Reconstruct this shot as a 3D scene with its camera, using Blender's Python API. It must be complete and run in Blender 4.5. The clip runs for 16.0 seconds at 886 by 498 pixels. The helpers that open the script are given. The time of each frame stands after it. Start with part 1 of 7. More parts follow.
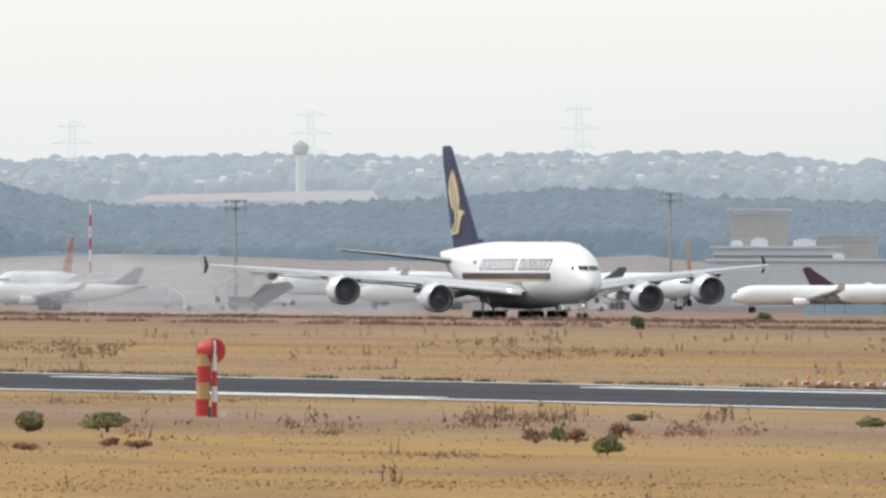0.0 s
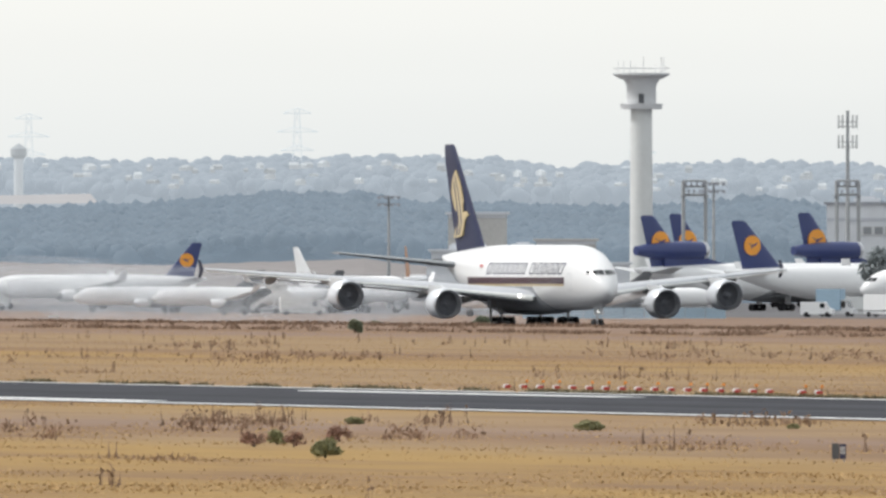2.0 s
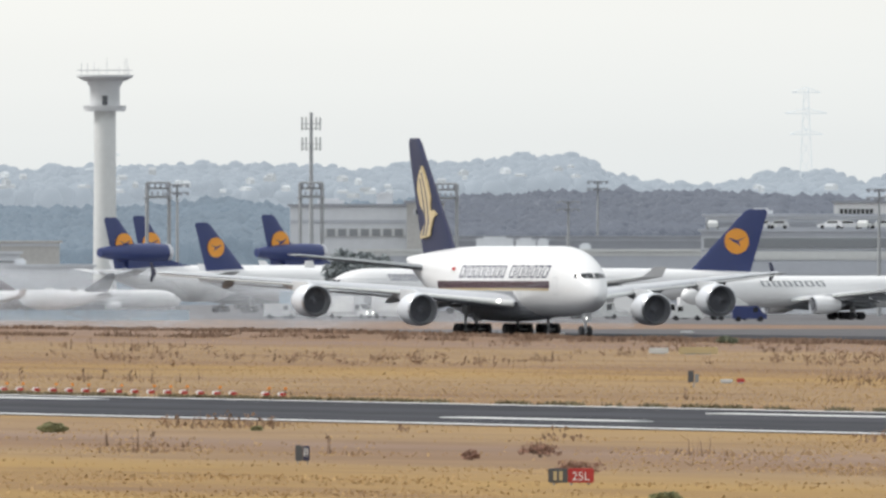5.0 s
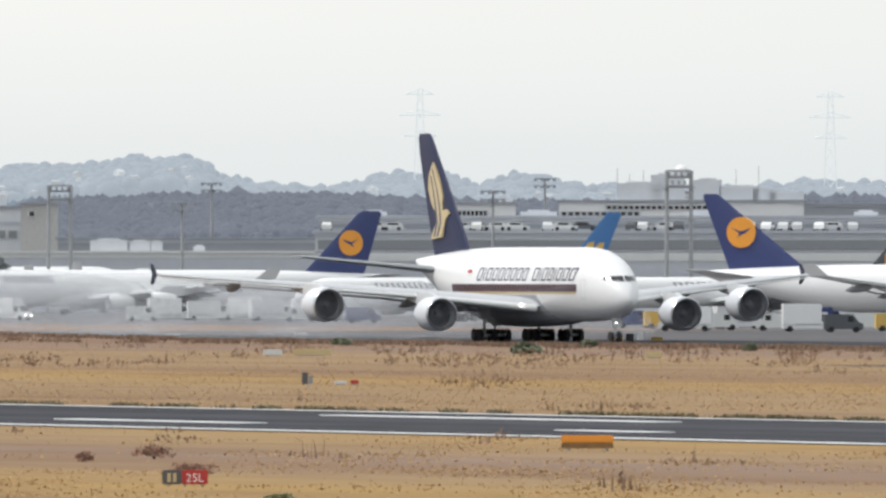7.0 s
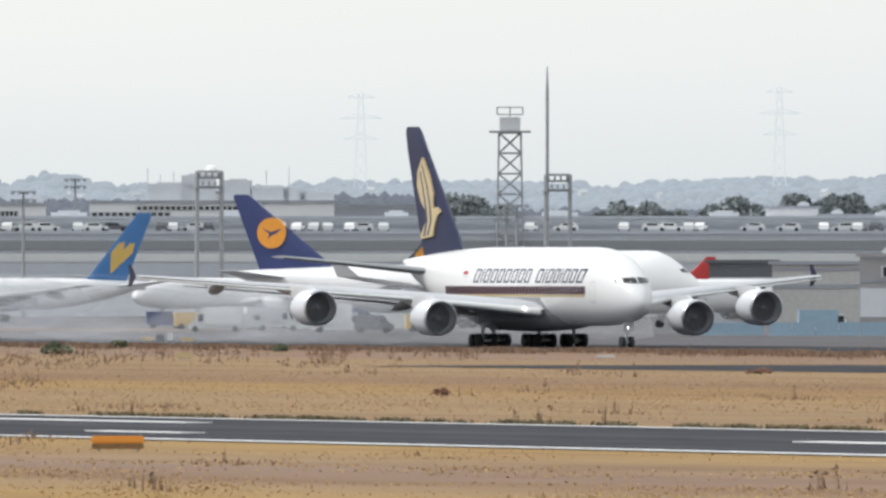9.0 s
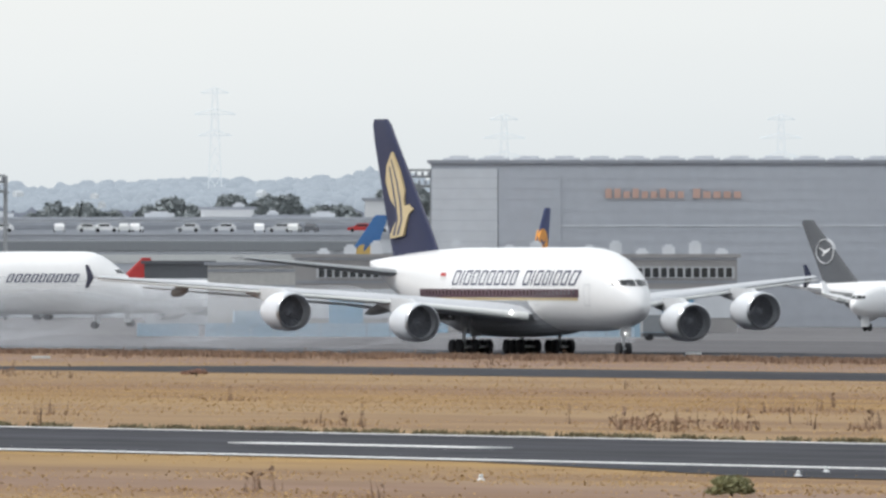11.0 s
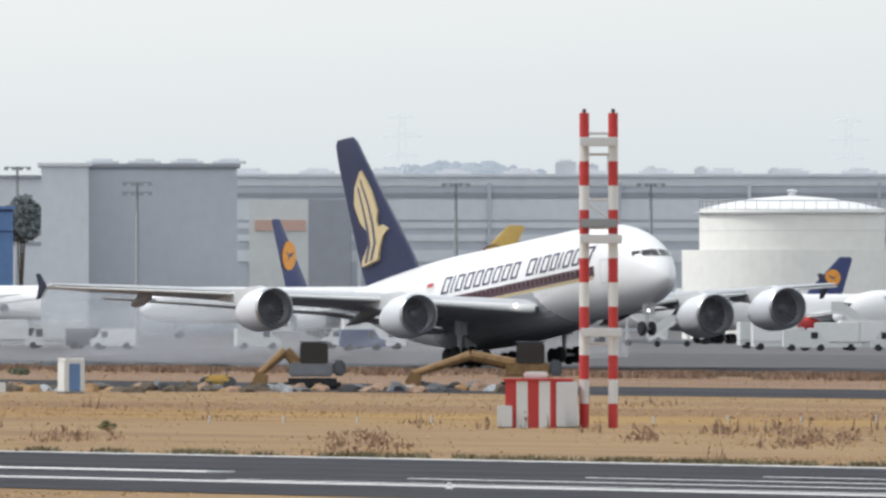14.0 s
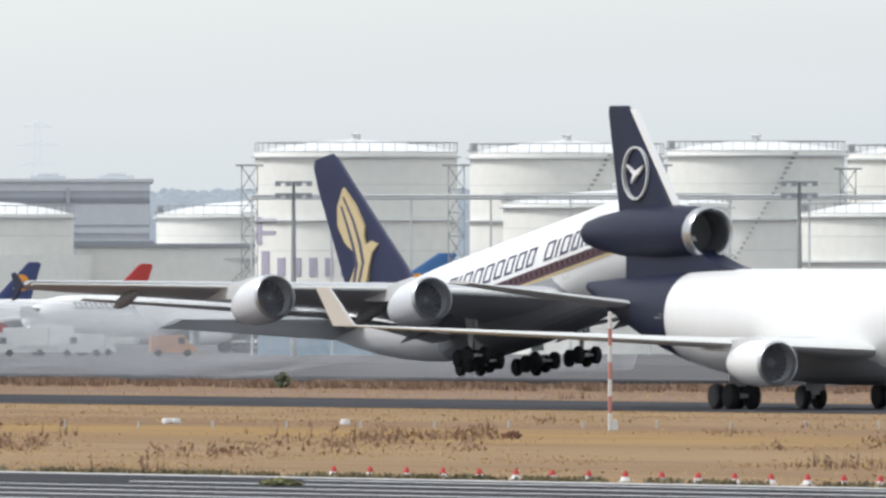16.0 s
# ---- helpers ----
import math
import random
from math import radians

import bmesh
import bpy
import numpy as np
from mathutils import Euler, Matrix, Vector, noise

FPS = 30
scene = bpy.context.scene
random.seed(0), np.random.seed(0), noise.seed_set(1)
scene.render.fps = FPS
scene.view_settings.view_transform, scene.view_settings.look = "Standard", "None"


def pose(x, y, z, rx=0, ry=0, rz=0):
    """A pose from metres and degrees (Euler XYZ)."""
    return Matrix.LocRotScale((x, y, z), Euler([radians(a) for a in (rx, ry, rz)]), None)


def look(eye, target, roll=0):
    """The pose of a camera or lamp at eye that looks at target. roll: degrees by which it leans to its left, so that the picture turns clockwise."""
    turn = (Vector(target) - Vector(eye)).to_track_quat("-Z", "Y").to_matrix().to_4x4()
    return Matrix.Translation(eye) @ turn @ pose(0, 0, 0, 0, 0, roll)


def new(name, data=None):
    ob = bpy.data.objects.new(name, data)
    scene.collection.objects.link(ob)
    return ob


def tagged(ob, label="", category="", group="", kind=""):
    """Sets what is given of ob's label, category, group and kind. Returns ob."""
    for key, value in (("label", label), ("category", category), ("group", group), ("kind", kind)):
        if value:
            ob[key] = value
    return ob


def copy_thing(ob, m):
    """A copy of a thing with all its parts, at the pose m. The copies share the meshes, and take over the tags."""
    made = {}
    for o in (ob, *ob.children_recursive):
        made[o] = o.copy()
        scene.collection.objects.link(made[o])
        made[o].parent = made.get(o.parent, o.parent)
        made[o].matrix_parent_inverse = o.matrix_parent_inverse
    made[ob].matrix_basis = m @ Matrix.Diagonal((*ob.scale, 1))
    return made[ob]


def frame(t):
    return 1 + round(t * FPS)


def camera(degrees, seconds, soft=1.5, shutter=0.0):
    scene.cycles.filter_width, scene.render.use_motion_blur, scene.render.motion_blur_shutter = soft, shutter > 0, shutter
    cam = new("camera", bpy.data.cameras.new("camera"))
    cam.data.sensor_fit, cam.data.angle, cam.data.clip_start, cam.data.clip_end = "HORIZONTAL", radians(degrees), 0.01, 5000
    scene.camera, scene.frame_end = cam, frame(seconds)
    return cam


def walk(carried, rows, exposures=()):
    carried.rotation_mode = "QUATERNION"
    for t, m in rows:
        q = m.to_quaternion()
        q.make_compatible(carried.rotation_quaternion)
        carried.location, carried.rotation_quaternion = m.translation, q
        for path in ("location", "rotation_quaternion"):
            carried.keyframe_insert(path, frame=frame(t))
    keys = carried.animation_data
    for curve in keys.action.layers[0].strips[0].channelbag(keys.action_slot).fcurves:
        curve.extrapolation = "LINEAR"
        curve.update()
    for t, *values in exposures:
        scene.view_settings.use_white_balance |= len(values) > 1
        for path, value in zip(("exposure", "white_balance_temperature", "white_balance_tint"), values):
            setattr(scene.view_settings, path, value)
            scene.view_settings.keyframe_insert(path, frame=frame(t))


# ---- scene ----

# camera: stands still on a rise south of two parallel runways and pans after the take-off
EYE = 9.58          # height of the lens over the take-off runway
RAD = 37670.0       # bearing marks to a radian
HEAD = 0.2912       # bearing of mark 0, from the runway's western direction
PAN = [(0, 0, 0), (.5, 108.5, 1.5), (1, 226.5, 3.5), (1.5, 369, 3.5), (2, 499, 6), (2.5, 631, 5), (3, 778, 6), (3.5, 952, 6),
       (4, 1111, 6), (4.2, 1180, 7), (6.3, 1880, 11), (6.5, 1950, 11.5), (7, 2131.5, 12.5), (7.5, 2351.5, 12.5), (8, 2545, 12.5),
       (8.5, 2751.5, 13), (9, 2962.5, 13.5), (9.5, 3200.5, 12.7), (10, 3431.5, 13), (10.2, 3537, 13.5), (12.3, 4671.5, 16.5),
       (12.5, 4786.5, 16.7), (13, 5075.5, 18.7), (13.5, 5420.5, 21.9), (14, 5743, 23.5), (14.5, 6090, 25), (15, 6424, 28),
       (15.5, 6813.5, 31), (16, 7178.5, 32.5)]
cam = camera(2.3846, 16.0, 2.7, 0.0)
walk(cam, [(t, pose(0, 0, EYE, 90 + math.degrees((2.74 + d) / RAD), 0, 90 - math.degrees(HEAD + p / RAD))) for t, p, d in PAN],
     [(0, .1, 6500, 10), (4.2, .1, 6500, 10), (8, .1, 6450, 10), (12.5, .1, 6320, 10), (16, .1, 6320, 10)])

# world: hazy overcast sky, with a weak wide sun
world = bpy.data.worlds.new("overcast")
scene.world = world
world.use_nodes = True
wn, wl = world.node_tree.nodes, world.node_tree.links
wn.clear()
w_out, w_bg = wn.new("ShaderNodeOutputWorld"), wn.new("ShaderNodeBackground")
w_sky = wn.new("ShaderNodeTexSky")
w_sky.sky_type, w_sky.sun_disc = 'NISHITA', False
w_sky.sun_elevation, w_sky.sun_rotation = radians(47), radians(203)
w_sky.air_density, w_sky.dust_density = 1.0, 3.0
w_geo, w_sep, w_ramp = wn.new("ShaderNodeTexCoord"), wn.new("ShaderNodeSeparateXYZ"), wn.new("ShaderNodeValToRGB")
w_noise, w_mul = wn.new("ShaderNodeTexNoise"), wn.new("ShaderNodeMapRange")
w_map = wn.new("ShaderNodeMapping")
w_map.inputs["Scale"].default_value = (2.5, 2.5, 60)
w_noise.inputs["Scale"].default_value, w_noise.inputs["Detail"].default_value = 2.0, 3.0
w_mul.inputs["From Min"].default_value, w_mul.inputs["From Max"].default_value = 0.0, 0.016
wl.new(w_geo.outputs["Generated"], w_sep.inputs[0])
wl.new(w_sep.outputs["Z"], w_mul.inputs["Value"])
wl.new(w_mul.outputs["Result"], w_ramp.inputs["Fac"])
wl.new(w_geo.outputs["Generated"], w_map.inputs["Vector"])
wl.new(w_map.outputs["Vector"], w_noise.inputs["Vector"])
els = w_ramp.color_ramp.elements
els[0].position, els[0].color = 0.1, (0.725, 0.765, 0.775, 1)
els[1].position, els[1].color = 0.8, (0.865, 0.875, 0.845, 1)
zen = els.new(1.0)
zen.color = (0.92, 0.94, 0.94, 1)
w_var = wn.new("ShaderNodeMix")
w_var.data_type, w_var.blend_type = 'RGBA', 'MULTIPLY'
w_var.inputs["Factor"].default_value = 0.10
wl.new(w_ramp.outputs["Color"], w_var.inputs["A"])
wl.new(w_noise.outputs["Fac"], w_var.inputs["B"])
w_mix = wn.new("ShaderNodeMix")
w_mix.data_type = 'RGBA'
w_mix.inputs["Factor"].default_value = 0.93
w_dim = wn.new("ShaderNodeMix")
w_dim.data_type, w_dim.blend_type = 'RGBA', 'MULTIPLY'
w_dim.inputs["Factor"].default_value = 1.0
w_dim.inputs["B"].default_value = (0.1, 0.1, 0.1, 1)
wl.new(w_sky.outputs["Color"], w_dim.inputs["A"])
wl.new(w_dim.outputs["Result"], w_mix.inputs["A"])
wl.new(w_var.outputs["Result"], w_mix.inputs["B"])
# the cloud is a little brighter and warmer towards the west
w_west, w_tone, w_warm = wn.new("ShaderNodeMapRange"), wn.new("ShaderNodeVectorMath"), wn.new("ShaderNodeValToRGB")
w_west.inputs["From Min"].default_value, w_west.inputs["From Max"].default_value = -0.97, -0.87
w_warm.color_ramp.elements[0].color, w_warm.color_ramp.elements[1].color = (1.065, 1.05, 1.035, 1), (0.885, 0.905, 0.925, 1)
w_tone.operation = 'MULTIPLY'
wl.new(w_sep.outputs["X"], w_west.inputs["Value"])
wl.new(w_mix.outputs["Result"], w_tone.inputs[0])
wl.new(w_west.outputs["Result"], w_warm.inputs["Fac"])
wl.new(w_warm.outputs["Color"], w_tone.inputs[1])
wl.new(w_tone.outputs["Vector"], w_bg.inputs["Color"])
w_bg.inputs["Strength"].default_value = 1.09
wl.new(w_bg.outputs[0], w_out.inputs[0])

sun = new("sun", bpy.data.lights.new("sun", 'SUN'))
sun.data.energy, sun.data.angle, sun.data.color = 2.3, radians(12), (1.0, 0.97, 0.93)
sun.matrix_world = look((0, 0, 500), (180, 420, 0))
scene.view_settings.exposure = 0.1


# survey: bearing mark and depression mark to places on the ground
def ground(y):
    return 1.55 * min(1.0, max(0.0, (800 - y) / 190.0))


def spot(u, d, z=0.0):
    b = HEAD + u / RAD
    return Vector((-d * math.cos(b), d * math.sin(b), z))


def site(u, v):
    b, lo, hi = HEAD + u / RAD, 150.0, 1800.0
    for _ in range(50):
        y = (lo + hi) / 2
        if 443.74 + RAD * (EYE - ground(y)) * math.sin(b) / y > v:
            lo = y
        else:
            hi = y
    return Vector((-lo / math.tan(b), lo, ground(lo)))


def up(v, d):
    return EYE + (443.74 - v) * d / RAD


def wide(n, d):
    return n * d / RAD


# ---- materials ----
def mat(name, color, rough=0.6, metal=0.0, var=0.12, scale=0.5, fine=8.0, bump=0.0, glow=0.0, island=0.0, coat=0.0, objvar=0.0, spec=0.5, stretch=None):
    m = bpy.data.materials.new(name)
    m.use_nodes = True
    n, l = m.node_tree.nodes, m.node_tree.links
    b = n["Principled BSDF"]
    b.inputs["Roughness"].default_value, b.inputs["Metallic"].default_value = rough, metal
    b.inputs["Coat Weight"].default_value = coat
    b.inputs["Specular IOR Level"].default_value = spec
    co = n.new("ShaderNodeTexCoord")
    na, nb = n.new("ShaderNodeTexNoise"), n.new("ShaderNodeTexNoise")
    na.inputs["Scale"].default_value, nb.inputs["Scale"].default_value = scale, fine
    na.inputs["Detail"].default_value = nb.inputs["Detail"].default_value = 5.0
    if stretch:
        st = n.new("ShaderNodeMapping")
        st.inputs["Scale"].default_value = stretch
        l.new(co.outputs["Object"], st.inputs["Vector"])
        l.new(st.outputs["Vector"], na.inputs["Vector"])
    else:
        l.new(co.outputs["Object"], na.inputs["Vector"])
    l.new(co.outputs["Object"], nb.inputs["Vector"])
    ad = n.new("ShaderNodeMath")
    ad.operation = 'ADD'
    l.new(na.outputs["Fac"], ad.inputs[0])
    l.new(nb.outputs["Fac"], ad.inputs[1])
    mr = n.new("ShaderNodeMapRange")
    mr.inputs["From Min"].default_value, mr.inputs["From Max"].default_value = 0.6, 1.4
    mr.inputs["To Min"].default_value, mr.inputs["To Max"].default_value = 1 - var, 1 + var
    l.new(ad.outputs[0], mr.inputs["Value"])
    last = mr.outputs["Result"]
    for amount, node, socket in ((island, "ShaderNodeNewGeometry", "Random Per Island"), (objvar, "ShaderNodeObjectInfo", "Random")):
        if amount:
            g, r2, mm = n.new(node), n.new("ShaderNodeMapRange"), n.new("ShaderNodeMath")
            r2.inputs["To Min"].default_value, r2.inputs["To Max"].default_value = 1 - amount, 1 + amount
            mm.operation = 'MULTIPLY'
            l.new(g.outputs[socket], r2.inputs["Value"])
            l.new(r2.outputs["Result"], mm.inputs[0])
            l.new(last, mm.inputs[1])
            last = mm.outputs[0]
    mx = n.new("ShaderNodeVectorMath")
    mx.operation = 'SCALE'
    mx.inputs[0].default_value = color[:3]
    l.new(last, mx.inputs["Scale"])
    l.new(mx.outputs["Vector"], b.inputs["Base Color"])
    if glow:
        l.new(mx.outputs["Vector"], b.inputs["Emission Color"])
        b.inputs["Emission Strength"].default_value = glow
    if bump:
        bp = n.new("ShaderNodeBump")
        bp.inputs["Strength"].default_value, bp.inputs["Distance"].default_value = bump, 0.05
        l.new(nb.outputs["Fac"], bp.inputs["Height"])
        l.new(bp.outputs["Normal"], b.inputs["Normal"])
    return m


WHITE = mat("white_paint", (0.80, 0.80, 0.80), 0.35, var=0.03, scale=0.12, fine=1.2, coat=0.3)
OFFWHITE = mat("off_white_paint", (0.66, 0.67, 0.66), 0.5, var=0.06, scale=0.1, fine=1.0)
LIGHTGREY = mat("light_grey_paint", (0.60, 0.61, 0.62), 0.45, var=0.06, scale=0.2, fine=2.0)
MIDGREY = mat("mid_grey_paint", (0.27, 0.285, 0.30), 0.5, var=0.08, scale=0.2, fine=2.0)
DARKGREY = mat("dark_grey_paint", (0.09, 0.095, 0.105), 0.55, var=0.1, scale=0.3, fine=2.0)
INK = mat("ink_blue_paint", (0.014, 0.018, 0.042), 0.5, var=0.08, scale=0.3, fine=2.0, spec=0.2)
FINBLUE = mat("deep_navy_paint", (0.017, 0.023, 0.066), 0.45, var=0.08, scale=0.3, fine=2.0, spec=0.25)
FADED = mat("faded_red_paint", (0.46, 0.20, 0.17), 0.6, var=0.12, scale=0.8, fine=5.0)
RUST = mat("dull_orange_paint", (0.56, 0.29, 0.16), 0.5, var=0.1)
DULLBLUE = mat("dull_blue_cladding", (0.12, 0.22, 0.42), 0.6, var=0.14, scale=0.2, fine=1.0)
DOORBLUE = mat("light_blue_door", (0.17, 0.36, 0.52), 0.6, var=0.12, scale=0.15, fine=1.0)
SALMON = mat("faded_orange_wording", (0.60, 0.40, 0.33), 0.6, var=0.08)
VIOLET = mat("grey_violet_wording", (0.40, 0.37, 0.46), 0.6, var=0.12, scale=.3)
NAVY = mat("navy_paint", (0.026, 0.030, 0.082), 0.35, var=0.08, scale=0.3, fine=2.0, coat=0.3)
BLUE = mat("airline_blue_paint", (0.026, 0.042, 0.15), 0.45, var=0.08, scale=0.3, fine=2.0, coat=0.15)
SKYBLUE = mat("bright_blue_paint", (0.05, 0.17, 0.40), 0.4, var=0.08, scale=0.3, fine=2.0)
PALEBLUE = mat("pale_blue_panel", (0.30, 0.42, 0.52), 0.6, var=0.10, scale=0.2, fine=2.0)
GOLD = mat("gold_paint", (0.56, 0.45, 0.25), 0.4, var=0.06, scale=0.3, fine=2.0)
AMBER = mat("amber_paint", (0.80, 0.33, 0.04), 0.4, var=0.06, scale=0.3, fine=2.0)
YELLOW = mat("yellow_paint", (0.64, 0.42, 0.11), 0.45, var=0.08, scale=0.4, fine=3.0)
DIGGER = mat("worn_digger_yellow", (0.25, 0.145, 0.058), 0.65, var=0.4, scale=0.8, fine=4.0)
RED = mat("red_paint", (0.47, 0.035, 0.033), 0.5, var=0.10, scale=0.8, fine=5.0)
MAROON = mat("maroon_stripe", (0.07, 0.03, 0.045), 0.4, var=0.08, scale=0.3, fine=2.0)
ORANGE = mat("orange_paint", (0.80, 0.28, 0.03), 0.5, var=0.10, scale=0.8, fine=5.0)
GREEN = mat("green_paint", (0.25, 0.42, 0.12), 0.5, var=0.08)
TYRE = mat("tyre_rubber", (0.022, 0.022, 0.025), 0.85, var=0.15, scale=2, fine=12, bump=0.3)
STEEL = mat("bare_metal", (0.55, 0.56, 0.58), 0.3, 0.9, var=0.08, scale=0.6, fine=6)
GALV = mat("galvanised_steel", (0.34, 0.35, 0.36), 0.6, 0.1, var=0.12, scale=0.5, fine=4)
WINGGREY = mat("wing_grey_paint", (0.50, 0.515, 0.54), 0.45, var=0.07, scale=0.2, fine=2.0)
# belly grey set darker, with the underside's shade put into the colour
BELLYSHADE = mat("belly_shade_grey", (0.29, 0.30, 0.32), 0.45, var=0.1, scale=0.2, fine=2.0)
COWL = mat("engine_cowl_paint", (0.68, 0.70, 0.735), 0.45, var=0.05, scale=0.3, fine=2.0, coat=0.15)
FAN = mat("fan_blades", (0.21, 0.215, 0.235), 0.5, 0.3, var=0.15, scale=1, fine=6)
DUCT = mat("intake_lining", (0.40, 0.41, 0.43), 0.6, var=0.1, scale=0.6, fine=4)
GLASS = mat("dark_glass", (0.015, 0.017, 0.02), 0.08, 0.0, var=0.05, coat=0.5)
CONCRETE = mat("weathered_concrete", (0.52, 0.51, 0.49), 0.85, var=0.15, scale=0.08, fine=1.5, bump=0.2)
# cladding greys carry a slight blue haze tint in their base colour
CLAD = mat("grey_cladding", (0.50, 0.522, 0.565), 0.6, var=0.07, scale=0.05, fine=0.6)
CLADL = mat("pale_cladding", (0.66, 0.68, 0.71), 0.6, var=0.07, scale=0.05, fine=0.6)
CLADD = mat("dark_cladding", (0.33, 0.345, 0.38), 0.6, var=0.08, scale=0.05, fine=0.6)
BROWNCLAD = mat("brown_grey_cladding", (0.36, 0.345, 0.34), 0.65, var=0.08, scale=0.05, fine=0.6)
TANK = mat("tank_cream_paint", (0.85, 0.84, 0.79), 0.55, var=0.06, scale=0.06, fine=0.8)
ASPHALT = mat("runway_asphalt", (0.050, 0.051, 0.058), 0.9, var=0.55, scale=0.22, fine=0.3, bump=0.2, spec=0.05, stretch=(.012, 1, 1))
APRON = mat("apron_concrete", (0.150, 0.147, 0.152), 0.9, var=0.25, scale=0.06, fine=0.5, bump=0.2, spec=0.05, stretch=(.2, 1, 1))
PAVING = mat("grey_paving", (0.118, 0.115, 0.12), 0.9, var=0.35, scale=0.08, fine=0.4, bump=0.2, spec=0.05, stretch=(.03, 1, 1))
LINE = mat("line_paint", (0.75, 0.75, 0.74), 0.7, var=0.12, scale=0.1, fine=1.5)
LEAF = mat("bush_leaves", (0.16, 0.18, 0.115), 0.75, var=0.3, scale=0.6, fine=4, island=0.35)
OLIVE = mat("olive_leaves", (0.23, 0.225, 0.11), 0.8, var=0.25, scale=0.6, fine=4, island=0.3)
# leaf colour lightened and greyed, with the haze painted into it
TREELEAF = mat("hazed_tree_leaves", (0.27, 0.295, 0.30), 0.95, var=0.2, scale=0.15, fine=2, island=0.10, spec=0.08)
BARK = mat("bark", (0.09, 0.07, 0.05), 0.9, var=0.2, scale=2, fine=10, bump=0.5)
STRAW = mat("dry_straw", (0.45, 0.302, 0.148), 0.95, var=0.12, scale=0.03, fine=0.3, island=0.06, spec=0.05)
WEED = mat("brown_weeds", (0.30, 0.20, 0.13), 0.95, var=0.2, scale=0.03, fine=0.3, island=0.25, spec=0.05)
VERGE = mat("verge_growth", (0.17, 0.15, 0.095), 0.9, var=0.25, scale=0.05, fine=0.5, island=0.3, spec=0.05)
SCRUB = mat("brown_scrub", (0.24, 0.165, 0.12), 0.95, var=0.2, scale=0.03, fine=0.3, island=0.3, spec=0.05)
STAND = mat("withered_weeds", (0.29, 0.195, 0.135), 0.95, var=0.2, scale=0.03, fine=0.3, island=0.25, spec=0.05)
REDWEED = mat("reddish_dock", (0.27, 0.15, 0.105), 0.9, var=0.25, scale=0.3, fine=3, island=0.4)
# plain backdrop: distance haze painted as bluish base colour and emission
FOREST = mat("hazed_far_forest", (0.021, 0.027, 0.033), 0.95, var=0.12, scale=0.012, fine=0.15, glow=8.0, island=0.04)
WOOD = mat("hazed_near_wood", (0.019, 0.0215, 0.0265), 0.95, var=0.12, scale=0.012, fine=0.15, glow=6.8, island=0.04)
# hills paler still, their haze mostly emission
HILL = mat("hazed_far_hills", (0.041, 0.047, 0.053), 0.95, var=0.07, scale=0.006, fine=0.1, glow=8.0, island=0.02)
# field, houses, tower, bank and pylons also glow to imitate haze
FIELD = mat("hazed_far_field", (0.175, 0.172, 0.175), 0.9, var=0.08, scale=0.01, fine=0.15, glow=1.3)
FARWHITE = mat("hazed_far_white", (0.205, 0.22, 0.23), 0.9, var=0.10, scale=0.02, fine=0.2, glow=1.5, objvar=0.16)
MOUND = mat("hazed_embankment", (0.19, 0.175, 0.172), 0.95, var=0.14, scale=0.02, fine=0.2, glow=0.3)
FARSTEEL = mat("hazed_pylon_steel", (0.36, 0.385, 0.395), 0.8, var=0.06, glow=1.05)


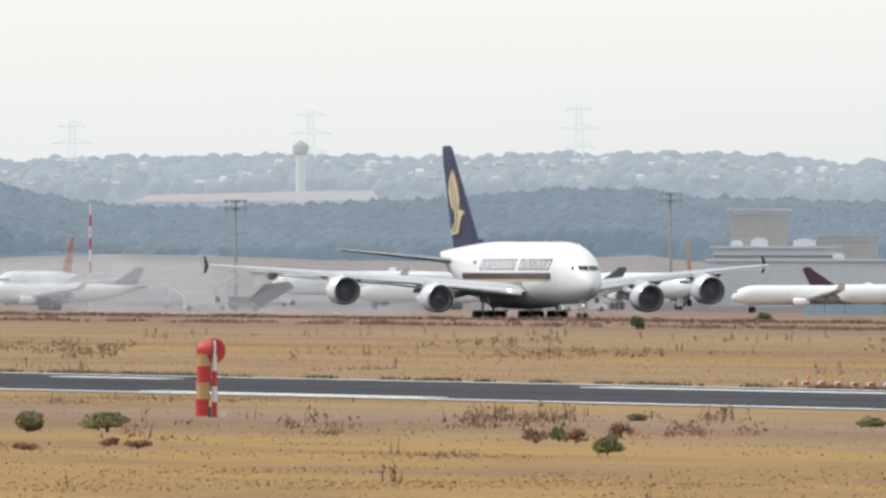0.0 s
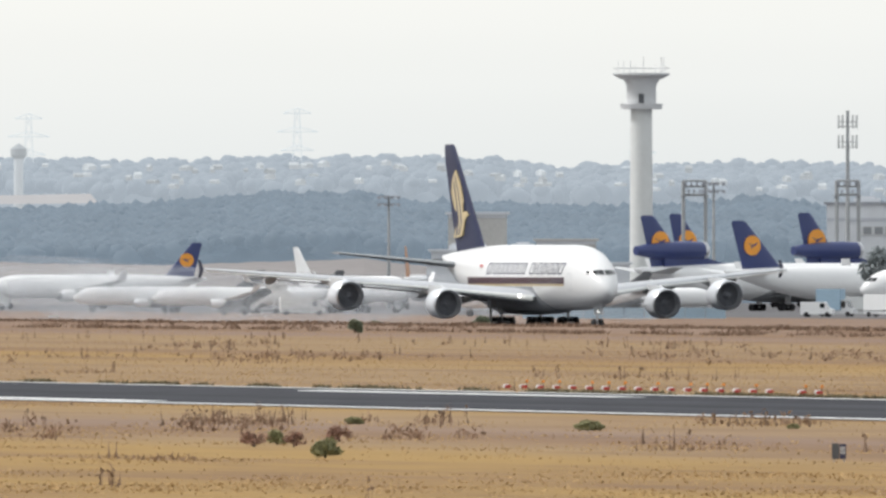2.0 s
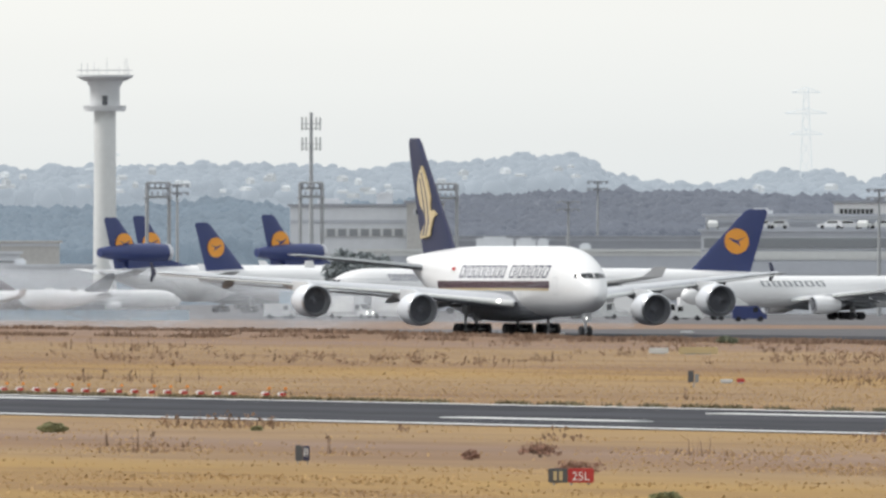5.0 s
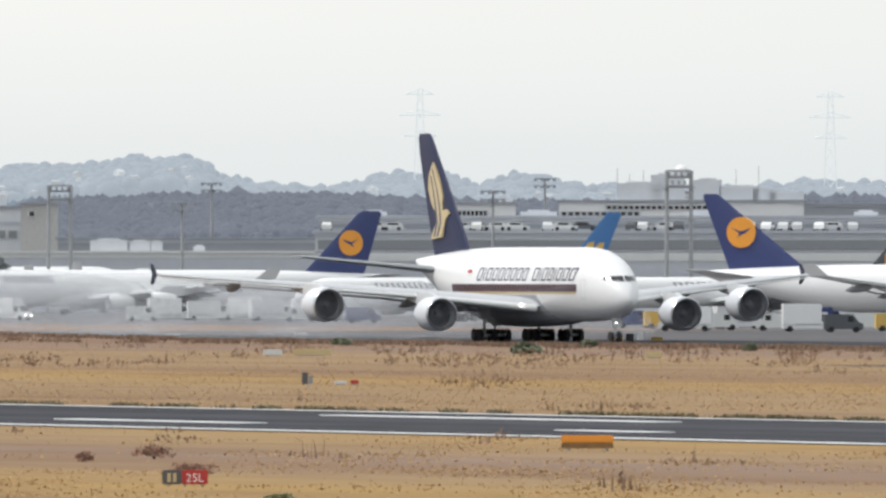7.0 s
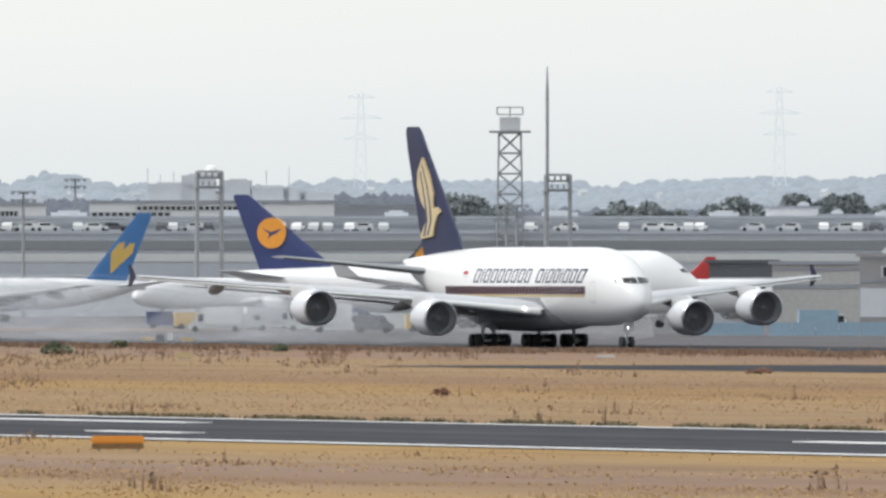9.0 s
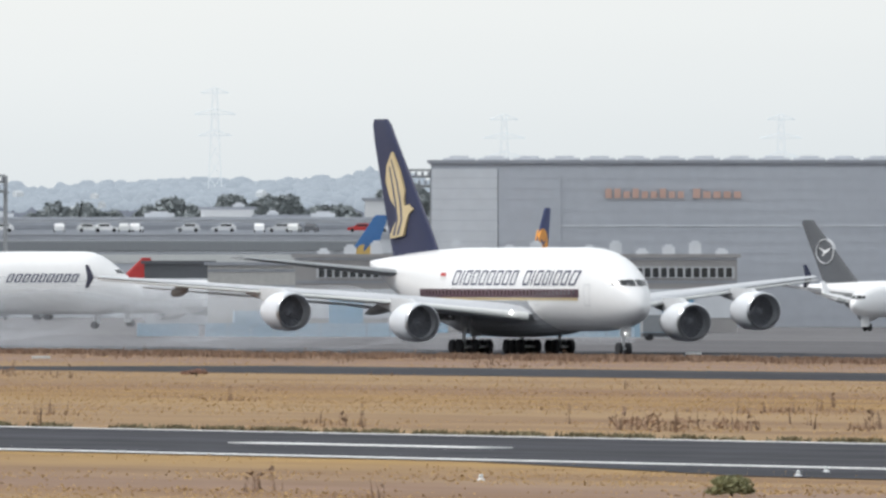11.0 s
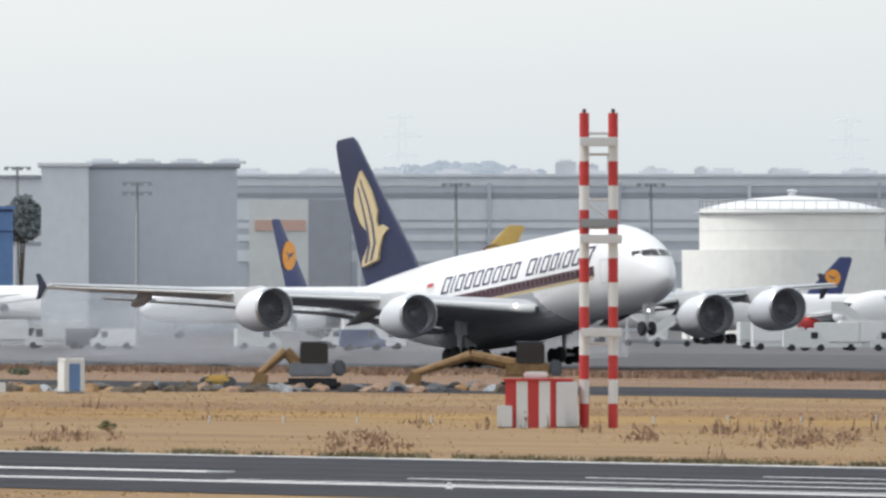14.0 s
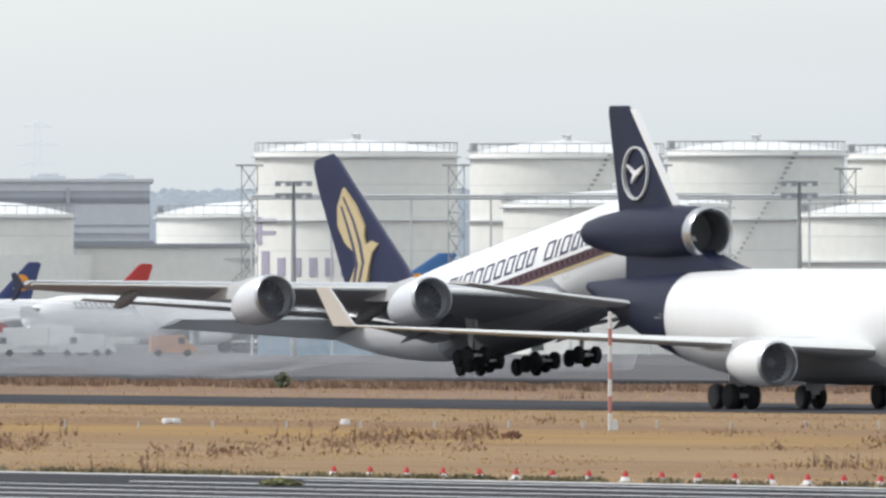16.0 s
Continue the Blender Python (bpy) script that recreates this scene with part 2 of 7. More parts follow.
def grass_material():
    """Dry sward: golden where it was mown, browner in the long growth between the runways, in strips along them."""
    m = mat("dry_grass", (1, 1, 1), 0.95, var=0.10, scale=0.05, fine=0.5, bump=0.3, spec=0.03)
    n, l = m.node_tree.nodes, m.node_tree.links
    b = n["Principled BSDF"]
    tone = b.inputs["Base Color"].links[0].from_socket
    co, sp = n.new("ShaderNodeTexCoord"), n.new("ShaderNodeSeparateXYZ")
    l.new(co.outputs["Object"], sp.inputs[0])
    wob, wm = n.new("ShaderNodeTexNoise"), n.new("ShaderNodeMapping")
    wm.inputs["Scale"].default_value = (0.004, 0.012, 1)
    wob.inputs["Scale"].default_value, wob.inputs["Detail"].default_value = 1.0, 4.0
    l.new(co.outputs["Object"], wm.inputs["Vector"])
    l.new(wm.outputs["Vector"], wob.inputs["Vector"])
    sh = n.new("ShaderNodeMath")
    sh.operation, sh.inputs[1].default_value = 'MULTIPLY_ADD', 70.0
    l.new(wob.outputs["Fac"], sh.inputs[0])
    l.new(sp.outputs["Y"], sh.inputs[2])
    mr = n.new("ShaderNodeMapRange")
    mr.inputs["From Min"].default_value, mr.inputs["From Max"].default_value = 235.0, 1035.0
    l.new(sh.outputs[0], mr.inputs["Value"])
    strips = n.new("ShaderNodeValToRGB")
    # strips are real growth; straw is also dulled to paint in distance haze
    gold, straw, brown, mauve = (0.335, 0.218, 0.092, 1), (0.30, 0.208, 0.122, 1), (0.235, 0.152, 0.098, 1), (0.255, 0.18, 0.138, 1)
    e = strips.color_ramp.elements
    e[0].position, e[0].color = 0.0, gold
    e[1].position, e[1].color = 1.0, mauve
    for pos, c in ((.062, gold), (.082, straw), (.098, brown), (.118, mauve), (.135, straw), (.16, gold), (.22, straw), (.30, straw), (.345, gold), (.375, brown), (.40, straw), (.46, straw), (.50, straw), (.545, mauve), (.61, mauve), (.66, brown), (.74, mauve), (.80, mauve)):
        q = e.new(pos)
        q.color = c
    l.new(mr.outputs["Result"], strips.inputs["Fac"])
    mp = n.new("ShaderNodeMapping")
    mp.inputs["Scale"].default_value = (0.011, 0.06, 1)
    no, ra, mx = n.new("ShaderNodeTexNoise"), n.new("ShaderNodeValToRGB"), n.new("ShaderNodeMix")
    no.inputs["Scale"].default_value, no.inputs["Detail"].default_value, no.inputs["Roughness"].default_value = 1.0, 8.0, 0.68
    ra.color_ramp.elements[0].position, ra.color_ramp.elements[1].position = 0.46, 0.66
    ra.color_ramp.elements[1].color = (0.85, 0.85, 0.85, 1)
    mx.data_type = 'RGBA'
    mx.inputs["B"].default_value = (0.205, 0.13, 0.086, 1)
    l.new(co.outputs["Object"], mp.inputs["Vector"])
    l.new(mp.outputs["Vector"], no.inputs["Vector"])
    l.new(no.outputs["Fac"], ra.inputs["Fac"])
    l.new(ra.outputs["Color"], mx.inputs["Factor"])
    l.new(strips.outputs["Color"], mx.inputs["A"])
    mu = n.new("ShaderNodeVectorMath")
    mu.operation = 'MULTIPLY'
    l.new(mx.outputs["Result"], mu.inputs[0])
    l.new(tone, mu.inputs[1])
    l.new(mu.outputs["Vector"], b.inputs["Base Color"])
    return m


GRASS = grass_material()


# ---- mesh tools ----
def part(name, bm, material, parent=None, label=""):
    me = bpy.data.meshes.new(name)
    bmesh.ops.recalc_face_normals(bm, faces=bm.faces[:])
    bm.to_mesh(me)
    bm.free()
    me.materials.append(material)
    ob = new(name, me)
    if parent:
        ob.parent = parent
    if label:
        ob["label"] = label
    return ob


def smooth(ob, angle=40):
    ob.data.polygons.foreach_set("use_smooth", [True] * len(ob.data.polygons))
    ob.data.set_sharp_from_angle(angle=radians(angle))
    return ob


def thing(name, where, label, category, group="", turn=0.0):
    ob = new(name)
    ob.matrix_basis = pose(*where, 0, 0, turn)
    return tagged(ob, label, category, group)


def box(bm, x0, x1, y0, y1, z0, z1, bevel=0.0):
    r = bmesh.ops.create_cube(bm, size=1.0, matrix=Matrix.Translation(((x0 + x1) / 2, (y0 + y1) / 2, (z0 + z1) / 2)) @ Matrix.Diagonal((abs(x1 - x0), abs(y1 - y0), abs(z1 - z0), 1)))
    if bevel:
        es = list({e for v in r["verts"] for e in v.link_edges})
        bmesh.ops.bevel(bm, geom=es, offset=bevel, segments=2, affect='EDGES')
    return bm


def boxes(*rows, bevel=0.0):
    bm = bmesh.new()
    for r in rows:
        box(bm, *r, bevel=bevel)
    return bm


def rod(bm, a, b, r, r2=None, seg=8):
    a, b = Vector(a), Vector(b)
    d = b - a
    m = Matrix.Translation((a + b) / 2) @ d.to_track_quat('Z', 'Y').to_matrix().to_4x4()
    bmesh.ops.create_cone(bm, cap_ends=True, segments=seg, radius1=r, radius2=r if r2 is None else r2, depth=d.length, matrix=m)
    return bm


def rods(rows, r, seg=6):
    bm = bmesh.new()
    for a, b in rows:
        rod(bm, a, b, r, seg=seg)
    return bm


def spin(profile, centre, axis='x', seg=24, close=False):
    """A turned body: rows of (along, radius)."""
    bm = bmesh.new()
    rings = []
    c = Vector(centre)
    for a, r in profile:
        ring = []
        for i in range(seg):
            t = 2 * math.pi * i / seg
            p = (a, r * math.cos(t), r * math.sin(t)) if axis == 'x' else (r * math.cos(t), r * math.sin(t), a) if axis == 'z' else (r * math.cos(t), a, r * math.sin(t))
            ring.append(bm.verts.new(c + Vector(p)))
        rings.append(ring)
    for p, q in zip(rings, rings[1:]):
        for i in range(seg):
            bm.faces.new((p[i], p[(i + 1) % seg], q[(i + 1) % seg], q[i]))
    if close:
        bm.faces.new(rings[0])
        bm.faces.new(rings[-1])
    return bm


def slab(points, t, plane='xz', off=0.0):
    """A flat plate with an outline in a plane, t thick about off."""
    bm = bmesh.new()
    a = [bm.verts.new((x, off - t / 2, z) if plane == 'xz' else (x, z, off - t / 2)) for x, z in points]
    b = [bm.verts.new((x, off + t / 2, z) if plane == 'xz' else (x, z, off + t / 2)) for x, z in points]
    bm.faces.new(a)
    bm.faces.new(b)
    n = len(a)
    for i in range(n):
        bm.faces.new((a[i], a[(i + 1) % n], b[(i + 1) % n], b[i]))
    return bm


FOIL = ((0, 0), (.02, .35), (.08, .72), (.25, 1.0), (.5, .85), (.8, .35), (1, .04), (1, -.04), (.8, -.2), (.5, -.6), (.25, -.8), (.08, -.6), (.02, -.3))


def foil_loft(stations, upright=False, flip=1):
    """Lofts a foil through stations (span, leading edge x, chord, height, thickness); x runs aft-negative."""
    bm = bmesh.new()
    rings = []
    for s, xle, c, z, th in stations:
        ring = []
        for f, k in FOIL:
            x, h = xle - f * c, k * th / 2
            ring.append(bm.verts.new((x, h, s) if upright else (x, flip * s, z + h)))
        rings.append(ring)
    n = len(FOIL)
    for p, q in zip(rings, rings[1:]):
        for i in range(n):
            bm.faces.new((p[i], p[(i + 1) % n], q[(i + 1) % n], q[i]))
    bm.faces.new(rings[0])
    bm.faces.new(rings[-1])
    return bm


# ---- aircraft ----
class Body:
    """A fuselage skin: half width, half height and centre height by the distance aft of the nose."""

    def __init__(self, s):
        self.s = s
        self.n = s.get("power", 2.15)

    def sec(self, d):
        s = self.s
        ln, lt, L = s["nose"], s["tail"], s["L"]
        k, cz = 1.0, s["zc"]
        rz = s["rz"]
        if d < ln:
            q = 1 - d / ln
            k = max(0.0, 1 - q ** 2.1) ** s.get("blunt", 0.58)
            cz -= s["droop"] * q * q
        elif d > L - lt:
            q = (d - (L - lt)) / lt
            k = 1 - 0.93 * q ** 1.55
            cz += rz * (1 - k) * s.get("upsweep", 0.72)
        ry, rz = s["ry"] * k, rz * k
        for d0, d1, d2, d3, h in s.get("hump", ()):
            w = min(1, max(0, (d - d0) / (d1 - d0))) * min(1, max(0, (d3 - d) / (d3 - d2)))
            w = w * w * (3 - 2 * w)
            rz, cz = rz + h * w / 2, cz + h * w / 2
        return cz, ry, rz

    def side(self, d, z):
        cz, ry, rz = self.sec(d)
        q = min(1.0, abs((z - cz) / max(rz, .01)))
        return ry * (1 - q ** self.n) ** (1 / self.n)

    def back(self, y, z):
        """How far aft of the nose the skin at height z is y wide."""
        lo, hi = 0.0, self.s["nose"]
        for _ in range(30):
            d = (lo + hi) / 2
            lo, hi = (d, hi) if self.side(d, z) < y else (lo, d)
        return lo

    def pane(self, sd, ya, yb, za, zb, lean):
        """A windscreen pane between two widths and two heights."""
        bm = bmesh.new()
        g = [[bm.verts.new((self.s["x0"] - self.back(y, z) + .05, sd * (y + .03), z)) for y, z in ((max(.04, ya + (yb - ya) * i / 4 - lean * j / 3 * (ya > .1)), za + (zb - za) * j / 3) for i in range(5))] for j in range(4)]
        for j in range(3):
            for i in range(4):
                bm.faces.new((g[j][i], g[j][i + 1], g[j + 1][i + 1], g[j + 1][i]))
        return bm

    def mesh(self, seg=32):
        s = self.s
        L = s["L"]
        ds = [0.02 * s["nose"] * i * i / 16 for i in range(1, 9)]
        ds += list(np.linspace(ds[-1], s["nose"], 12)[1:]) + list(np.linspace(s["nose"], L - s["tail"], 14)[1:]) + list(np.linspace(L - s["tail"], L, 14)[1:])
        bm, rings = bmesh.new(), []
        for d in ds:
            cz, ry, rz = self.sec(d)
            ring = []
            for i in range(seg):
                t = 2 * math.pi * i / seg
                c, q = math.cos(t), math.sin(t)
                ring.append(bm.verts.new((s["x0"] - d, ry * math.copysign(abs(c) ** (2 / self.n), c), cz + rz * math.copysign(abs(q) ** (2 / self.n), q))))
            rings.append(ring)
        for p, q in zip(rings, rings[1:]):
            for i in range(seg):
                bm.faces.new((p[i], p[(i + 1) % seg], q[(i + 1) % seg], q[i]))
        bm.faces.new(rings[0])
        bm.faces.new(rings[-1])
        return bm

    def patch(self, bm, quad, sides=(-1, 1), off=0.03, nx=6, nz=3):
        """A decal on the skin over a slanted cell ((d0, z0), (d1, z0), (d1, z1), (d0, z1))."""
        (a, b, c, e) = quad
        for sd in sides:
            g = []
            for j in range(nz + 1):
                row = []
                for i in range(nx + 1):
                    u, v = i / nx, j / nz
                    d = (a[0] * (1 - u) + b[0] * u) * (1 - v) + (e[0] * (1 - u) + c[0] * u) * v
                    z = (a[1] * (1 - u) + b[1] * u) * (1 - v) + (e[1] * (1 - u) + c[1] * u) * v
                    row.append(bm.verts.new((self.s["x0"] - d + (off if d < self.s["nose"] * .6 else 0), sd * (self.side(d, z) + off), z)))
                g.append(row)
            for j in range(nz):
                for i in range(nx):
                    bm.faces.new((g[j][i], g[j][i + 1], g[j + 1][i + 1], g[j + 1][i]))
        return bm

    def sleeve(self, d0, d1, off=.035, n=18, seg=36):
        """Paint right round the hull between two stations."""
        bm, rings = bmesh.new(), []
        for k in range(n + 1):
            d = d0 + (d1 - d0) * k / n
            cz, ry, rz = self.sec(d)
            ring = []
            for i in range(seg):
                t = 2 * math.pi * i / seg
                c, q = math.cos(t), math.sin(t)
                ring.append(bm.verts.new((self.s["x0"] - d, (ry + off) * math.copysign(abs(c) ** (2 / self.n), c), cz + (rz + off) * math.copysign(abs(q) ** (2 / self.n), q))))
            rings.append(ring)
        for p, q in zip(rings, rings[1:]):
            for i in range(seg):
                bm.faces.new((p[i], p[(i + 1) % seg], q[(i + 1) % seg], q[i]))
        return bm

    def band(self, d0, d1, z0, z1, nx=20, nz=3, off=0.03, sides=(-1, 1)):
        return self.patch(bmesh.new(), ((d0, z0), (d1, z0), (d1, z1), (d0, z1)), sides=sides, nx=nx, nz=nz, off=off)


def title(body, root, d_aft, d_fore, z0, z1, groups, material, weight=0.15, slant=0.5):
    """Wording on the hull as plain slanted frames, one a character; groups hold each character's width, a narrow one is a single bar."""
    total = sum(sum(g) for g in groups) + 0.7 * (len(groups) - 1)
    step = (d_aft - d_fore) / total
    h = z1 - z0
    for sd in (-1, 1):
        at = 0.0
        for group in groups if sd < 0 else [g[::-1] for g in groups[::-1]]:
            for width in group:
                bm = bmesh.new()
                p0, p1 = at + 0.06, at + width - 0.2
                at += width
                bars = ((p0, p0 + weight, 0, 1), (p1 - weight, p1, 0, 1), (p0, p1, 0, .13), (p0, p1, .87, 1)) if width > .6 else ((p0, p0 + weight, 0, 1),)
                for a0, a1, b0, b1 in bars:
                    def dd(p, q, sd=sd):
                        return d_aft - p * step - slant * h * q if sd < 0 else d_fore + p * step - slant * h * q + 0.3
                    body.patch(bm, ((dd(a0, b0), z0 + h * b0), (dd(a1, b0), z0 + h * b0), (dd(a1, b1), z0 + h * b1), (dd(a0, b1), z0 + h * b1)), sides=(sd,), nx=2, nz=3, off=0.035)
                part("lettering_bar", bm, material, root, "slanted bar frame in place of a letter")
            at += 0.7


def wheel_mesh(r, w):
    return spin(((-w / 2, r * .5), (-w / 2, r * .88), (-w * .32, r), (w * .32, r), (w / 2, r * .88), (w / 2, r * .5)), (0, 0, 0), 'y', 18, True)


def gear(root, x, y, axles, r, half, top, gap=1.7, tilt=0.0):
    bm = bmesh.new()
    rod(bm, (x, y, r), (x, y, top), r * .24, seg=10)
    rod(bm, (x + .05, y, r * 1.7), (x + 1.2, y, top), r * .12, seg=6)
    span = gap * (axles - 1) / 2
    rod(bm, (x - span - .1, y, r), (x + span + .1, y, r), r * .2, seg=8)
    for i in range(axles):
        rod(bm, (x - span + i * gap, y - half, r), (x - span + i * gap, y + half, r), r * .16, seg=8)
    box(bm, x + .5, x + .56, y - .6, y + .6, top - 1.6, top)
    g = part("landing_gear", bm, LIGHTGREY, root)
    me = None
    for i in range(axles):
        for sd in (-1, 1):
            if me is None:
                wh = part("wheel", wheel_mesh(r, r * .68), TYRE, g)
                me = smooth(wh).data
            else:
                wh = new("wheel", me)
                wh.parent = g
            wh.location = (x - span + i * gap, y + sd * half, r)
            wh.rotation_euler = (0, 0, 0)
    return g


def engine(parent, x, y, z, r, ln, cowl, zwing, chord_x):
    """A turbofan whose intake lip is at x."""
    e = part("engine_cowl", spin(((-.12 * r, r * .87), (-.02, r * .9), (-.35 * r, r * .98), (-.35 * ln, r), (-.65 * ln, r * .95), (-.8 * ln, r * .84), (-ln, r * .66), (-ln, r * .6), (-.8 * ln, r * .6)), (x, y, z), 'x', 36), cowl, parent)
    smooth(e, 60)
    smooth(part("intake_lip", spin(((-.16 * r, r * .955), (-.04 * r, r * .925), (0, r * .88), (-.05 * r, r * .845), (-.3 * r, r * .80)), (x + .015, y, z), 'x', 36), STEEL, e, "polished metal intake lip"), 60)
    smooth(part("intake_duct", spin(((-.25 * r, r * .81), (-.9 * r, r * .80), (-.95 * r, r * .80)), (x, y, z), 'x', 36), DUCT, e), 60)
    bm = bmesh.new()
    ring = []
    for i in range(44):
        t = 2 * math.pi * i / 44
        dx = -.12 * r if i % 2 else 0
        ring.append([bm.verts.new((x - .75 * r + dx, y + r * rad * math.cos(t + tw), z + r * rad * math.sin(t + tw))) for rad, tw in ((.2, 0), (.5, .12), (.80, .3))])
    for i in range(44):
        a, c = ring[i], ring[(i + 1) % 44]
        for k in range(2):
            bm.faces.new((a[k], a[k + 1], c[k + 1], c[k]))
    part("fan", bm, FAN, e)
    smooth(part("spinner", spin(((-.45 * r, .01), (-.55 * r, r * .12), (-.8 * r, r * .24), (-.95 * r, r * .79), (-.97 * r, .01)), (x, y, z), 'x', 20), FAN, e), 40)
    smooth(part("exhaust_cone", spin(((-.8 * ln, r * .58), (-1.12 * ln, r * .4), (-1.12 * ln, r * .34), (-1.3 * ln, .02)), (x, y, z), 'x', 20), MIDGREY, e), 50)
    pts = ((x - .22 * ln, z + r * .9), (x - .5 * ln, z + r * .8), (x - 1.15 * ln, z + r * .45), (chord_x - 4.2, zwing - .35), (chord_x - .3, zwing + .2), (x - .55 * ln, zwing + .1 if zwing > z + r else z + r * 1.15))
    bm = slab(pts, r * .22, 'xz', y)
    part("pylon", bm, LIGHTGREY, e)
    return e


def wing(root, sd, st, material, fence=None, winglet=None, clean=False):
    """One wing with slats, flap fairings and its tip."""
    bm = foil_loft(st, False, sd)
    w = smooth(part("wing", bm, material, root), 50)
    slat = []
    for s, xle, c, z, th in st[1:]:
        slat.append((s, xle + .3, min(1.3, c * .13), z - .28, th * .42))
    if not clean:
        smooth(part("slat", foil_loft(slat, False, sd), OFFWHITE, w, "drooped pale leading-edge slat"), 50)
    flap = []
    for s, xle, c, z, th in st[1:-1]:
        flap.append((s, xle - c * .93, c * .17, z - .55, th * .25))
    if not clean:
        smooth(part("flap", foil_loft(flap, False, sd), LIGHTGREY, w, "lowered grey trailing-edge flap"), 50)
    n = len(st)
    for q in () if clean else (.28, .44, .60, .78):
        i = q * (n - 1)
        k, f = int(i), i - int(i)
        s, xle, c, z, th = [a * (1 - f) + b * f for a, b in zip(st[k], st[k + 1])]
        fb = spin(((.5 * c, .02), (.35 * c, .35), (.1 * c, .45), (-.1 * c, .35), (-.28 * c, .03)), (0, 0, 0), 'x', 10)
        bmesh.ops.transform(fb, matrix=Matrix.Translation((xle - c * .8, sd * s, z - .75)) @ Matrix.Rotation(radians(-7), 4, 'Y') @ Matrix.Diagonal((1, 1, 1.3, 1)), verts=fb.verts[:])
        smooth(part("flap_fairing", fb, MIDGREY, w), 60)
    s, xle, c, z, th = st[-1]
    if fence:
        part("wingtip_fence", slab(((xle - 1.4, z), (xle - 2.9, z + fence), (xle - 3.6, z + fence), (xle - 3.0, z), (xle - 3.6, z - fence * .85), (xle - 2.9, z - fence * .85)), .12, 'xz', sd * (s + .05)), INK, w, "dark blue wingtip fence")
    if winglet:
        b2 = bmesh.new()
        rows = ((s, xle, c, z), (s + .9, xle - c * .55, c * .6, z + winglet))
        a = [[b2.verts.new((x, sd * y + t, zz)) for x, y, zz in ((r[1], r[0], r[3]), (r[1] - r[2], r[0], r[3]))] for r in rows for t in (-.07, .07)]
        for p, q in ((0, 2), (1, 3)):
            b2.faces.new((a[p][0], a[p][1], a[q][1], a[q][0]))
        b2.faces.new((a[0][0], a[1][0], a[3][0], a[2][0]))
        b2.faces.new((a[0][1], a[1][1], a[3][1], a[2][1]))
        b2.faces.new((a[2][0], a[2][1], a[3][1], a[3][0]))
        part("winglet", b2, WHITE, w)
    return w


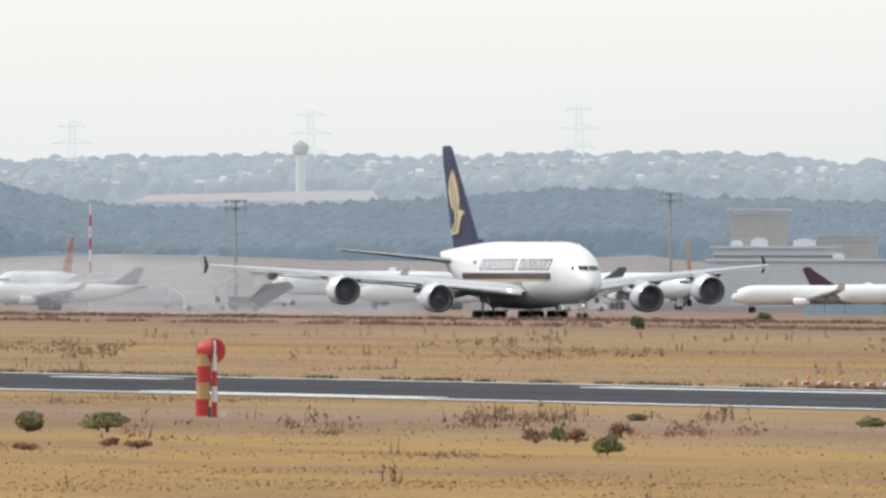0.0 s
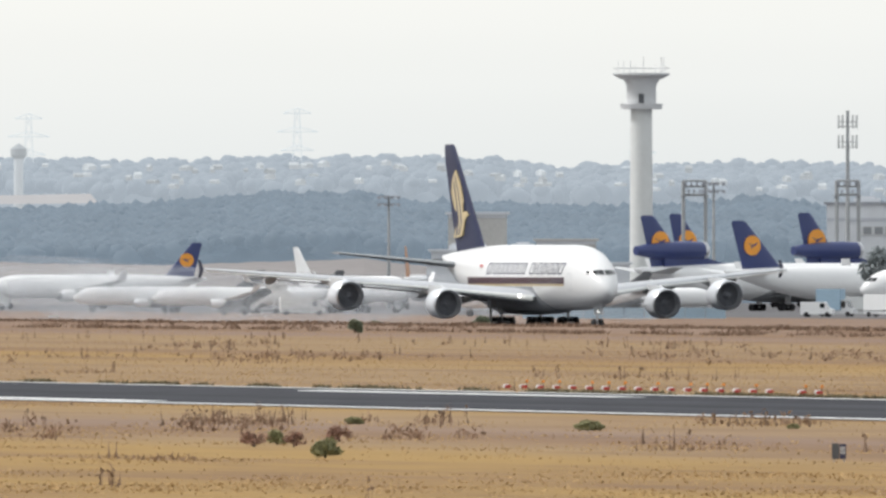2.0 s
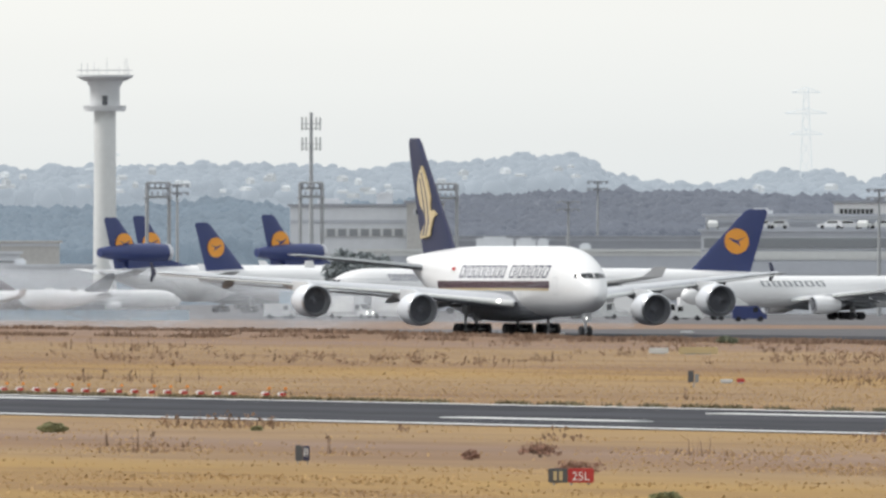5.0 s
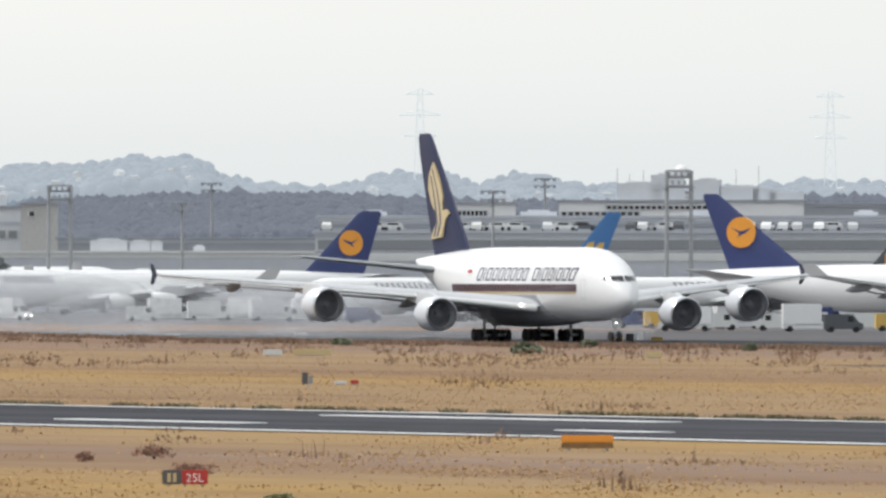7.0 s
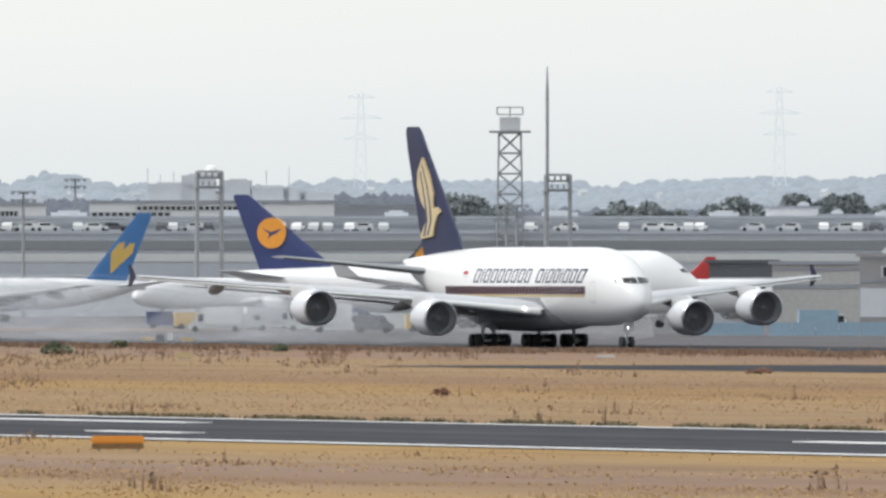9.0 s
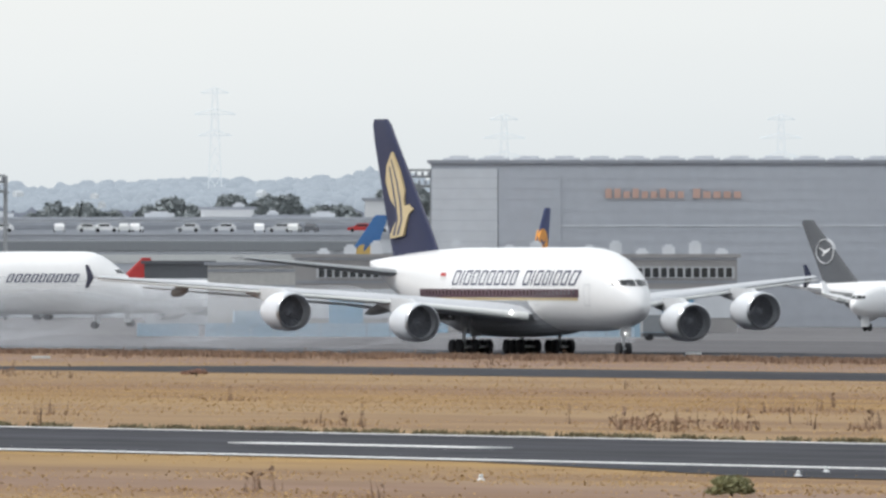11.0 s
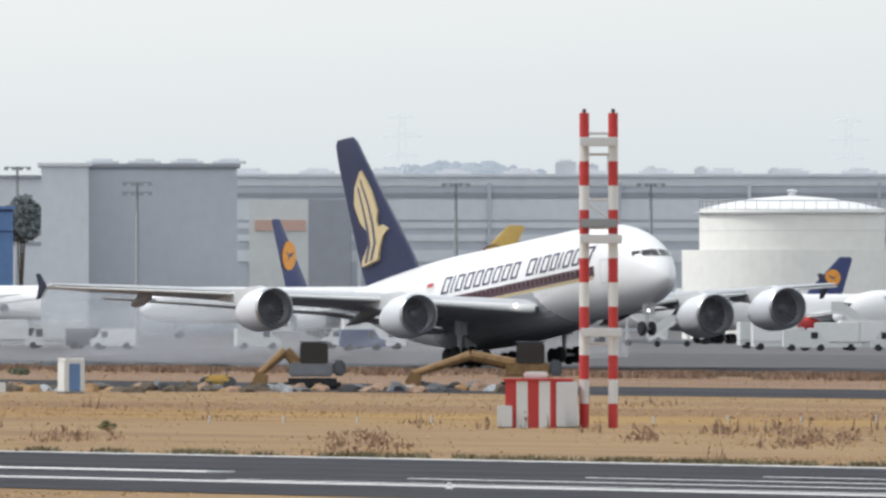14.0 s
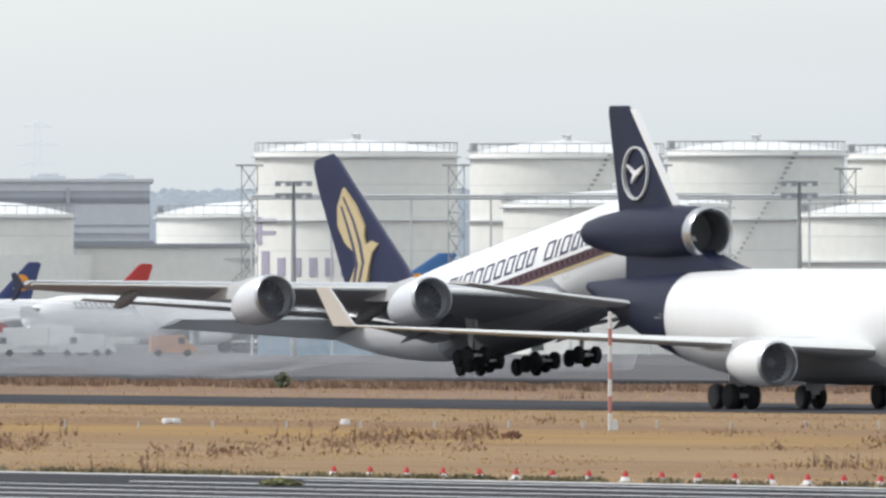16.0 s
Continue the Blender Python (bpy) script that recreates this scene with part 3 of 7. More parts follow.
def aircraft(name, label, s, at, group="", hull=None, finmat=None, engmat=None, logo="", logomat=None, words=None, detail=1):
    hull, finmat, engmat = hull or WHITE, finmat or BLUE, engmat or WHITE
    root = new(name)
    root.matrix_basis = at
    tagged(root, label, "aircraft", group)
    body = Body(s)
    x0 = s["x0"]
    smooth(part("fuselage", body.mesh(36 if detail else 24), hull, root), 50)
    if s.get("belly"):
        part("belly_fairing", foil_belly(body, s), BELLYSHADE, root)
    podded = []
    for sd in (-1, 1):
        st = [(y, x0 - d, c, z, th) for y, d, c, z, th in s["wing"]]
        w = wing(root, sd, st, s.get("wingmat", LIGHTGREY), s.get("fence"), s.get("winglet"), s.get("clean"))
        if sd < 0:
            w_star = w
        else:
            w_port = w
        for d, y, z, r, ln in s["engines"]:
            zs = float(np.interp(y, [q[0] for q in st], [q[3] for q in st]))
            cs = float(np.interp(y, [q[0] for q in st], [q[1] for q in st]))
            e = engine(root, x0 - d, sd * y, z, r, ln, engmat, zs, cs)
            podded.append((sd, e))
        smooth(part("tailplane", foil_loft([(y, x0 - d, c, z, th) for y, d, c, z, th in s["stab"]], False, sd), s.get("stabmat", LIGHTGREY), root), 50)
    fin = smooth(part("fin", foil_loft([(z, x0 - d, c, 0, th) for z, d, c, th in s["fin"]], True), finmat, root), 50)
    z0, d0, c0, t0 = s["fin"][0]
    z1, d1, c1, t1 = s["fin"][-1]

    def on_fin(u, v):
        z = z0 + (z1 - z0) * v
        d = d0 + (d1 - d0) * v + u * (c0 + (c1 - c0) * v)
        return x0 - d, z

    if logo == "bird":
        pts = [on_fin(*q) for q in ((.21, .765), (.60, .663), (.76, .553), (.73, .429), (.62, .354), (.69, .277), (.90, .18), (.93, .145), (.60, .167), (.47, .25), (.32, .319), (.145, .354), (.23, .388), (.36, .379), (.32, .429), (.216, .484), (.16, .622))]
        part("fin_emblem", slab(pts, t0 * .98), GOLD, fin, "pale gold plain emblem")
        for q in (((.30, .71), (.34, .55), (.42, .40), (.51, .28), (.70, .17)), ((.46, .66), (.52, .52), (.57, .39), (.63, .28), (.80, .165))):
            line = [on_fin(*p) for p in q] + [on_fin(p[0] + .055, p[1]) for p in q[::-1]]
            part("emblem_line", slab(line, t0 * 1.0), NAVY, fin)
    elif logo in ("disc", "ring"):
        cx, cz = on_fin(.46, .50 if logo == "disc" else .52)
        r = (z1 - z0) * (.20 if logo == "disc" else .19)
        if logo == "disc":
            part("fin_emblem", rods([((cx, -t0 * .49, cz), (cx, t0 * .49, cz))], r, 28), logomat or AMBER, fin, "amber disc emblem")
        else:
            ring = spin(((-t0 * .5, r * .93), (-t0 * .5, r), (t0 * .5, r), (t0 * .5, r * .93), (-t0 * .5, r * .93)), (cx, 0, cz), 'y', 32)
            part("fin_emblem", ring, logomat or LIGHTGREY, fin, "thin ring emblem")
        part("emblem_bird", slab([(cx + a * r, cz + b * r) for a, b in ((-.7, .32), (-.1, .08), (.1, .1), (.72, .3), (.3, -.05), (.08, -.12), (-.3, -.4), (-.12, -.06))], t0 * 1.04), (logomat or WHITE) if logo == "ring" else BLUE, fin)
    elif logo == "heart":
        pts = [on_fin(*q) for q in ((.5, .12), (.86, .42), (.80, .56), (.62, .56), (.5, .46), (.36, .58), (.16, .56), (.12, .42))]
        part("fin_emblem", slab(pts, t0 * .98), logomat or YELLOW, fin, "plain heart-shaped emblem")
    elif logo == "half":
        part("fin_emblem", slab([on_fin(*q) for q in ((0.02, .02), (.98, .02), (.98, .12), (.02, .42))], t0 * .98), logomat or GREEN, fin)
    za, zb = s["cockpit"]
    w = s.get("screen", s["ry"])
    for i, (ya, yb) in enumerate(((.015, .20), (.225, .39), (.415, .55))):
        for sd in (-1, 1):
            part("cockpit_window", body.pane(sd, ya * w, yb * w, za + .03 * i, zb - .04 * i, .035 * w), GLASS, root)
    for d0_, d1_, zw, pitch in s.get("windows", ()):
        bm = bmesh.new()
        k = d0_
        while k < d1_:
            body.patch(bm, ((k, zw), (k + .28, zw), (k + .28, zw + .4), (k, zw + .4)), nx=1, nz=1, off=0.045)
            k += pitch
        tagged(part("window_strip", bm, GLASS, root), kind="stuff")
    for d0_, z_, h_ in s.get("doors", ()):
        for sd in (-1, 1):
          bm = bmesh.new()
          for a, b, c, e in ((0, .08, 0, h_), (1.0, 1.08, 0, h_), (0, 1.08, h_, h_ + .08), (0, 1.08, -.08, 0)):
              body.patch(bm, ((d0_ + a, z_ + c), (d0_ + b, z_ + c), (d0_ + b, z_ + e), (d0_ + a, z_ + e)), sides=(sd,), nx=1, nz=2, off=0.03)
          part("door_outline", bm, LIGHTGREY, root)
    if words:
        title(body, root, *words)
    for x, y, ax, r, half, top in s["gear"]:
        gear(root, x, y, ax, r, half, top)
    return root, body, [(-1, w_star), (1, w_port)] + podded


def foil_belly(body, s):
    d0, d1, drop, wd = s["belly"]
    bm, rings = bmesh.new(), []
    for i in range(17):
        q = i / 16
        k = math.sin(math.pi * q) ** .55
        cz, ry, rz = body.sec(d0 + (d1 - d0) * q)
        ring = []
        for j in range(17):
            t = math.pi + math.pi * j / 16
            c, n = math.cos(t), math.sin(t)
            ring.append(bm.verts.new((s["x0"] - d0 - (d1 - d0) * q, (ry * .55 + (wd - ry * .55) * k) * math.copysign(abs(c) ** .75, c), cz - rz * .28 + (rz * .70 + drop * k) * n * (1 if k > .05 else .9))))
        rings.append(ring)
    for p, q in zip(rings, rings[1:]):
        for i in range(16):
            bm.faces.new((p[i], p[i + 1], q[i + 1], q[i]))
    return bm


# the double-deck airliner that takes off
BIG = dict(L=70.4, x0=36.0, zc=6.55, ry=3.57, rz=4.2, power=2.2, nose=13.5, tail=27.0, droop=1.75, upsweep=0.66, blunt=0.60,
           belly=(17, 47, .75, 4.3), cockpit=(6.95, 7.55), fence=1.25,
           wing=((0, 19.5, 24.0, 4.0, 2.3), (3.6, 21.0, 20.5, 4.1, 2.2), (9.0, 25.1, 15.6, 4.75, 1.7), (14.8, 29.3, 11.6, 5.45, 1.25), (25.7, 37.2, 8.0, 6.4, .85), (34, 43.0, 5.5, 7.1, .6), (39.5, 46.9, 3.6, 7.55, .35)),
           engines=((21.3, 14.8, 3.2, 1.98, 5.9), (28.7, 25.7, 4.25, 1.98, 5.9)),
           stab=((0.5, 57.5, 10.5, 8.0, .9), (2.2, 58.6, 9.8, 8.2, .85), (15.2, 67.4, 4.3, 9.7, .35)),
           fin=((9.6, 52.0, 12.5, 1.0), (12, 54.0, 11.7, .95), (21.4, 63.4, 6.2, .6), (23.3, 65.2, 4.9, .5), (23.9, 66.2, 3.6, .3)),
           gear=((31.0, 0, 1, .64, .48, 3.4), (2.4, -5.25, 2, .75, .82, 4.2), (2.4, 5.25, 2, .75, .82, 4.2), (-1.2, -2.65, 3, .75, .92, 3.4), (-1.2, 2.65, 3, .75, .92, 3.4)),
           windows=((9.5, 48, 6.0, .95),), doors=((6.6, 5.0, 2.0), (18.5, 5.0, 2.0), (16.5, 8.2, 1.6)), stabmat=MIDGREY, wingmat=WINGGREY)
BIG_PITCH = [(0, 0, 0), (11.0, 0, 0), (11.7, .7, 0), (12.5, 2.2, 0), (13, 3.25, .02), (13.5, 4.25, .1), (14, 5.3, .28), (14.5, 6.35, .45), (15, 7.4, .62), (15.5, 8.5, .75), (16, 9.8, 1.05)]


def big_pose(t):
    along = 2716.8 - 63.52 * t - .6006 * t * t + float(np.interp(t, (0, 5, 7.5, 9.5, 10.2, 12.5, 13, 13.5, 14, 14.5, 15, 15.5, 16), (0, -.3, -.8, -1.2, -1.1, -1.8, -1.0, -.9, -.8, -.8, .4, .8, 1.6)))
    ts = [r[0] for r in BIG_PITCH]
    return pose(-(along + 36.0), 835.2, float(np.interp(t, ts, [r[2] for r in BIG_PITCH])), 0, -float(np.interp(t, ts, [r[1] for r in BIG_PITCH])), float(np.interp(t, (0, 11, 12.5, 16), (0, 0, -.6, -.5))))


airliner, big_body, big_wings = aircraft("double_deck_airliner", "white double-deck four-engined airliner with navy fin rolling on the runway", BIG, big_pose(0),
                                                  finmat=FINBLUE, engmat=COWL, logo="bird", words=(40.9, 9.0, 6.95, 8.45, ((1, .45, 1, 1, 1, 1, 1, 1, .95), (1.05, .45, 1, .9, .45, 1, .95, 1)), NAVY))
for sd in (-1, 1):
    part("hull_stripe", big_body.band(8.6, 50, 5.72, 6.58, 40, sides=(sd,)), MAROON, airliner, "dark maroon stripe along the windows")
    part("hull_stripe", big_body.band(8.8, 50, 5.46, 5.70, 40, sides=(sd,)), GOLD, airliner, "thin gold stripe")
    part("flag", big_body.band(42.6, 44.0, 7.85, 8.2, 3, sides=(sd,)), RED, airliner, "small red and white flag")
    part("flag_field", big_body.band(42.6, 44.0, 7.5, 7.84, 3, sides=(sd,)), OFFWHITE, airliner)
LAMP = bpy.data.materials.new("landing_light")
LAMP.use_nodes = True
LAMP.node_tree.nodes["Principled BSDF"].inputs["Emission Color"].default_value = (1, .97, .9, 1)
LAMP.node_tree.nodes["Principled BSDF"].inputs["Emission Strength"].default_value = 6.0
bm = bmesh.new()
bmesh.ops.create_icosphere(bm, subdivisions=2, radius=.17, matrix=Matrix.Translation((36 - 21.4, -5.2, 4.2)))
part("landing_light", bm, LAMP, airliner, "lit white landing lamp at the wing root")
bm = bmesh.new()
bmesh.ops.create_icosphere(bm, subdivisions=2, radius=.15, matrix=Matrix.Translation((31.5, 0, 2.2)))
part("taxi_light", bm, LAMP, airliner, "lit lamp on the nose leg")


# ---- ground and pavements ----
def sheet(name, xs, ys, z_of, material, label, lift_by=0.0):
    bm = bmesh.new()
    g = [[bm.verts.new((x, y, z_of(y) + lift_by)) for x in xs] for y in ys]
    for j in range(len(ys) - 1):
        for i in range(len(xs) - 1):
            bm.faces.new((g[j][i], g[j][i + 1], g[j + 1][i + 1], g[j + 1][i]))
    ob = part(name, bm, material)
    return tagged(ob, label, "ground", kind="structure")


sheet("ground", (-7000, -4000, -2000, -1000, 1500, 3000), (-900, 0, 300, 500, 610, 800, 1200, 3000, 7000), ground, GRASS, "dry straw-coloured airfield grass with brown weeds")
sheet("runway_near", (-3600, -2000, -1000, 600), (326.5, 350, 374), ground, ASPHALT, "dark asphalt runway between strips of dry grass", .03)
sheet("runway_takeoff", (-5000, -2500, 600), (803, 835, 867), lambda y: 0, ASPHALT, "asphalt take-off runway across the field", .03)
sheet("taxiway", (-1480, -1200, 600), (566, 606), ground, ASPHALT, "narrow asphalt taxiway between the runways", .03)
sheet("apron", (-5200, -2500, 600), (1000, 1400, 2200), lambda y: 0, APRON, "pale concrete apron with parked aircraft", .03)
sheet("pavement", (-2620, -1500, 600), (867.2, 999.8), lambda y: 0, PAVING, "grey paved strip beside the take-off runway", .025)


def bank(x, y):
    """Height of the low swell before the western end of the take-off runway."""
    a, b = np.clip((-2190.0 - x) / 200.0, 0, 1), np.clip(1 - np.abs(y - 790.0) / 12.5, 0, 1)
    return .66 * a * a * (3 - 2 * a) * b * b * (3 - 2 * b)


bm = bmesh.new()
g = [[bm.verts.new((x, y, ground(y) - .02 + float(bank(x, y)))) for x in list(range(-2190, -2400, -15)) + [-2400, -3200, -4200]] for y in np.linspace(777, 802.8, 14)]
for ra, rb in zip(g, g[1:]):
    for i in range(len(ra) - 1):
        bm.faces.new((ra[i], ra[i + 1], rb[i + 1], rb[i]))
tagged(smooth(part("grass_bank", bm, GRASS)), "low swell of brown dry grass", "ground", kind="structure")
bm = bmesh.new()
ex = [(-q / math.tan(HEAD + u / RAD), q) for u, q in ((4010, 326.4), (4500, 313.5), (5500, 311.5), (6700, 311.5), (6700, 326.4))]
bm.faces.new([bm.verts.new((q[0], q[1], ground(q[1]) + .03)) for q in ex])
tagged(part("taxiway_exit", bm, ASPHALT), "asphalt exit joining the runway", "ground", kind="structure")


def stripe(u0, u1, y, w, lift_by=.07):
    xa, xb = -y / math.tan(HEAD + u0 / RAD), -y / math.tan(HEAD + u1 / RAD)
    bm = bmesh.new()
    box(bm, xa, xb, y - w / 2, y + w / 2, ground(y) + .03, ground(y) + lift_by)
    return tagged(part("runway_marking", bm, LINE), "worn white paint stripe on the runway", "road marking", "runway markings", "structure")


stripe(-900, 8300, 328.3, .9)
stripe(-900, 8300, 372.6, .35)
for u0, u1, y, w in ((-674, -479, 364.5, 1.6), (-514, -14, 331.5, 1.5), (268, 830, 365.5, 1.8), (1466, 1796, 341.5, 1.4), (1936, 2531, 362.5, 1.4), (3613, 4053, 349.5, 1.7), (4900, 5350, 343.0, 1.2), (2350, 2520, 341, 1.2)):
    stripe(u0, u1, y, w)
for k in range(0, 11, 2):
    bm = boxes((-716, -600, 331.4 + 3.7 * k, 331.54 + 3.7 * k + .09 * (k % 3), 1.57, 1.60))
    tagged(part("threshold_bar", bm, LINE), "white threshold bar painted on asphalt", "road marking", "threshold bars", "structure")

# ---- far backdrop ----
ICO = bmesh.new()
bmesh.ops.create_icosphere(ICO, subdivisions=2, radius=1.0)
TINY = bmesh.new()
bmesh.ops.create_icosphere(TINY, subdivisions=1, radius=1.0)
TINY_V = np.array([v.co[:] for v in TINY.verts])
TINY_F = np.array([[v.index for v in f.verts] for f in TINY.faces])
TINY.free()
ICO_V = np.array([v.co[:] for v in ICO.verts])
ICO_F = np.array([[v.index for v in f.verts] for f in ICO.faces])
ICO.free()


def raw(name, verts, faces, material, label, category, kind="stuff", smooth_it=False):
    me = bpy.data.meshes.new(name)
    me.from_pydata([tuple(v) for v in verts], [], [tuple(f) for f in faces])
    me.update()
    if smooth_it:
        me.polygons.foreach_set("use_smooth", [True] * len(me.polygons))
    me.materials.append(material)
    ob = new(name, me)
    return tagged(ob, label, category, kind=kind)


def lumps(rows, rng, rough=.3, sv=TINY_V, sf=TINY_F):
    """Uneven crowns as one mesh: rows of centre and three radii."""
    vs, fs = [], []
    for n, (c, r) in enumerate(rows):
        k = 1 + rng.uniform(-rough, rough, (len(sv), 1))
        vs.append(sv * k * np.array(r) + np.array(c))
        fs.append(sf + n * len(sv))
    return np.concatenate(vs), np.concatenate(fs)


FOREST_TOP = ((-1300, 318), (-784, 318), (-700, 338), (-600, 356), (-400, 358), (-150, 350), (0, 343), (200, 326), (350, 326), (450, 343), (784, 350), (960, 346), (1068, 332), (1168, 352), (1400, 335), (1507, 328), (1727, 320), (1900, 320), (2150, 332), (2400, 336), (2878, 326), (3000, 340), (3100, 352), (8600, 345))
HILL_TOP = ((-1300, 280), (-784, 282), (-500, 272), (-240, 268), (0, 276), (170, 270), (450, 266), (570, 270), (700, 285), (800, 282), (1000, 275), (1300, 286), (1500, 270), (1688, 256), (1735, 292), (1866, 316), (1960, 312), (2026, 292), (2126, 285), (2190, 312), (2266, 288), (2326, 300), (2400, 312), (2678, 310), (3028, 300), (3258, 312), (3478, 297), (3746, 300), (3833, 282), (3950, 300), (5500, 290), (5780, 258), (5980, 285), (6300, 300), (8600, 305))


def profile(rows, u):
    return float(np.interp(u, [r[0] for r in rows], [r[1] for r in rows]))


rng = np.random.default_rng(7)
for name, u_from, u_to, count, dist, material, label in (("hazed_far_forest", -1200, 1500, 15000, 4150, FOREST, "hazy blue-green wooded ridge behind the airfield"), ("near_wood", 1380, 4300, 13000, 4000, WOOD, "low grey wood behind the terminal")):
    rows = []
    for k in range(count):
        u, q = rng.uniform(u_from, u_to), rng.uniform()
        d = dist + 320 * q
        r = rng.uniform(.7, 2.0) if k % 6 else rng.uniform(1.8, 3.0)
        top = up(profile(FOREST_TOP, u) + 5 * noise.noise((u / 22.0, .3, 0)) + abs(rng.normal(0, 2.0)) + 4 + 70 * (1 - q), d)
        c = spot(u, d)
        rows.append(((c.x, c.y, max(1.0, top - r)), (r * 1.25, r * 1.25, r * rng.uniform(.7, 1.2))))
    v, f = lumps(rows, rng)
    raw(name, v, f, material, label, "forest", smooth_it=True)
    # added sheet fills the gaps between crowns, standing in for their shade
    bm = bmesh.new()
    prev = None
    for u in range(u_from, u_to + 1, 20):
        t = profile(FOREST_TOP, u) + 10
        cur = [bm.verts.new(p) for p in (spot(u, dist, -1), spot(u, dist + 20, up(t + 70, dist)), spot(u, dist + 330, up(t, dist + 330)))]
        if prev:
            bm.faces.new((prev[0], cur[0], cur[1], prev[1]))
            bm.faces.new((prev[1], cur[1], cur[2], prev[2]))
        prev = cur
    tagged(part("backdrop_wood", bm, material), "added sheet standing for the shade within the far wood", "forest", kind="structure")
# hill trees and slope glow in one pale tone, as painted haze
rows = []
for k in range(7500):
    u, q = rng.uniform(-1200, 8400), rng.uniform() ** .7
    d = 4700 + 200 * q
    tree = noise.noise((u / 27.0, 7.7, 0))
    r = rng.uniform(1.0, 2.6)
    top = up(profile(HILL_TOP, u) - 10 * max(0, tree) + abs(rng.normal(0, 2.5)) + 44 * (1 - q), d)
    c = spot(u, d)
    rows.append(((c.x, c.y, top - r), (r * rng.uniform(.8, 1.5), r * rng.uniform(.8, 1.5), r * rng.uniform(.8, 1.3))))
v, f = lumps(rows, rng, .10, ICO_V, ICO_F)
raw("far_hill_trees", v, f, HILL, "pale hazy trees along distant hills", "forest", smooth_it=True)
bm = bmesh.new()
prev = None
for u in range(-1300, 8601, 20):
    t = profile(HILL_TOP, u) + 7
    a, b, c = spot(u, 4760, -2), spot(u, 4800, up(t + 40, 4800)), spot(u, 4900, up(t, 4900))
    cur = [bm.verts.new(p) for p in (a, b, c)]
    if prev:
        bm.faces.new((prev[0], cur[0], cur[1], prev[1]))
        bm.faces.new((prev[1], cur[1], cur[2], prev[2]))
    prev = cur
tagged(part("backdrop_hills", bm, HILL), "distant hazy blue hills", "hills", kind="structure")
bm = bmesh.new()
for u0, u1, v0, v1 in ((-550, -110, 345, 358), (-560, -300, 350, 360)):
    p = [spot(u0, 4650, up(v1, 4650)), spot(u1, 4650, up(v1 - 4, 4650)), spot(u1 - 15, 4690, up(v0 - 8, 4690)), spot(u0 + 30, 4690, up(v0, 4690))]
    bm.faces.new([bm.verts.new(q) for q in p])
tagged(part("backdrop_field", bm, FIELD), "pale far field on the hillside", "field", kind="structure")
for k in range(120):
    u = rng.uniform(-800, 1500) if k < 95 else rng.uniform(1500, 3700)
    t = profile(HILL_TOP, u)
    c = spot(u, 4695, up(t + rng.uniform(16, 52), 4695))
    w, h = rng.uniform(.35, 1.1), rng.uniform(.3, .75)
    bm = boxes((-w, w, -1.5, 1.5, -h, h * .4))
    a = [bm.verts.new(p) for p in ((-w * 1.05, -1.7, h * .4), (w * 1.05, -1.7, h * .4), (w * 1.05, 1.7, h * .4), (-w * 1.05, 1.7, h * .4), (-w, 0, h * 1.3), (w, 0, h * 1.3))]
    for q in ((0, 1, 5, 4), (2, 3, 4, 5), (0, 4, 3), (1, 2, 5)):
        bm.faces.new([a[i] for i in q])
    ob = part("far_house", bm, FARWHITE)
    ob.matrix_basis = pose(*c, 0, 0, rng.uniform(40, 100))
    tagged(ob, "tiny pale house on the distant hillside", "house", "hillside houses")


def pylon(u, vtop, d=4850.0):
    h = up(vtop, d)
    p = thing("power_pylon", spot(u, d), "faint lattice power pylon in the haze", "pylon", "power pylons", 90 - math.degrees(HEAD + u / RAD))
    w0, w1 = 2.6, .5
    bm = bmesh.new()
    for sx in (-1, 1):
        for sy in (-1, 1):
            rod(bm, (sx * w0, sy * w0, 0), (sx * w1, sy * w1, h), .12, seg=4)
    n = 12
    for k in range(n):
        a, b = k / n, (k + 1) / n
        wa, wb = w0 + (w1 - w0) * a, w0 + (w1 - w0) * b
        for sy in (-1, 1):
            rod(bm, (-wa, sy * wa, h * a), (wb, sy * wb, h * b), .06, seg=4)
            rod(bm, (wa, sy * wa, h * a), (-wb, sy * wb, h * b), .06, seg=4)
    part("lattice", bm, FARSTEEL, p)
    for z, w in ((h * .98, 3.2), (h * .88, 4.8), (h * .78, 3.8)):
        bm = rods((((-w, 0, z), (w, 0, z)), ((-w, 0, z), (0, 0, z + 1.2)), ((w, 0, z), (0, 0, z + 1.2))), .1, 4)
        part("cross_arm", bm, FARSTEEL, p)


for u, vt in ((-656, 218), (-234, 198), (241, 188), (852, 260), (2091, 147), (2817, 152), (3558, 142), (4070, 190), (4852, 145), (5671, 178), (6461, 185), (6460 - 1900, 190)):
    pylon(u, vt)
bm = bmesh.new()
prev = None
for k in range(60):
    u = -1250 + 1900 * k / 59
    t = 457 + 6 * math.sin(k * .21) + (max(0, u - 350) * .12) + rng.uniform(-1.5, 1.5)
    cur = [bm.verts.new(q) for q in (spot(u, 3960, -.5), spot(u, 3990, up(t + 4, 3990) * .7), spot(u, 4040, up(t, 4040)), spot(u, 4120, -.5))]
    if prev:
        for i in range(3):
            bm.faces.new((prev[i], cur[i], cur[i + 1], prev[i + 1]))
    prev = cur
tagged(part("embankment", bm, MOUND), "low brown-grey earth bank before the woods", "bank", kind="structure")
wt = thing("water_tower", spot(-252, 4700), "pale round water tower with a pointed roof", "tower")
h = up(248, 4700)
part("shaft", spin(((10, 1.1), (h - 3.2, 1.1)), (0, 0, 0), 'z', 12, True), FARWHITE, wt)
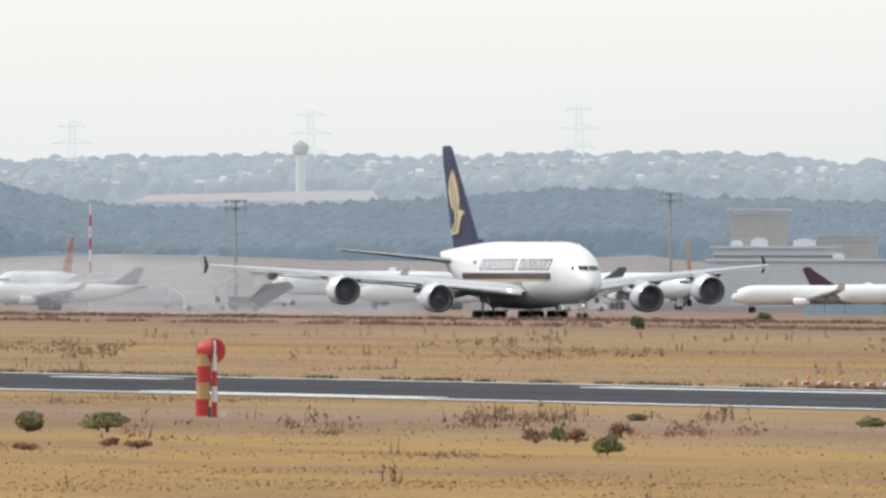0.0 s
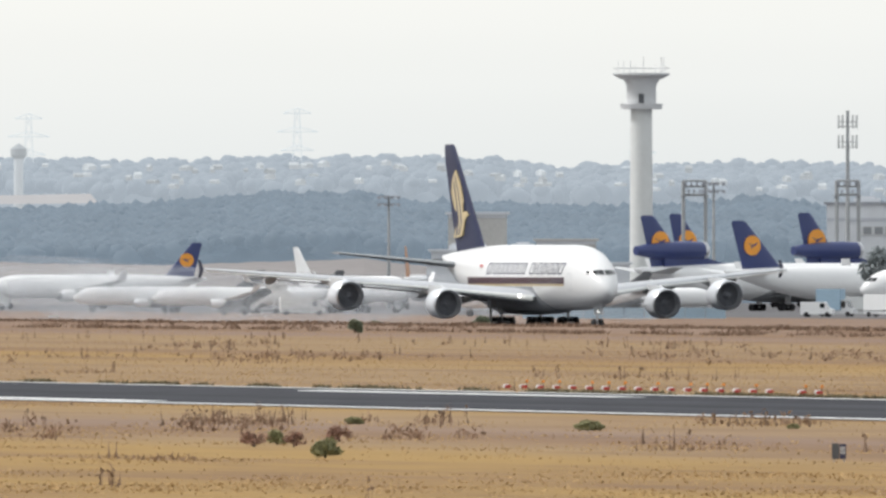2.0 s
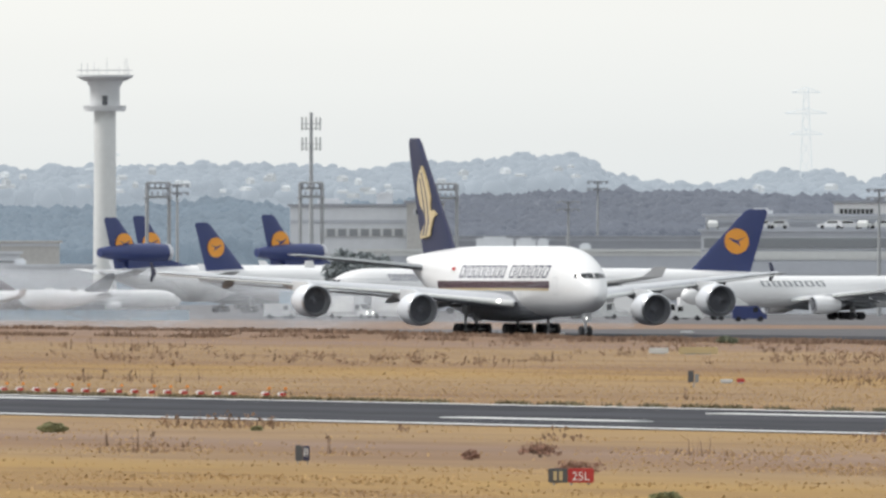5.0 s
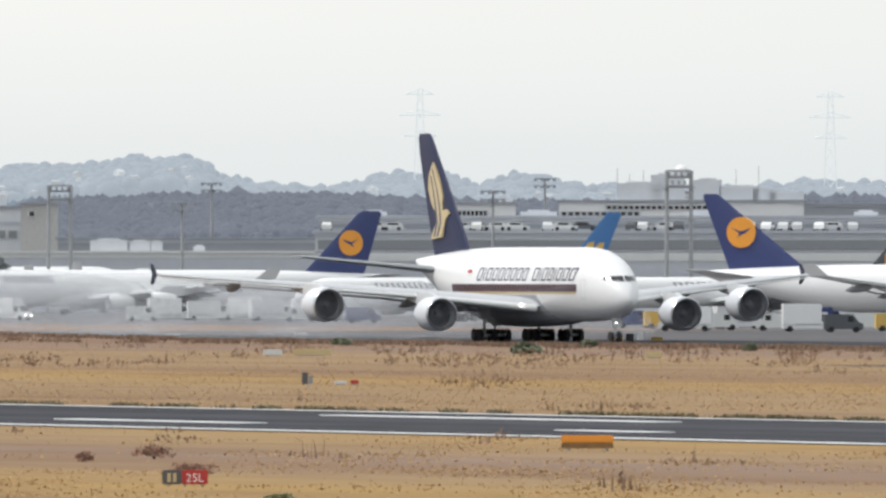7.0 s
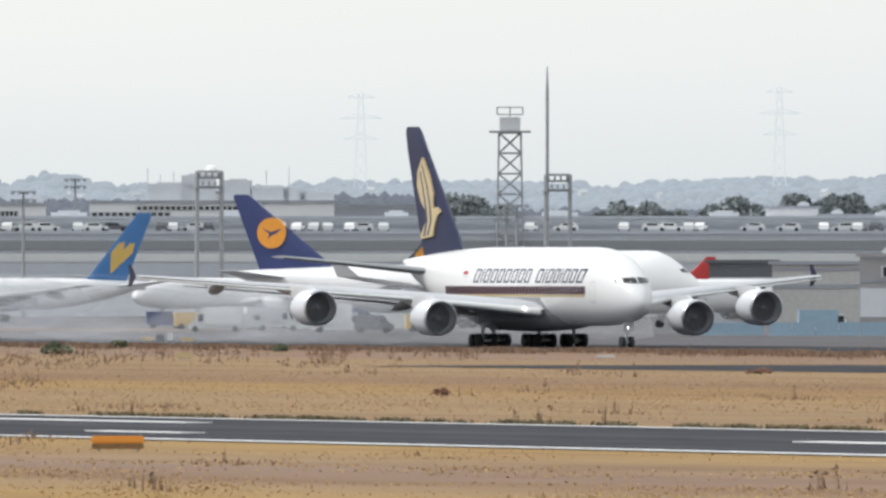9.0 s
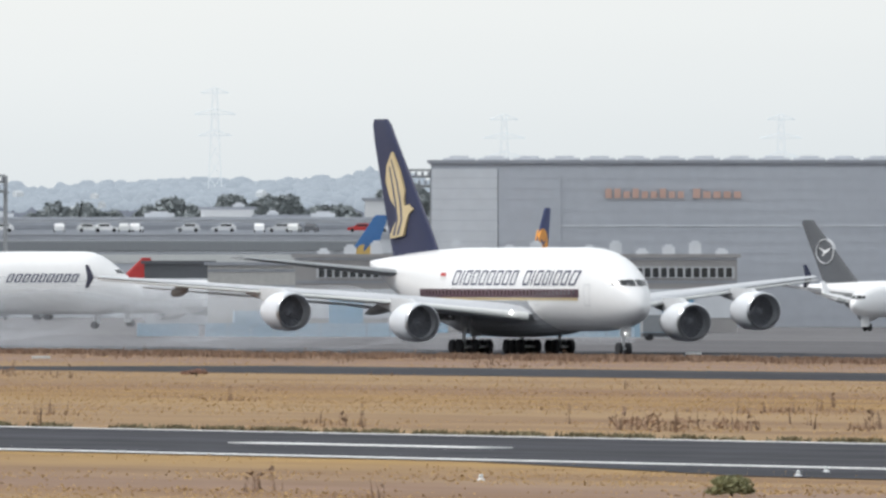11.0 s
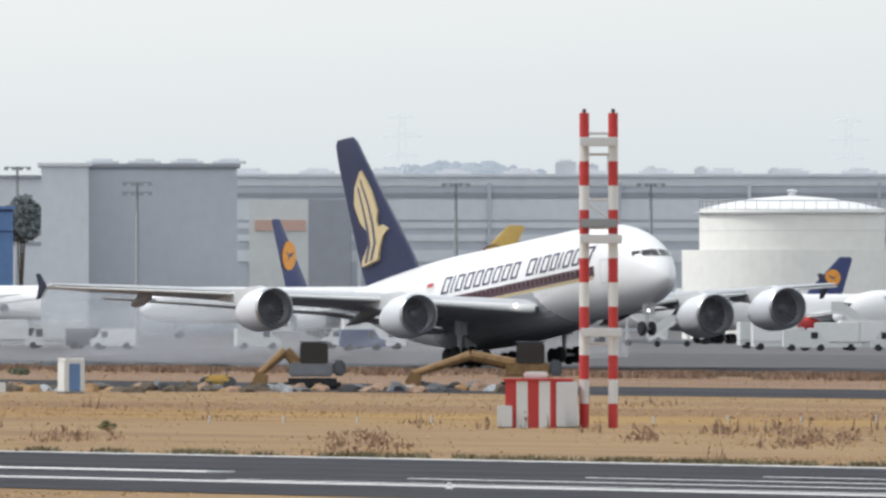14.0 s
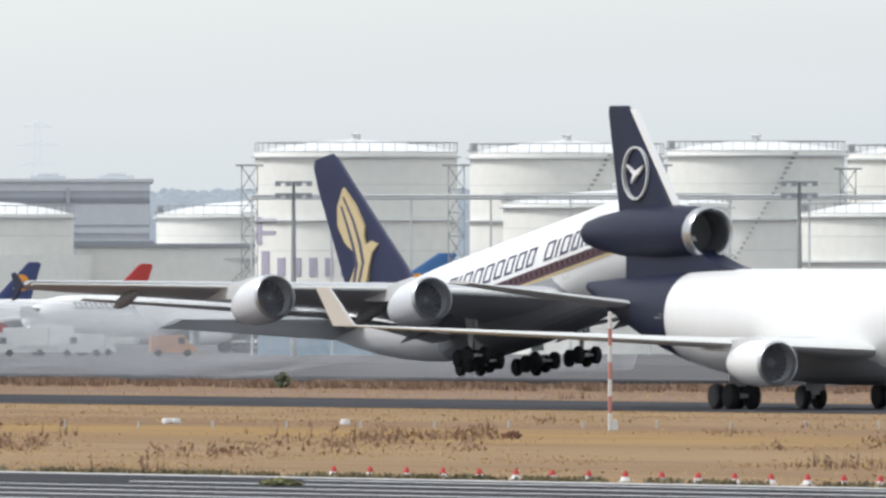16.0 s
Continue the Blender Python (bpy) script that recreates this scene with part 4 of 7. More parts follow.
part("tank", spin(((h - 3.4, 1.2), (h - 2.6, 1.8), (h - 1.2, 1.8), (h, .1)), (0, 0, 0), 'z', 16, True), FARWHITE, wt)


# ---- buildings ----
def facing(u):
    return 90 - math.degrees(HEAD + u / RAD)


def block(name, label, u0, u1, vtop, d, depth, wall, roof=None, bands=(), windows=(), bits=(), lip=.5, category="building"):
    """A flat-roofed block: bands of cladding (v0, v1, material), windows (v0, v1, count, u from, u to, material), roof bits (u, w, h)."""
    um = (u0 + u1) / 2
    b = thing(name, spot(um, d), label, category, turn=facing(um))
    h, w = up(vtop, d), wide(u1 - u0, d)
    part("wall", boxes((-w / 2, w / 2, 0, depth, 0, h)), wall, b)
    part("roof", boxes((-w / 2 - lip, w / 2 + lip, -lip, depth + lip, h, h + .45)), roof or CLADD, b)
    for v0, v1, m in bands:
        part("cladding_band", boxes((-w / 2 + .05, w / 2 - .05, -.14, -.004, max(.02, up(v1, d)), up(v0, d))), m, b)
    for v0, v1, n, ua, ub, m in windows:
        z0, z1 = max(.05, up(v1, d)), up(v0, d)
        xa, xb = wide(ua - um, d), wide(ub - um, d)
        step = (xb - xa) / n
        fr = part("window_band", boxes((xa - .2, xb + .2, -.24, -.15, z0 - .15, z1 + .15)), LIGHTGREY if m in (GLASS, MIDGREY) and n < 40 else m, b)
        me = None
        for k in range(n):
            if me is None:
                pane = part("window_pane", boxes((-step * .36, step * .36, -.05, .05, 0, z1 - z0)), m, fr)
                me = pane.data
            else:
                pane = new("window_pane", me)
                pane.parent = fr
            pane.location = (xa + step * (k + .5), -.25, z0)
    for ub, bw, bh in bits:
        x = wide(ub - um, d)
        part("roof_unit", boxes((x - bw / 2, x + bw / 2, 1, 1 + bw, h + .4, h + .4 + bh), (x - bw * .3, x + bw * .3, 1.2, 1.2 + bw * .5, h + .4 + bh, h + .7 + bh)), CLADL, b)
    return b


block("silo_block", "tall pale concrete block beyond the apron", 508, 612, 374, 3760, 12, CONCRETE, CLADL, bands=((374, 380, CLADL),))
block("service_building", "low white service building with flat roof", 478, 700, 440, 3700, 14, CLADL, CLADL, bits=((560, 3, 1.2), (640, 4, 1.0), (520, 2, .8)), bands=((452, 456, MIDGREY),))
block("service_building", "long low pale building behind small jets", 470, 830, 463, 3650, 10, CLADL, CLADL, bits=((700, 2, .8),))
block("storage_building", "grey concrete store beyond the apron", 664, 770, 421, 3850, 14, CONCRETE, CONCRETE, bands=((421, 427, CLADL),))
block("office_building", "pale flat-roofed office building with a dark window row", 1178, 1384, 356, 3950, 16, CLADL, windows=((396, 409, 7, 1240, 1380, MIDGREY),), bits=((1345, 3.0, 2.0), (1250, 5, .8)), bands=((380, 386, CLAD),))
block("stair_block", "grey stair block beside the office building", 1384, 1450, 350, 3930, 14, CONCRETE, windows=((362, 370, 1, 1398, 1410, GLASS),))
block("maintenance_hall", "long low grey hall with white roof edge", 1300, 1930, 436, 3720, 30, CLAD, OFFWHITE, bands=((436, 444, OFFWHITE), (470, 474, CLADD)), bits=((1540, 6.5, 1.9), (1595, 3.5, 1.7), (1625, 2.0, 1.6), (1700, 2, .8)))
block("maintenance_hall", "grey hall behind the long parked jet", 1450, 1930, 412, 3800, 30, CLADD, bands=((412, 418, CLAD),))
term = block("terminal", "long terminal with layered grey roofs and glazed decks", 1905, 3936, 401, 3500, 40, CLADL, CLAD, bands=((401, 409, CLAD), (433, 436, CLADD), (452, 476, CLAD)),
             windows=((414, 428, 90, 1912, 3850, MIDGREY), (437, 449, 60, 1912, 3850, OFFWHITE)))
block("terminal_roof", "upper grey roof deck of the terminal", 1912, 3936, 374, 3560, 60, CLAD, CLAD, bands=((374, 379, CLADL), (384, 391, CLADD)), bits=[(2010 + 290 * k, 4 + (k * 5) % 3, .7) for k in range(7)])
block("white_building", "white upper office storey above the terminal", 2140, 2260, 350, 3700, 18, WHITE, windows=((361, 370, 8, 2150, 2210, GLASS),), bits=((2240, 3, 1),))
block("white_building", "long white office storey above the terminal", 2337, 2770, 346, 3750, 22, WHITE, windows=((352, 358, 20, 2420, 2620, GLASS), (363, 372, 12, 2340, 2480, GLASS)), bits=((2480, 8, 3), (2530, 6, 4.5), (2600, 5, 3.6), (2655, 7, 2.4), (2700, 4, 2), (2740, 6, 1.4)))
block("white_building", "stepped white plant rooms on a roof", 2475, 2640, 330, 3800, 14, WHITE, bands=((336, 339, CLAD),))
block("white_building", "white roof house above the terminal", 3533, 3627, 356, 3620, 16, WHITE, windows=((370, 378, 3, 3545, 3580, GLASS),), bits=((3600, 2, .5),))
block("white_building", "low white annexe on the terminal roof", 3629, 3746, 370, 3615, 14, WHITE, bits=((3660, 2, .5),))
block("dark_hall", "long dark roofed hall before the hills", 2758, 2955, 351, 3950, 26, CLADD, bands=((351, 355, CLAD),))
block("beige_shed", "low beige shed with a dark roof line", 3545, 3780, 455, 2900, 14, CONCRETE, CLADD, bands=((462, 466, CLADD), (490, 497, CLADD)))
block("dark_trailer_roof", "dark box-shaped roof unit over the terminal", 3433, 3553, 452, 3050, 8, DARKGREY, DARKGREY, bands=((478, 560, CLADL),))
block("white_building", "white roof house beside the big hangar", 3823, 3913, 340, 3640, 14, WHITE, windows=((356, 366, 3, 3895, 3910, GLASS),), bits=((3870, 3, .8),))
hang = block("cargo_hangar", "huge grey cargo hangar with faded orange wording", 3940, 4922, 274, 3000, 60, CLAD, CLADD, bands=((274, 279, CLADD), (383, 386, CLADL)), bits=[(3990 + 62 * k, 4.5, .35) for k in range(15)])
dm, um = 3000, 4431
part("pale_bay", boxes((wide(3942 - um, dm), wide(4058 - um, dm), -.25, -.15, .1, up(284, dm))), CLADL, hang)
part("pale_bay", boxes((wide(4060 - um, dm), wide(4170 - um, dm), -.22, -.15, .1, up(284, dm))), CLAD, hang)
for k in range(14):
    z = 1.5 + k * 1.5
    part("cladding_joint", boxes((wide(3942 - um, dm), wide(4920 - um, dm), -.30, -.26, z, z + .06)), CLAD, hang)
for k, (a, b) in enumerate([(4249 + 16 * i, 4260 + 16 * i) for i in range(9)] + [(4404 + 18 * i, 4417 + 18 * i) for i in range(5)]):
    hh = 17 if k in (0, 1, 3, 6, 9) else 12
    part("orange_bar", boxes((wide(a - um, dm), wide(b - um, dm), -.45, -.31, up(336, dm), up(336 - hh, dm))), SALMON, hang, "faded orange bar in place of wording")
low = block("low_workshop", "long low grey workshop with ribbon windows and blue doors", 3700, 4482, 441, 2760, 20, BROWNCLAD, BROWNCLAD, bands=((441, 445, CLAD), (482, 486, CLADD), (497, 548, CLADL)),
            windows=((459, 476, 26, 4100, 4475, GLASS), (459, 476, 6, 3990, 4048, GLASS), (459, 476, 16, 3740, 3960, GLASS)), bits=[(3750 + 47 * k, 1.6, .5 + (k % 3) * .5) for k in range(16)])
for a, b in ((4098, 4218), (4350, 4405), (3880, 3970), (3760, 3820)):
    part("roller_door", boxes((wide(a - 4091, 2760), wide(b - 4091, 2760), -.4, -.15, .05, up(507, 2760))), DOORBLUE, low, "light blue roller door")
block("pale_hall", "pale hall in the gap between hangars", 4900, 5040, 292, 3300, 30, CLADL, bands=((385, 393, CLADD), (405, 411, CLADD)))
block("blue_block", "saturated blue box-shaped stair tower", 4924, 4982, 347, 3150, 9, DULLBLUE, DULLBLUE, bands=((347, 352, BLUE), (385, 388, BLUE)))
block("grey_hangar", "large grey hangar with pale end bay", 5116, 5378, 272, 2900, 60, CLAD, CLADD, bands=((272, 277, CLADD),), bits=[(5140 + 75 * k, 4.5, .4) for k in range(4)])
block("pale_hangar_bay", "pale flank of the hangar", 5032, 5116, 271, 2890, 60, CLADL, CLADL)
h3 = block("long_hangar", "long grey maintenance hangar with tall doors", 5378, 6660, 290, 3000, 70, CLAD, CLADL, bands=((290, 306, CLADL), (318, 326, CLADD), (330, 366, CLADL), (371, 381, CLADL), (392, 404, CLADL), (420, 440, CLADL)), bits=[(5400 + 120 * k, 5, .5) for k in range(11)])
um = (5378 + 6660) / 2
for a, b, m, lab in ((5400, 5575, OFFWHITE, "pale hangar door"), (5505, 5580, CLADD, "dark sliding hangar door")):
    part("hangar_door", boxes((wide(a - um, 3000), wide(b - um, 3000), -.5 if m is CLADD else -.4, -.16, .05, up(330, 3000))), m, h3, lab)
part("orange_sign", boxes((wide(5410 - um, 3000), wide(5500 - um, 3000), -.6, -.41, up(385, 3000), up(366, 3000))), SALMON, h3, "faded orange sign panel")
for k in range(5):
    x = wide(5595 + 230 * k - um, 3000)
    part("pilaster", boxes((x - .25, x + .25, -.75, -.5, 0, up(300, 3000))), CLAD if k % 3 else CLADL, h3)
block("stepped_hall", "grey roof storey behind the hangar", 5900, 6660, 292, 3100, 30, CLADL, CLADD, bits=((5960, 3, 2), (6000, 3, 1.5), (6040, 1.2, 3.2), (6110, 2, 1), (6200, 2, 1), (6330, 2, .8)))
block("low_store", "low grey store beside the tanks", 6500, 6660, 400, 2800, 12, CLADL, bands=((420, 425, CLAD),))
block("dark_hangar", "dark grey hangar roofs behind the apron", 5600, 6100, 300, 3150, 40, CLADD)
block("grey_shed", "grey shed beneath the fuel tanks", 6530, 6850, 405, 2720, 10, TANK)


def tank(u0, u1, vrim, vdome, d, label, rings=2, stairs=True):
    um, r = (u0 + u1) / 2, wide(u1 - u0, d) / 2
    t = thing("fuel_tank", spot(um, d + r), label, "storage tank", "fuel tanks", facing(um))
    h, hd = up(vrim, d), up(vdome, d)
    smooth(part("shell", spin(((0, r), (h, r)), (0, 0, 0), 'z', 64, True), TANK, t), 30)
    smooth(part("dome", spin(((h + .02, r * 1.005), (h + (hd - h) * .45, r * .72), (h + (hd - h) * .8, r * .4), (hd, .05)), (0, 0, 0), 'z', 64), WHITE, t, "white domed roof"), 30)
    for k in range(rings):
        z = h * (.97 - .32 * k)
        part("wind_girder", spin(((z, r), (z, r + .5), (z + .18, r + .5), (z + .18, r)), (0, 0, 0), 'z', 64), LIGHTGREY, t)
    bm = bmesh.new()
    for k in range(48):
        a = 2 * math.pi * k / 48
        rod(bm, (r * math.cos(a), r * math.sin(a), h), (r * math.cos(a), r * math.sin(a), h + 1.1), .03, seg=4)
    tagged(part("railing", bm, GALV, t), kind="stuff")
    part("handrail", spin(((h + 1.05, r - .04), (h + 1.05, r + .06), (h + 1.15, r + .06), (h + 1.15, r - .04)), (0, 0, 0), 'z', 64), GALV, t)
    for k in range(5):
        z = h * (k + 1) / 6
        part("plate_seam", spin(((z, r), (z + .02, r + .03), (z + .06, r + .03), (z + .08, r)), (0, 0, 0), 'z', 64), OFFWHITE, t)
    if stairs:
        bm = bmesh.new()
        n = 40
        for k in range(n):
            a = -math.pi * (.75 - .4 * k / n)
            p = Vector((math.cos(a), math.sin(a), 0))
            z = h * (k + .5) / n
            rod(bm, p * r + Vector((0, 0, z)), p * (r + 1.0) + Vector((0, 0, z)), .12, seg=4)
        part("spiral_stair", bm, GALV, t)
        part("vent_platform", boxes((-r - .3, -r + 2.2, -1.2, 1.2, h + .2, h + .35), (-r + .2, -r + .9, -.4, .4, h + .3, h + 1.2)), GALV, t)
    part("vent", spin(((hd - .2, .5), (hd + .5, .5), (hd + .6, .8), (hd + .8, .1)), (0, 0, 0), 'z', 12, True), LIGHTGREY, t)
    return t


tk = tank(6196, 6526, 347, 322, 2700, "pale domed fuel tank within a round bund wall", 2, False)
r, h = wide(392, 2700) / 2, up(419, 2700)
part("bund_wall", spin(((0, r), (h, r), (h, r - .4), (0, r - .4)), (0, 0, 0), 'z', 64), TANK, tk, "pale cream bund wall")
tank(6670, 7010, 347, 322, 2720, "pale domed fuel tank beside the tall tanks")
tall = tank(6845, 7205, 236, 213, 2500, "tall cream fuel tank with wording bars and girders", stairs=False)
tank(7225, 7570, 238, 215, 2540, "tall white fuel tank with domed roof and railings")
tank(7575, 7890, 234, 215, 2500, "tall white fuel tank with stair")
tank(7893, 8240, 240, 220, 2520, "tall white fuel tank with girders")
tank(7284, 7690, 328, 303, 2380, "broad low white fuel tank before the tall ones")
tank(7810, 8230, 345, 318, 2380, "broad low white fuel tank with pipework")
# pipe bridge and tall frames between the tanks
pb = thing("pipe_bridge", spot(7400, 2350), "long grey pipe bridge along the tanks", "pipe rack", turn=facing(7400))
for k in range(2):
    part("pipe", rods([((wide(-560, 2350), 0, up(314 + 5 * k, 2350)), (wide(850, 2350), 0, up(314 + 5 * k, 2350)))], .14), LIGHTGREY, pb)
for k in range(11):
    x = wide(-560 + 141 * k, 2350)
    part("pipe_post", rods((((x, .3, 0), (x, .3, up(312, 2350))),), .13), LIGHTGREY, pb)
for u, vt in ((6836, 262), (7202, 262), (7895, 268), (7560, 262)):
    st = thing("tank_stair_tower", spot(u, 2440), "open galvanised stair tower against a tank", "stair tower", turn=facing(u))
    hh = up(vt, 2440)
    rr = [((a, b, 0), (a, b, hh)) for a in (-.9, .9) for b in (-.9, .9)]
    n = int(hh / 2.4)
    for k in range(n):
        z = hh * k / n
        rr += [((-.9, -.9, z), (.9, -.9, z + hh / n)), ((.9, .9, z), (-.9, .9, z + hh / n)), ((-.9, -.9, z), (.9, -.9, z)), ((.9, -.9, z), (.9, .9, z))]
    part("frame", rods(rr, .055, 4), GALV, st)
    part("platform", boxes((-1.6, 1.6, -1.3, 1.3, hh, hh + .2)), GALV, st)
# plain bars in place of the wording and emblem on the tank's shell
tr_ = wide(360, 2500) / 2


def on_shell(u0, u1, v0, v1, name):
    bm, rings = bmesh.new(), []
    for k in range(4):
        x = wide(u0 + (u1 - u0) * k / 3 - 7025, 2500)
        y = -math.sqrt(max(.1, tr_ * tr_ - x * x))
        n = Vector((x, y, 0)).normalized()
        d = 2500 + tr_ + y
        rings.append([bm.verts.new((x + n.x * o, y + n.y * o, up(v, d))) for v, o in ((v0, .1), (v1, .1), (v1, .01), (v0, .01))])
    for a, b in zip(rings, rings[1:]):
        for i in range(4):
            bm.faces.new((a[i], a[(i + 1) % 4], b[(i + 1) % 4], b[i]))
    bm.faces.new(rings[0])
    bm.faces.new(rings[-1])
    part(name, bm, VIOLET, tall, "grey-violet bar in place of wording")


for k in range(7):
    on_shell(6858 + 28 * k, 6871 + 28 * k, 412 if k == 0 else 424, 456, "lettering_bar")
for u0, u1, v0, v1 in ((6849, 6858, 352, 400), (6855, 6884, 355, 362), (6855, 6882, 376, 383)):
    on_shell(u0, u1, v0, v1, "emblem_bar")


# ---- masts and towers ----
def tower_control(u, d, vtop):
    h = up(vtop, d)
    r = wide(19, d)
    t = thing("control_tower", spot(u, d), "slender pale concrete control tower with two ring decks", "tower", turn=facing(u))
    hc = up(183, d)
    smooth(part("shaft", spin(((0, r * 1.12), (hc, r)), (0, 0, 0), 'z', 40, True), OFFWHITE, t), 30)
    smooth(part("neck", spin(((hc, r * 1.0), (hc + .1, r * 1.38), (h - 2.2, r * 1.38), (h - .9, r * 1.75)), (0, 0, 0), 'z', 40, True), LIGHTGREY, t), 30)
    part("lower_deck", spin(((hc - .5, r * 1.9), (hc + .55, r * 2.0), (hc + .6, r * 1.2)), (0, 0, 0), 'z', 40, True), LIGHTGREY, t)
    part("upper_deck", spin(((h - 1.0, r * 1.9), (h - .2, r * 2.65), (h + .15, r * 2.65), (h + .2, .1)), (0, 0, 0), 'z', 40, True), LIGHTGREY, t)
    part("doorway", boxes((-.5, .5, -r * 1.5, -r * 1.3, hc + .6, hc + 2.4)), DARKGREY, t)
    bm = bmesh.new()
    for k in range(9):
        a = k * 2.4
        rod(bm, (r * 2.2 * math.cos(a), r * 2.2 * math.sin(a), h), (r * 2.2 * math.cos(a), r * 2.2 * math.sin(a), h + 1.6 + (k % 3) * .8), .06, seg=5)
    part("whip_aerials", bm, LIGHTGREY, t)
    part("handrail", spin(((h + 1.0, r * 2.6), (h + 1.08, r * 2.62), (h + 1.0, r * 2.64)), (0, 0, 0), 'z', 40), GALV, t)


tower_control(850, 4000, 125)


def flood_mast(u, vtop, d, heads=8, mat_=None, two=False):
    h = up(vtop, d)
    m = thing("floodlight_mast", spot(u, d), "grey floodlight gantry on two legs" if two else "tall grey floodlight mast with a lamp ring", "floodlight", "floodlight masts", facing(u))
    g = mat_ or GALV
    if two:
        w = 1.9
        for sx in (-w, w):
            part("leg", rods((((sx, 0, 0), (sx, 0, h)),), .33, 8), g, m)
        part("gantry", rods([((-w, 0, h - z), (w, 0, h - z)) for z in (0, 1.0, 2.4)], .18, 6), g, m)
        for k in range(8):
            part("floodlight", boxes((-w + .25 + .48 * k, -w + .6 + .48 * k, -.5, -.05, h - .85 - (k % 2) * 1.3, h - .25 - (k % 2) * 1.3)), CLADD, m)
        part("walkway", boxes((-w - .6, w + .6, -.7, .7, h - 2.7, h - 2.55)), g, m)
    else:
        part("pole", spin(((0, .38), (h, .18)), (0, 0, 0), 'z', 10, True), g, m)
        for j in range(2):
            part("lamp_ring", rods([((-1.8, 0, h - 1.3 * j), (1.8, 0, h - 1.3 * j)), ((0, -1.2, h - 1.3 * j), (0, 1.2, h - 1.3 * j))], .1, 6), g, m)
        for k in range(heads):
            x = -1.7 + 3.4 * (k % 4) / 3
            z = h - 1.3 * (k // 4)
            part("floodlight", boxes((x - .3, x + .3, -.6, .1, z - .45, z + .1)), CLADD, m)
    return m


for u, vt, d in ((-367, 355, 3700), (403, 342, 3720), (978, 318, 3600), (1670, 347, 3550), (1722, 312, 4000), (2220, 326, 3380), (2312, 304, 3900), (3093, 350, 3450), (3075, 360, 3400), (4834, 292, 2960), (4990, 273, 3230), (5202, 300, 2850), (5766, 302, 2950), (6111, 302, 2960), (6914, 290, 2310), (7809, 290, 2310)):
    flood_mast(u, vt, d)
for u, vt, d in ((944, 314, 3650), (1215, 314, 3700), (1453, 316, 3650), (2549, 290, 3300), (3166, 296, 3350), (3920, 286, 3250), (3983, 295, 3250)):
    flood_mast(u, vt, d, two=True)
rw = thing("obstacle_mast", spot(-624, 3600), "thin red and white banded obstacle mast", "mast")
hh = up(360, 3600)
for k in range(9):
    part("mast_section", spin(((hh * k / 9, .18), (hh * (k + 1) / 9, .18)), (0, 0, 0), 'z', 8, True), RED if k % 2 else OFFWHITE, rw)
am = thing("antenna_mast", spot(1215, 3800), "grey lattice telecom mast with white panel antennas", "antenna", turn=facing(1215))
hh = up(190, 3800)
part("pole", spin(((0, .5), (hh, .28)), (0, 0, 0), 'z', 10, True), GALV, am)
for z in (hh - 2.0, hh - 5.6):
    part("ring", rods([((-1.6, 0, z), (1.6, 0, z)), ((0, -1.6, z), (0, 1.6, z)), ((-1.6, 0, z - .9), (1.6, 0, z - .9))], .08, 5), GALV, am)
    for x, y in ((-1.6, 0), (1.6, 0), (-.9, -1.2), (.9, -1.2)):
        part("panel_antenna", boxes((x - .2, x + .2, y - .1, y + .1, z - 1.2, z + 1.2), bevel=.04), OFFWHITE, am)
rt = thing("radar_tower", spot(3081, 3500), "grey steel lattice radar tower with platform", "tower", turn=facing(3081))
hp = up(222, 3500)
rr = []
for k in range(9):
    z0, z1 = hp * k / 9, hp * (k + 1) / 9
    w0, w1 = 2.4 - .6 * k / 9, 2.4 - .6 * (k + 1) / 9
    for a, b in ((-1, -1), (1, -1), (1, 1), (-1, 1)):
        rr.append(((a * w0, b * w0, z0), (a * w1, b * w1, z1)))
    for b in (-1, 1):
        rr += [((-w0, b * w0, z0), (w1, b * w1, z1)), ((w0, b * w0, z0), (-w1, b * w1, z1)), ((-w1, b * w1, z1), (w1, b * w1, z1)), ((b * w0, -w0, z0), (b * w1, w1, z1))]
part("lattice", rods(rr, .17, 5), GALV, rt)
part("platform", boxes((-3.4, 3.4, -3.4, 3.4, hp, hp + .35)), GALV, rt)
part("cabin", boxes((-1.7, 1.7, -1.7, 1.7, hp + .35, hp + 2.6), bevel=.1), LIGHTGREY, rt)
part("antenna_frame", rods([((-2.1, 0, hp + 4.2), (2.1, 0, hp + 4.2)), ((0, 0, hp + 2.5), (0, 0, hp + 4.2)), ((-2.1, 0, hp + 3.0), (2.1, 0, hp + 3.0)), ((-2.1, 0, hp + 3.0), (-2.1, 0, hp + 4.2)), ((2.1, 0, hp + 3.0), (2.1, 0, hp + 4.2))], .12, 5), GALV, rt)
ap = thing("antenna_pole", spot(3147, 3350), "very tall thin grey antenna pole", "antenna")
part("pole", spin(((0, .32), (up(106, 3350) - 4, .28), (up(104, 3350), .08)), (0, 0, 0), 'z', 8, True), GALV, ap)
for u, vt in ((2440, 285), (2462, 296), (2486, 290), (2650, 288), (2690, 282), (2500, 300)):
    q = thing("roof_aerial", spot(u, 3790), "thin grey aerial on a roof", "antenna", "roof aerials")
    part("rod", spin(((0, .14), (up(vt, 3790), .08)), (0, 0, 0), 'z', 6, True), LIGHTGREY, q)
rd = thing("radome", spot(2553, 3802, up(330, 3800) + .46), "small white radome ball on a roof", "radome")
bm = bmesh.new()
bmesh.ops.create_icosphere(bm, subdivisions=3, radius=1.3, matrix=Matrix.Translation((0, 0, 3.4)))
part("ball", bm, WHITE, rd)
part("stand", spin(((0, .8), (2.6, .5)), (0, 0, 0), 'z', 10, True), LIGHTGREY, rd)


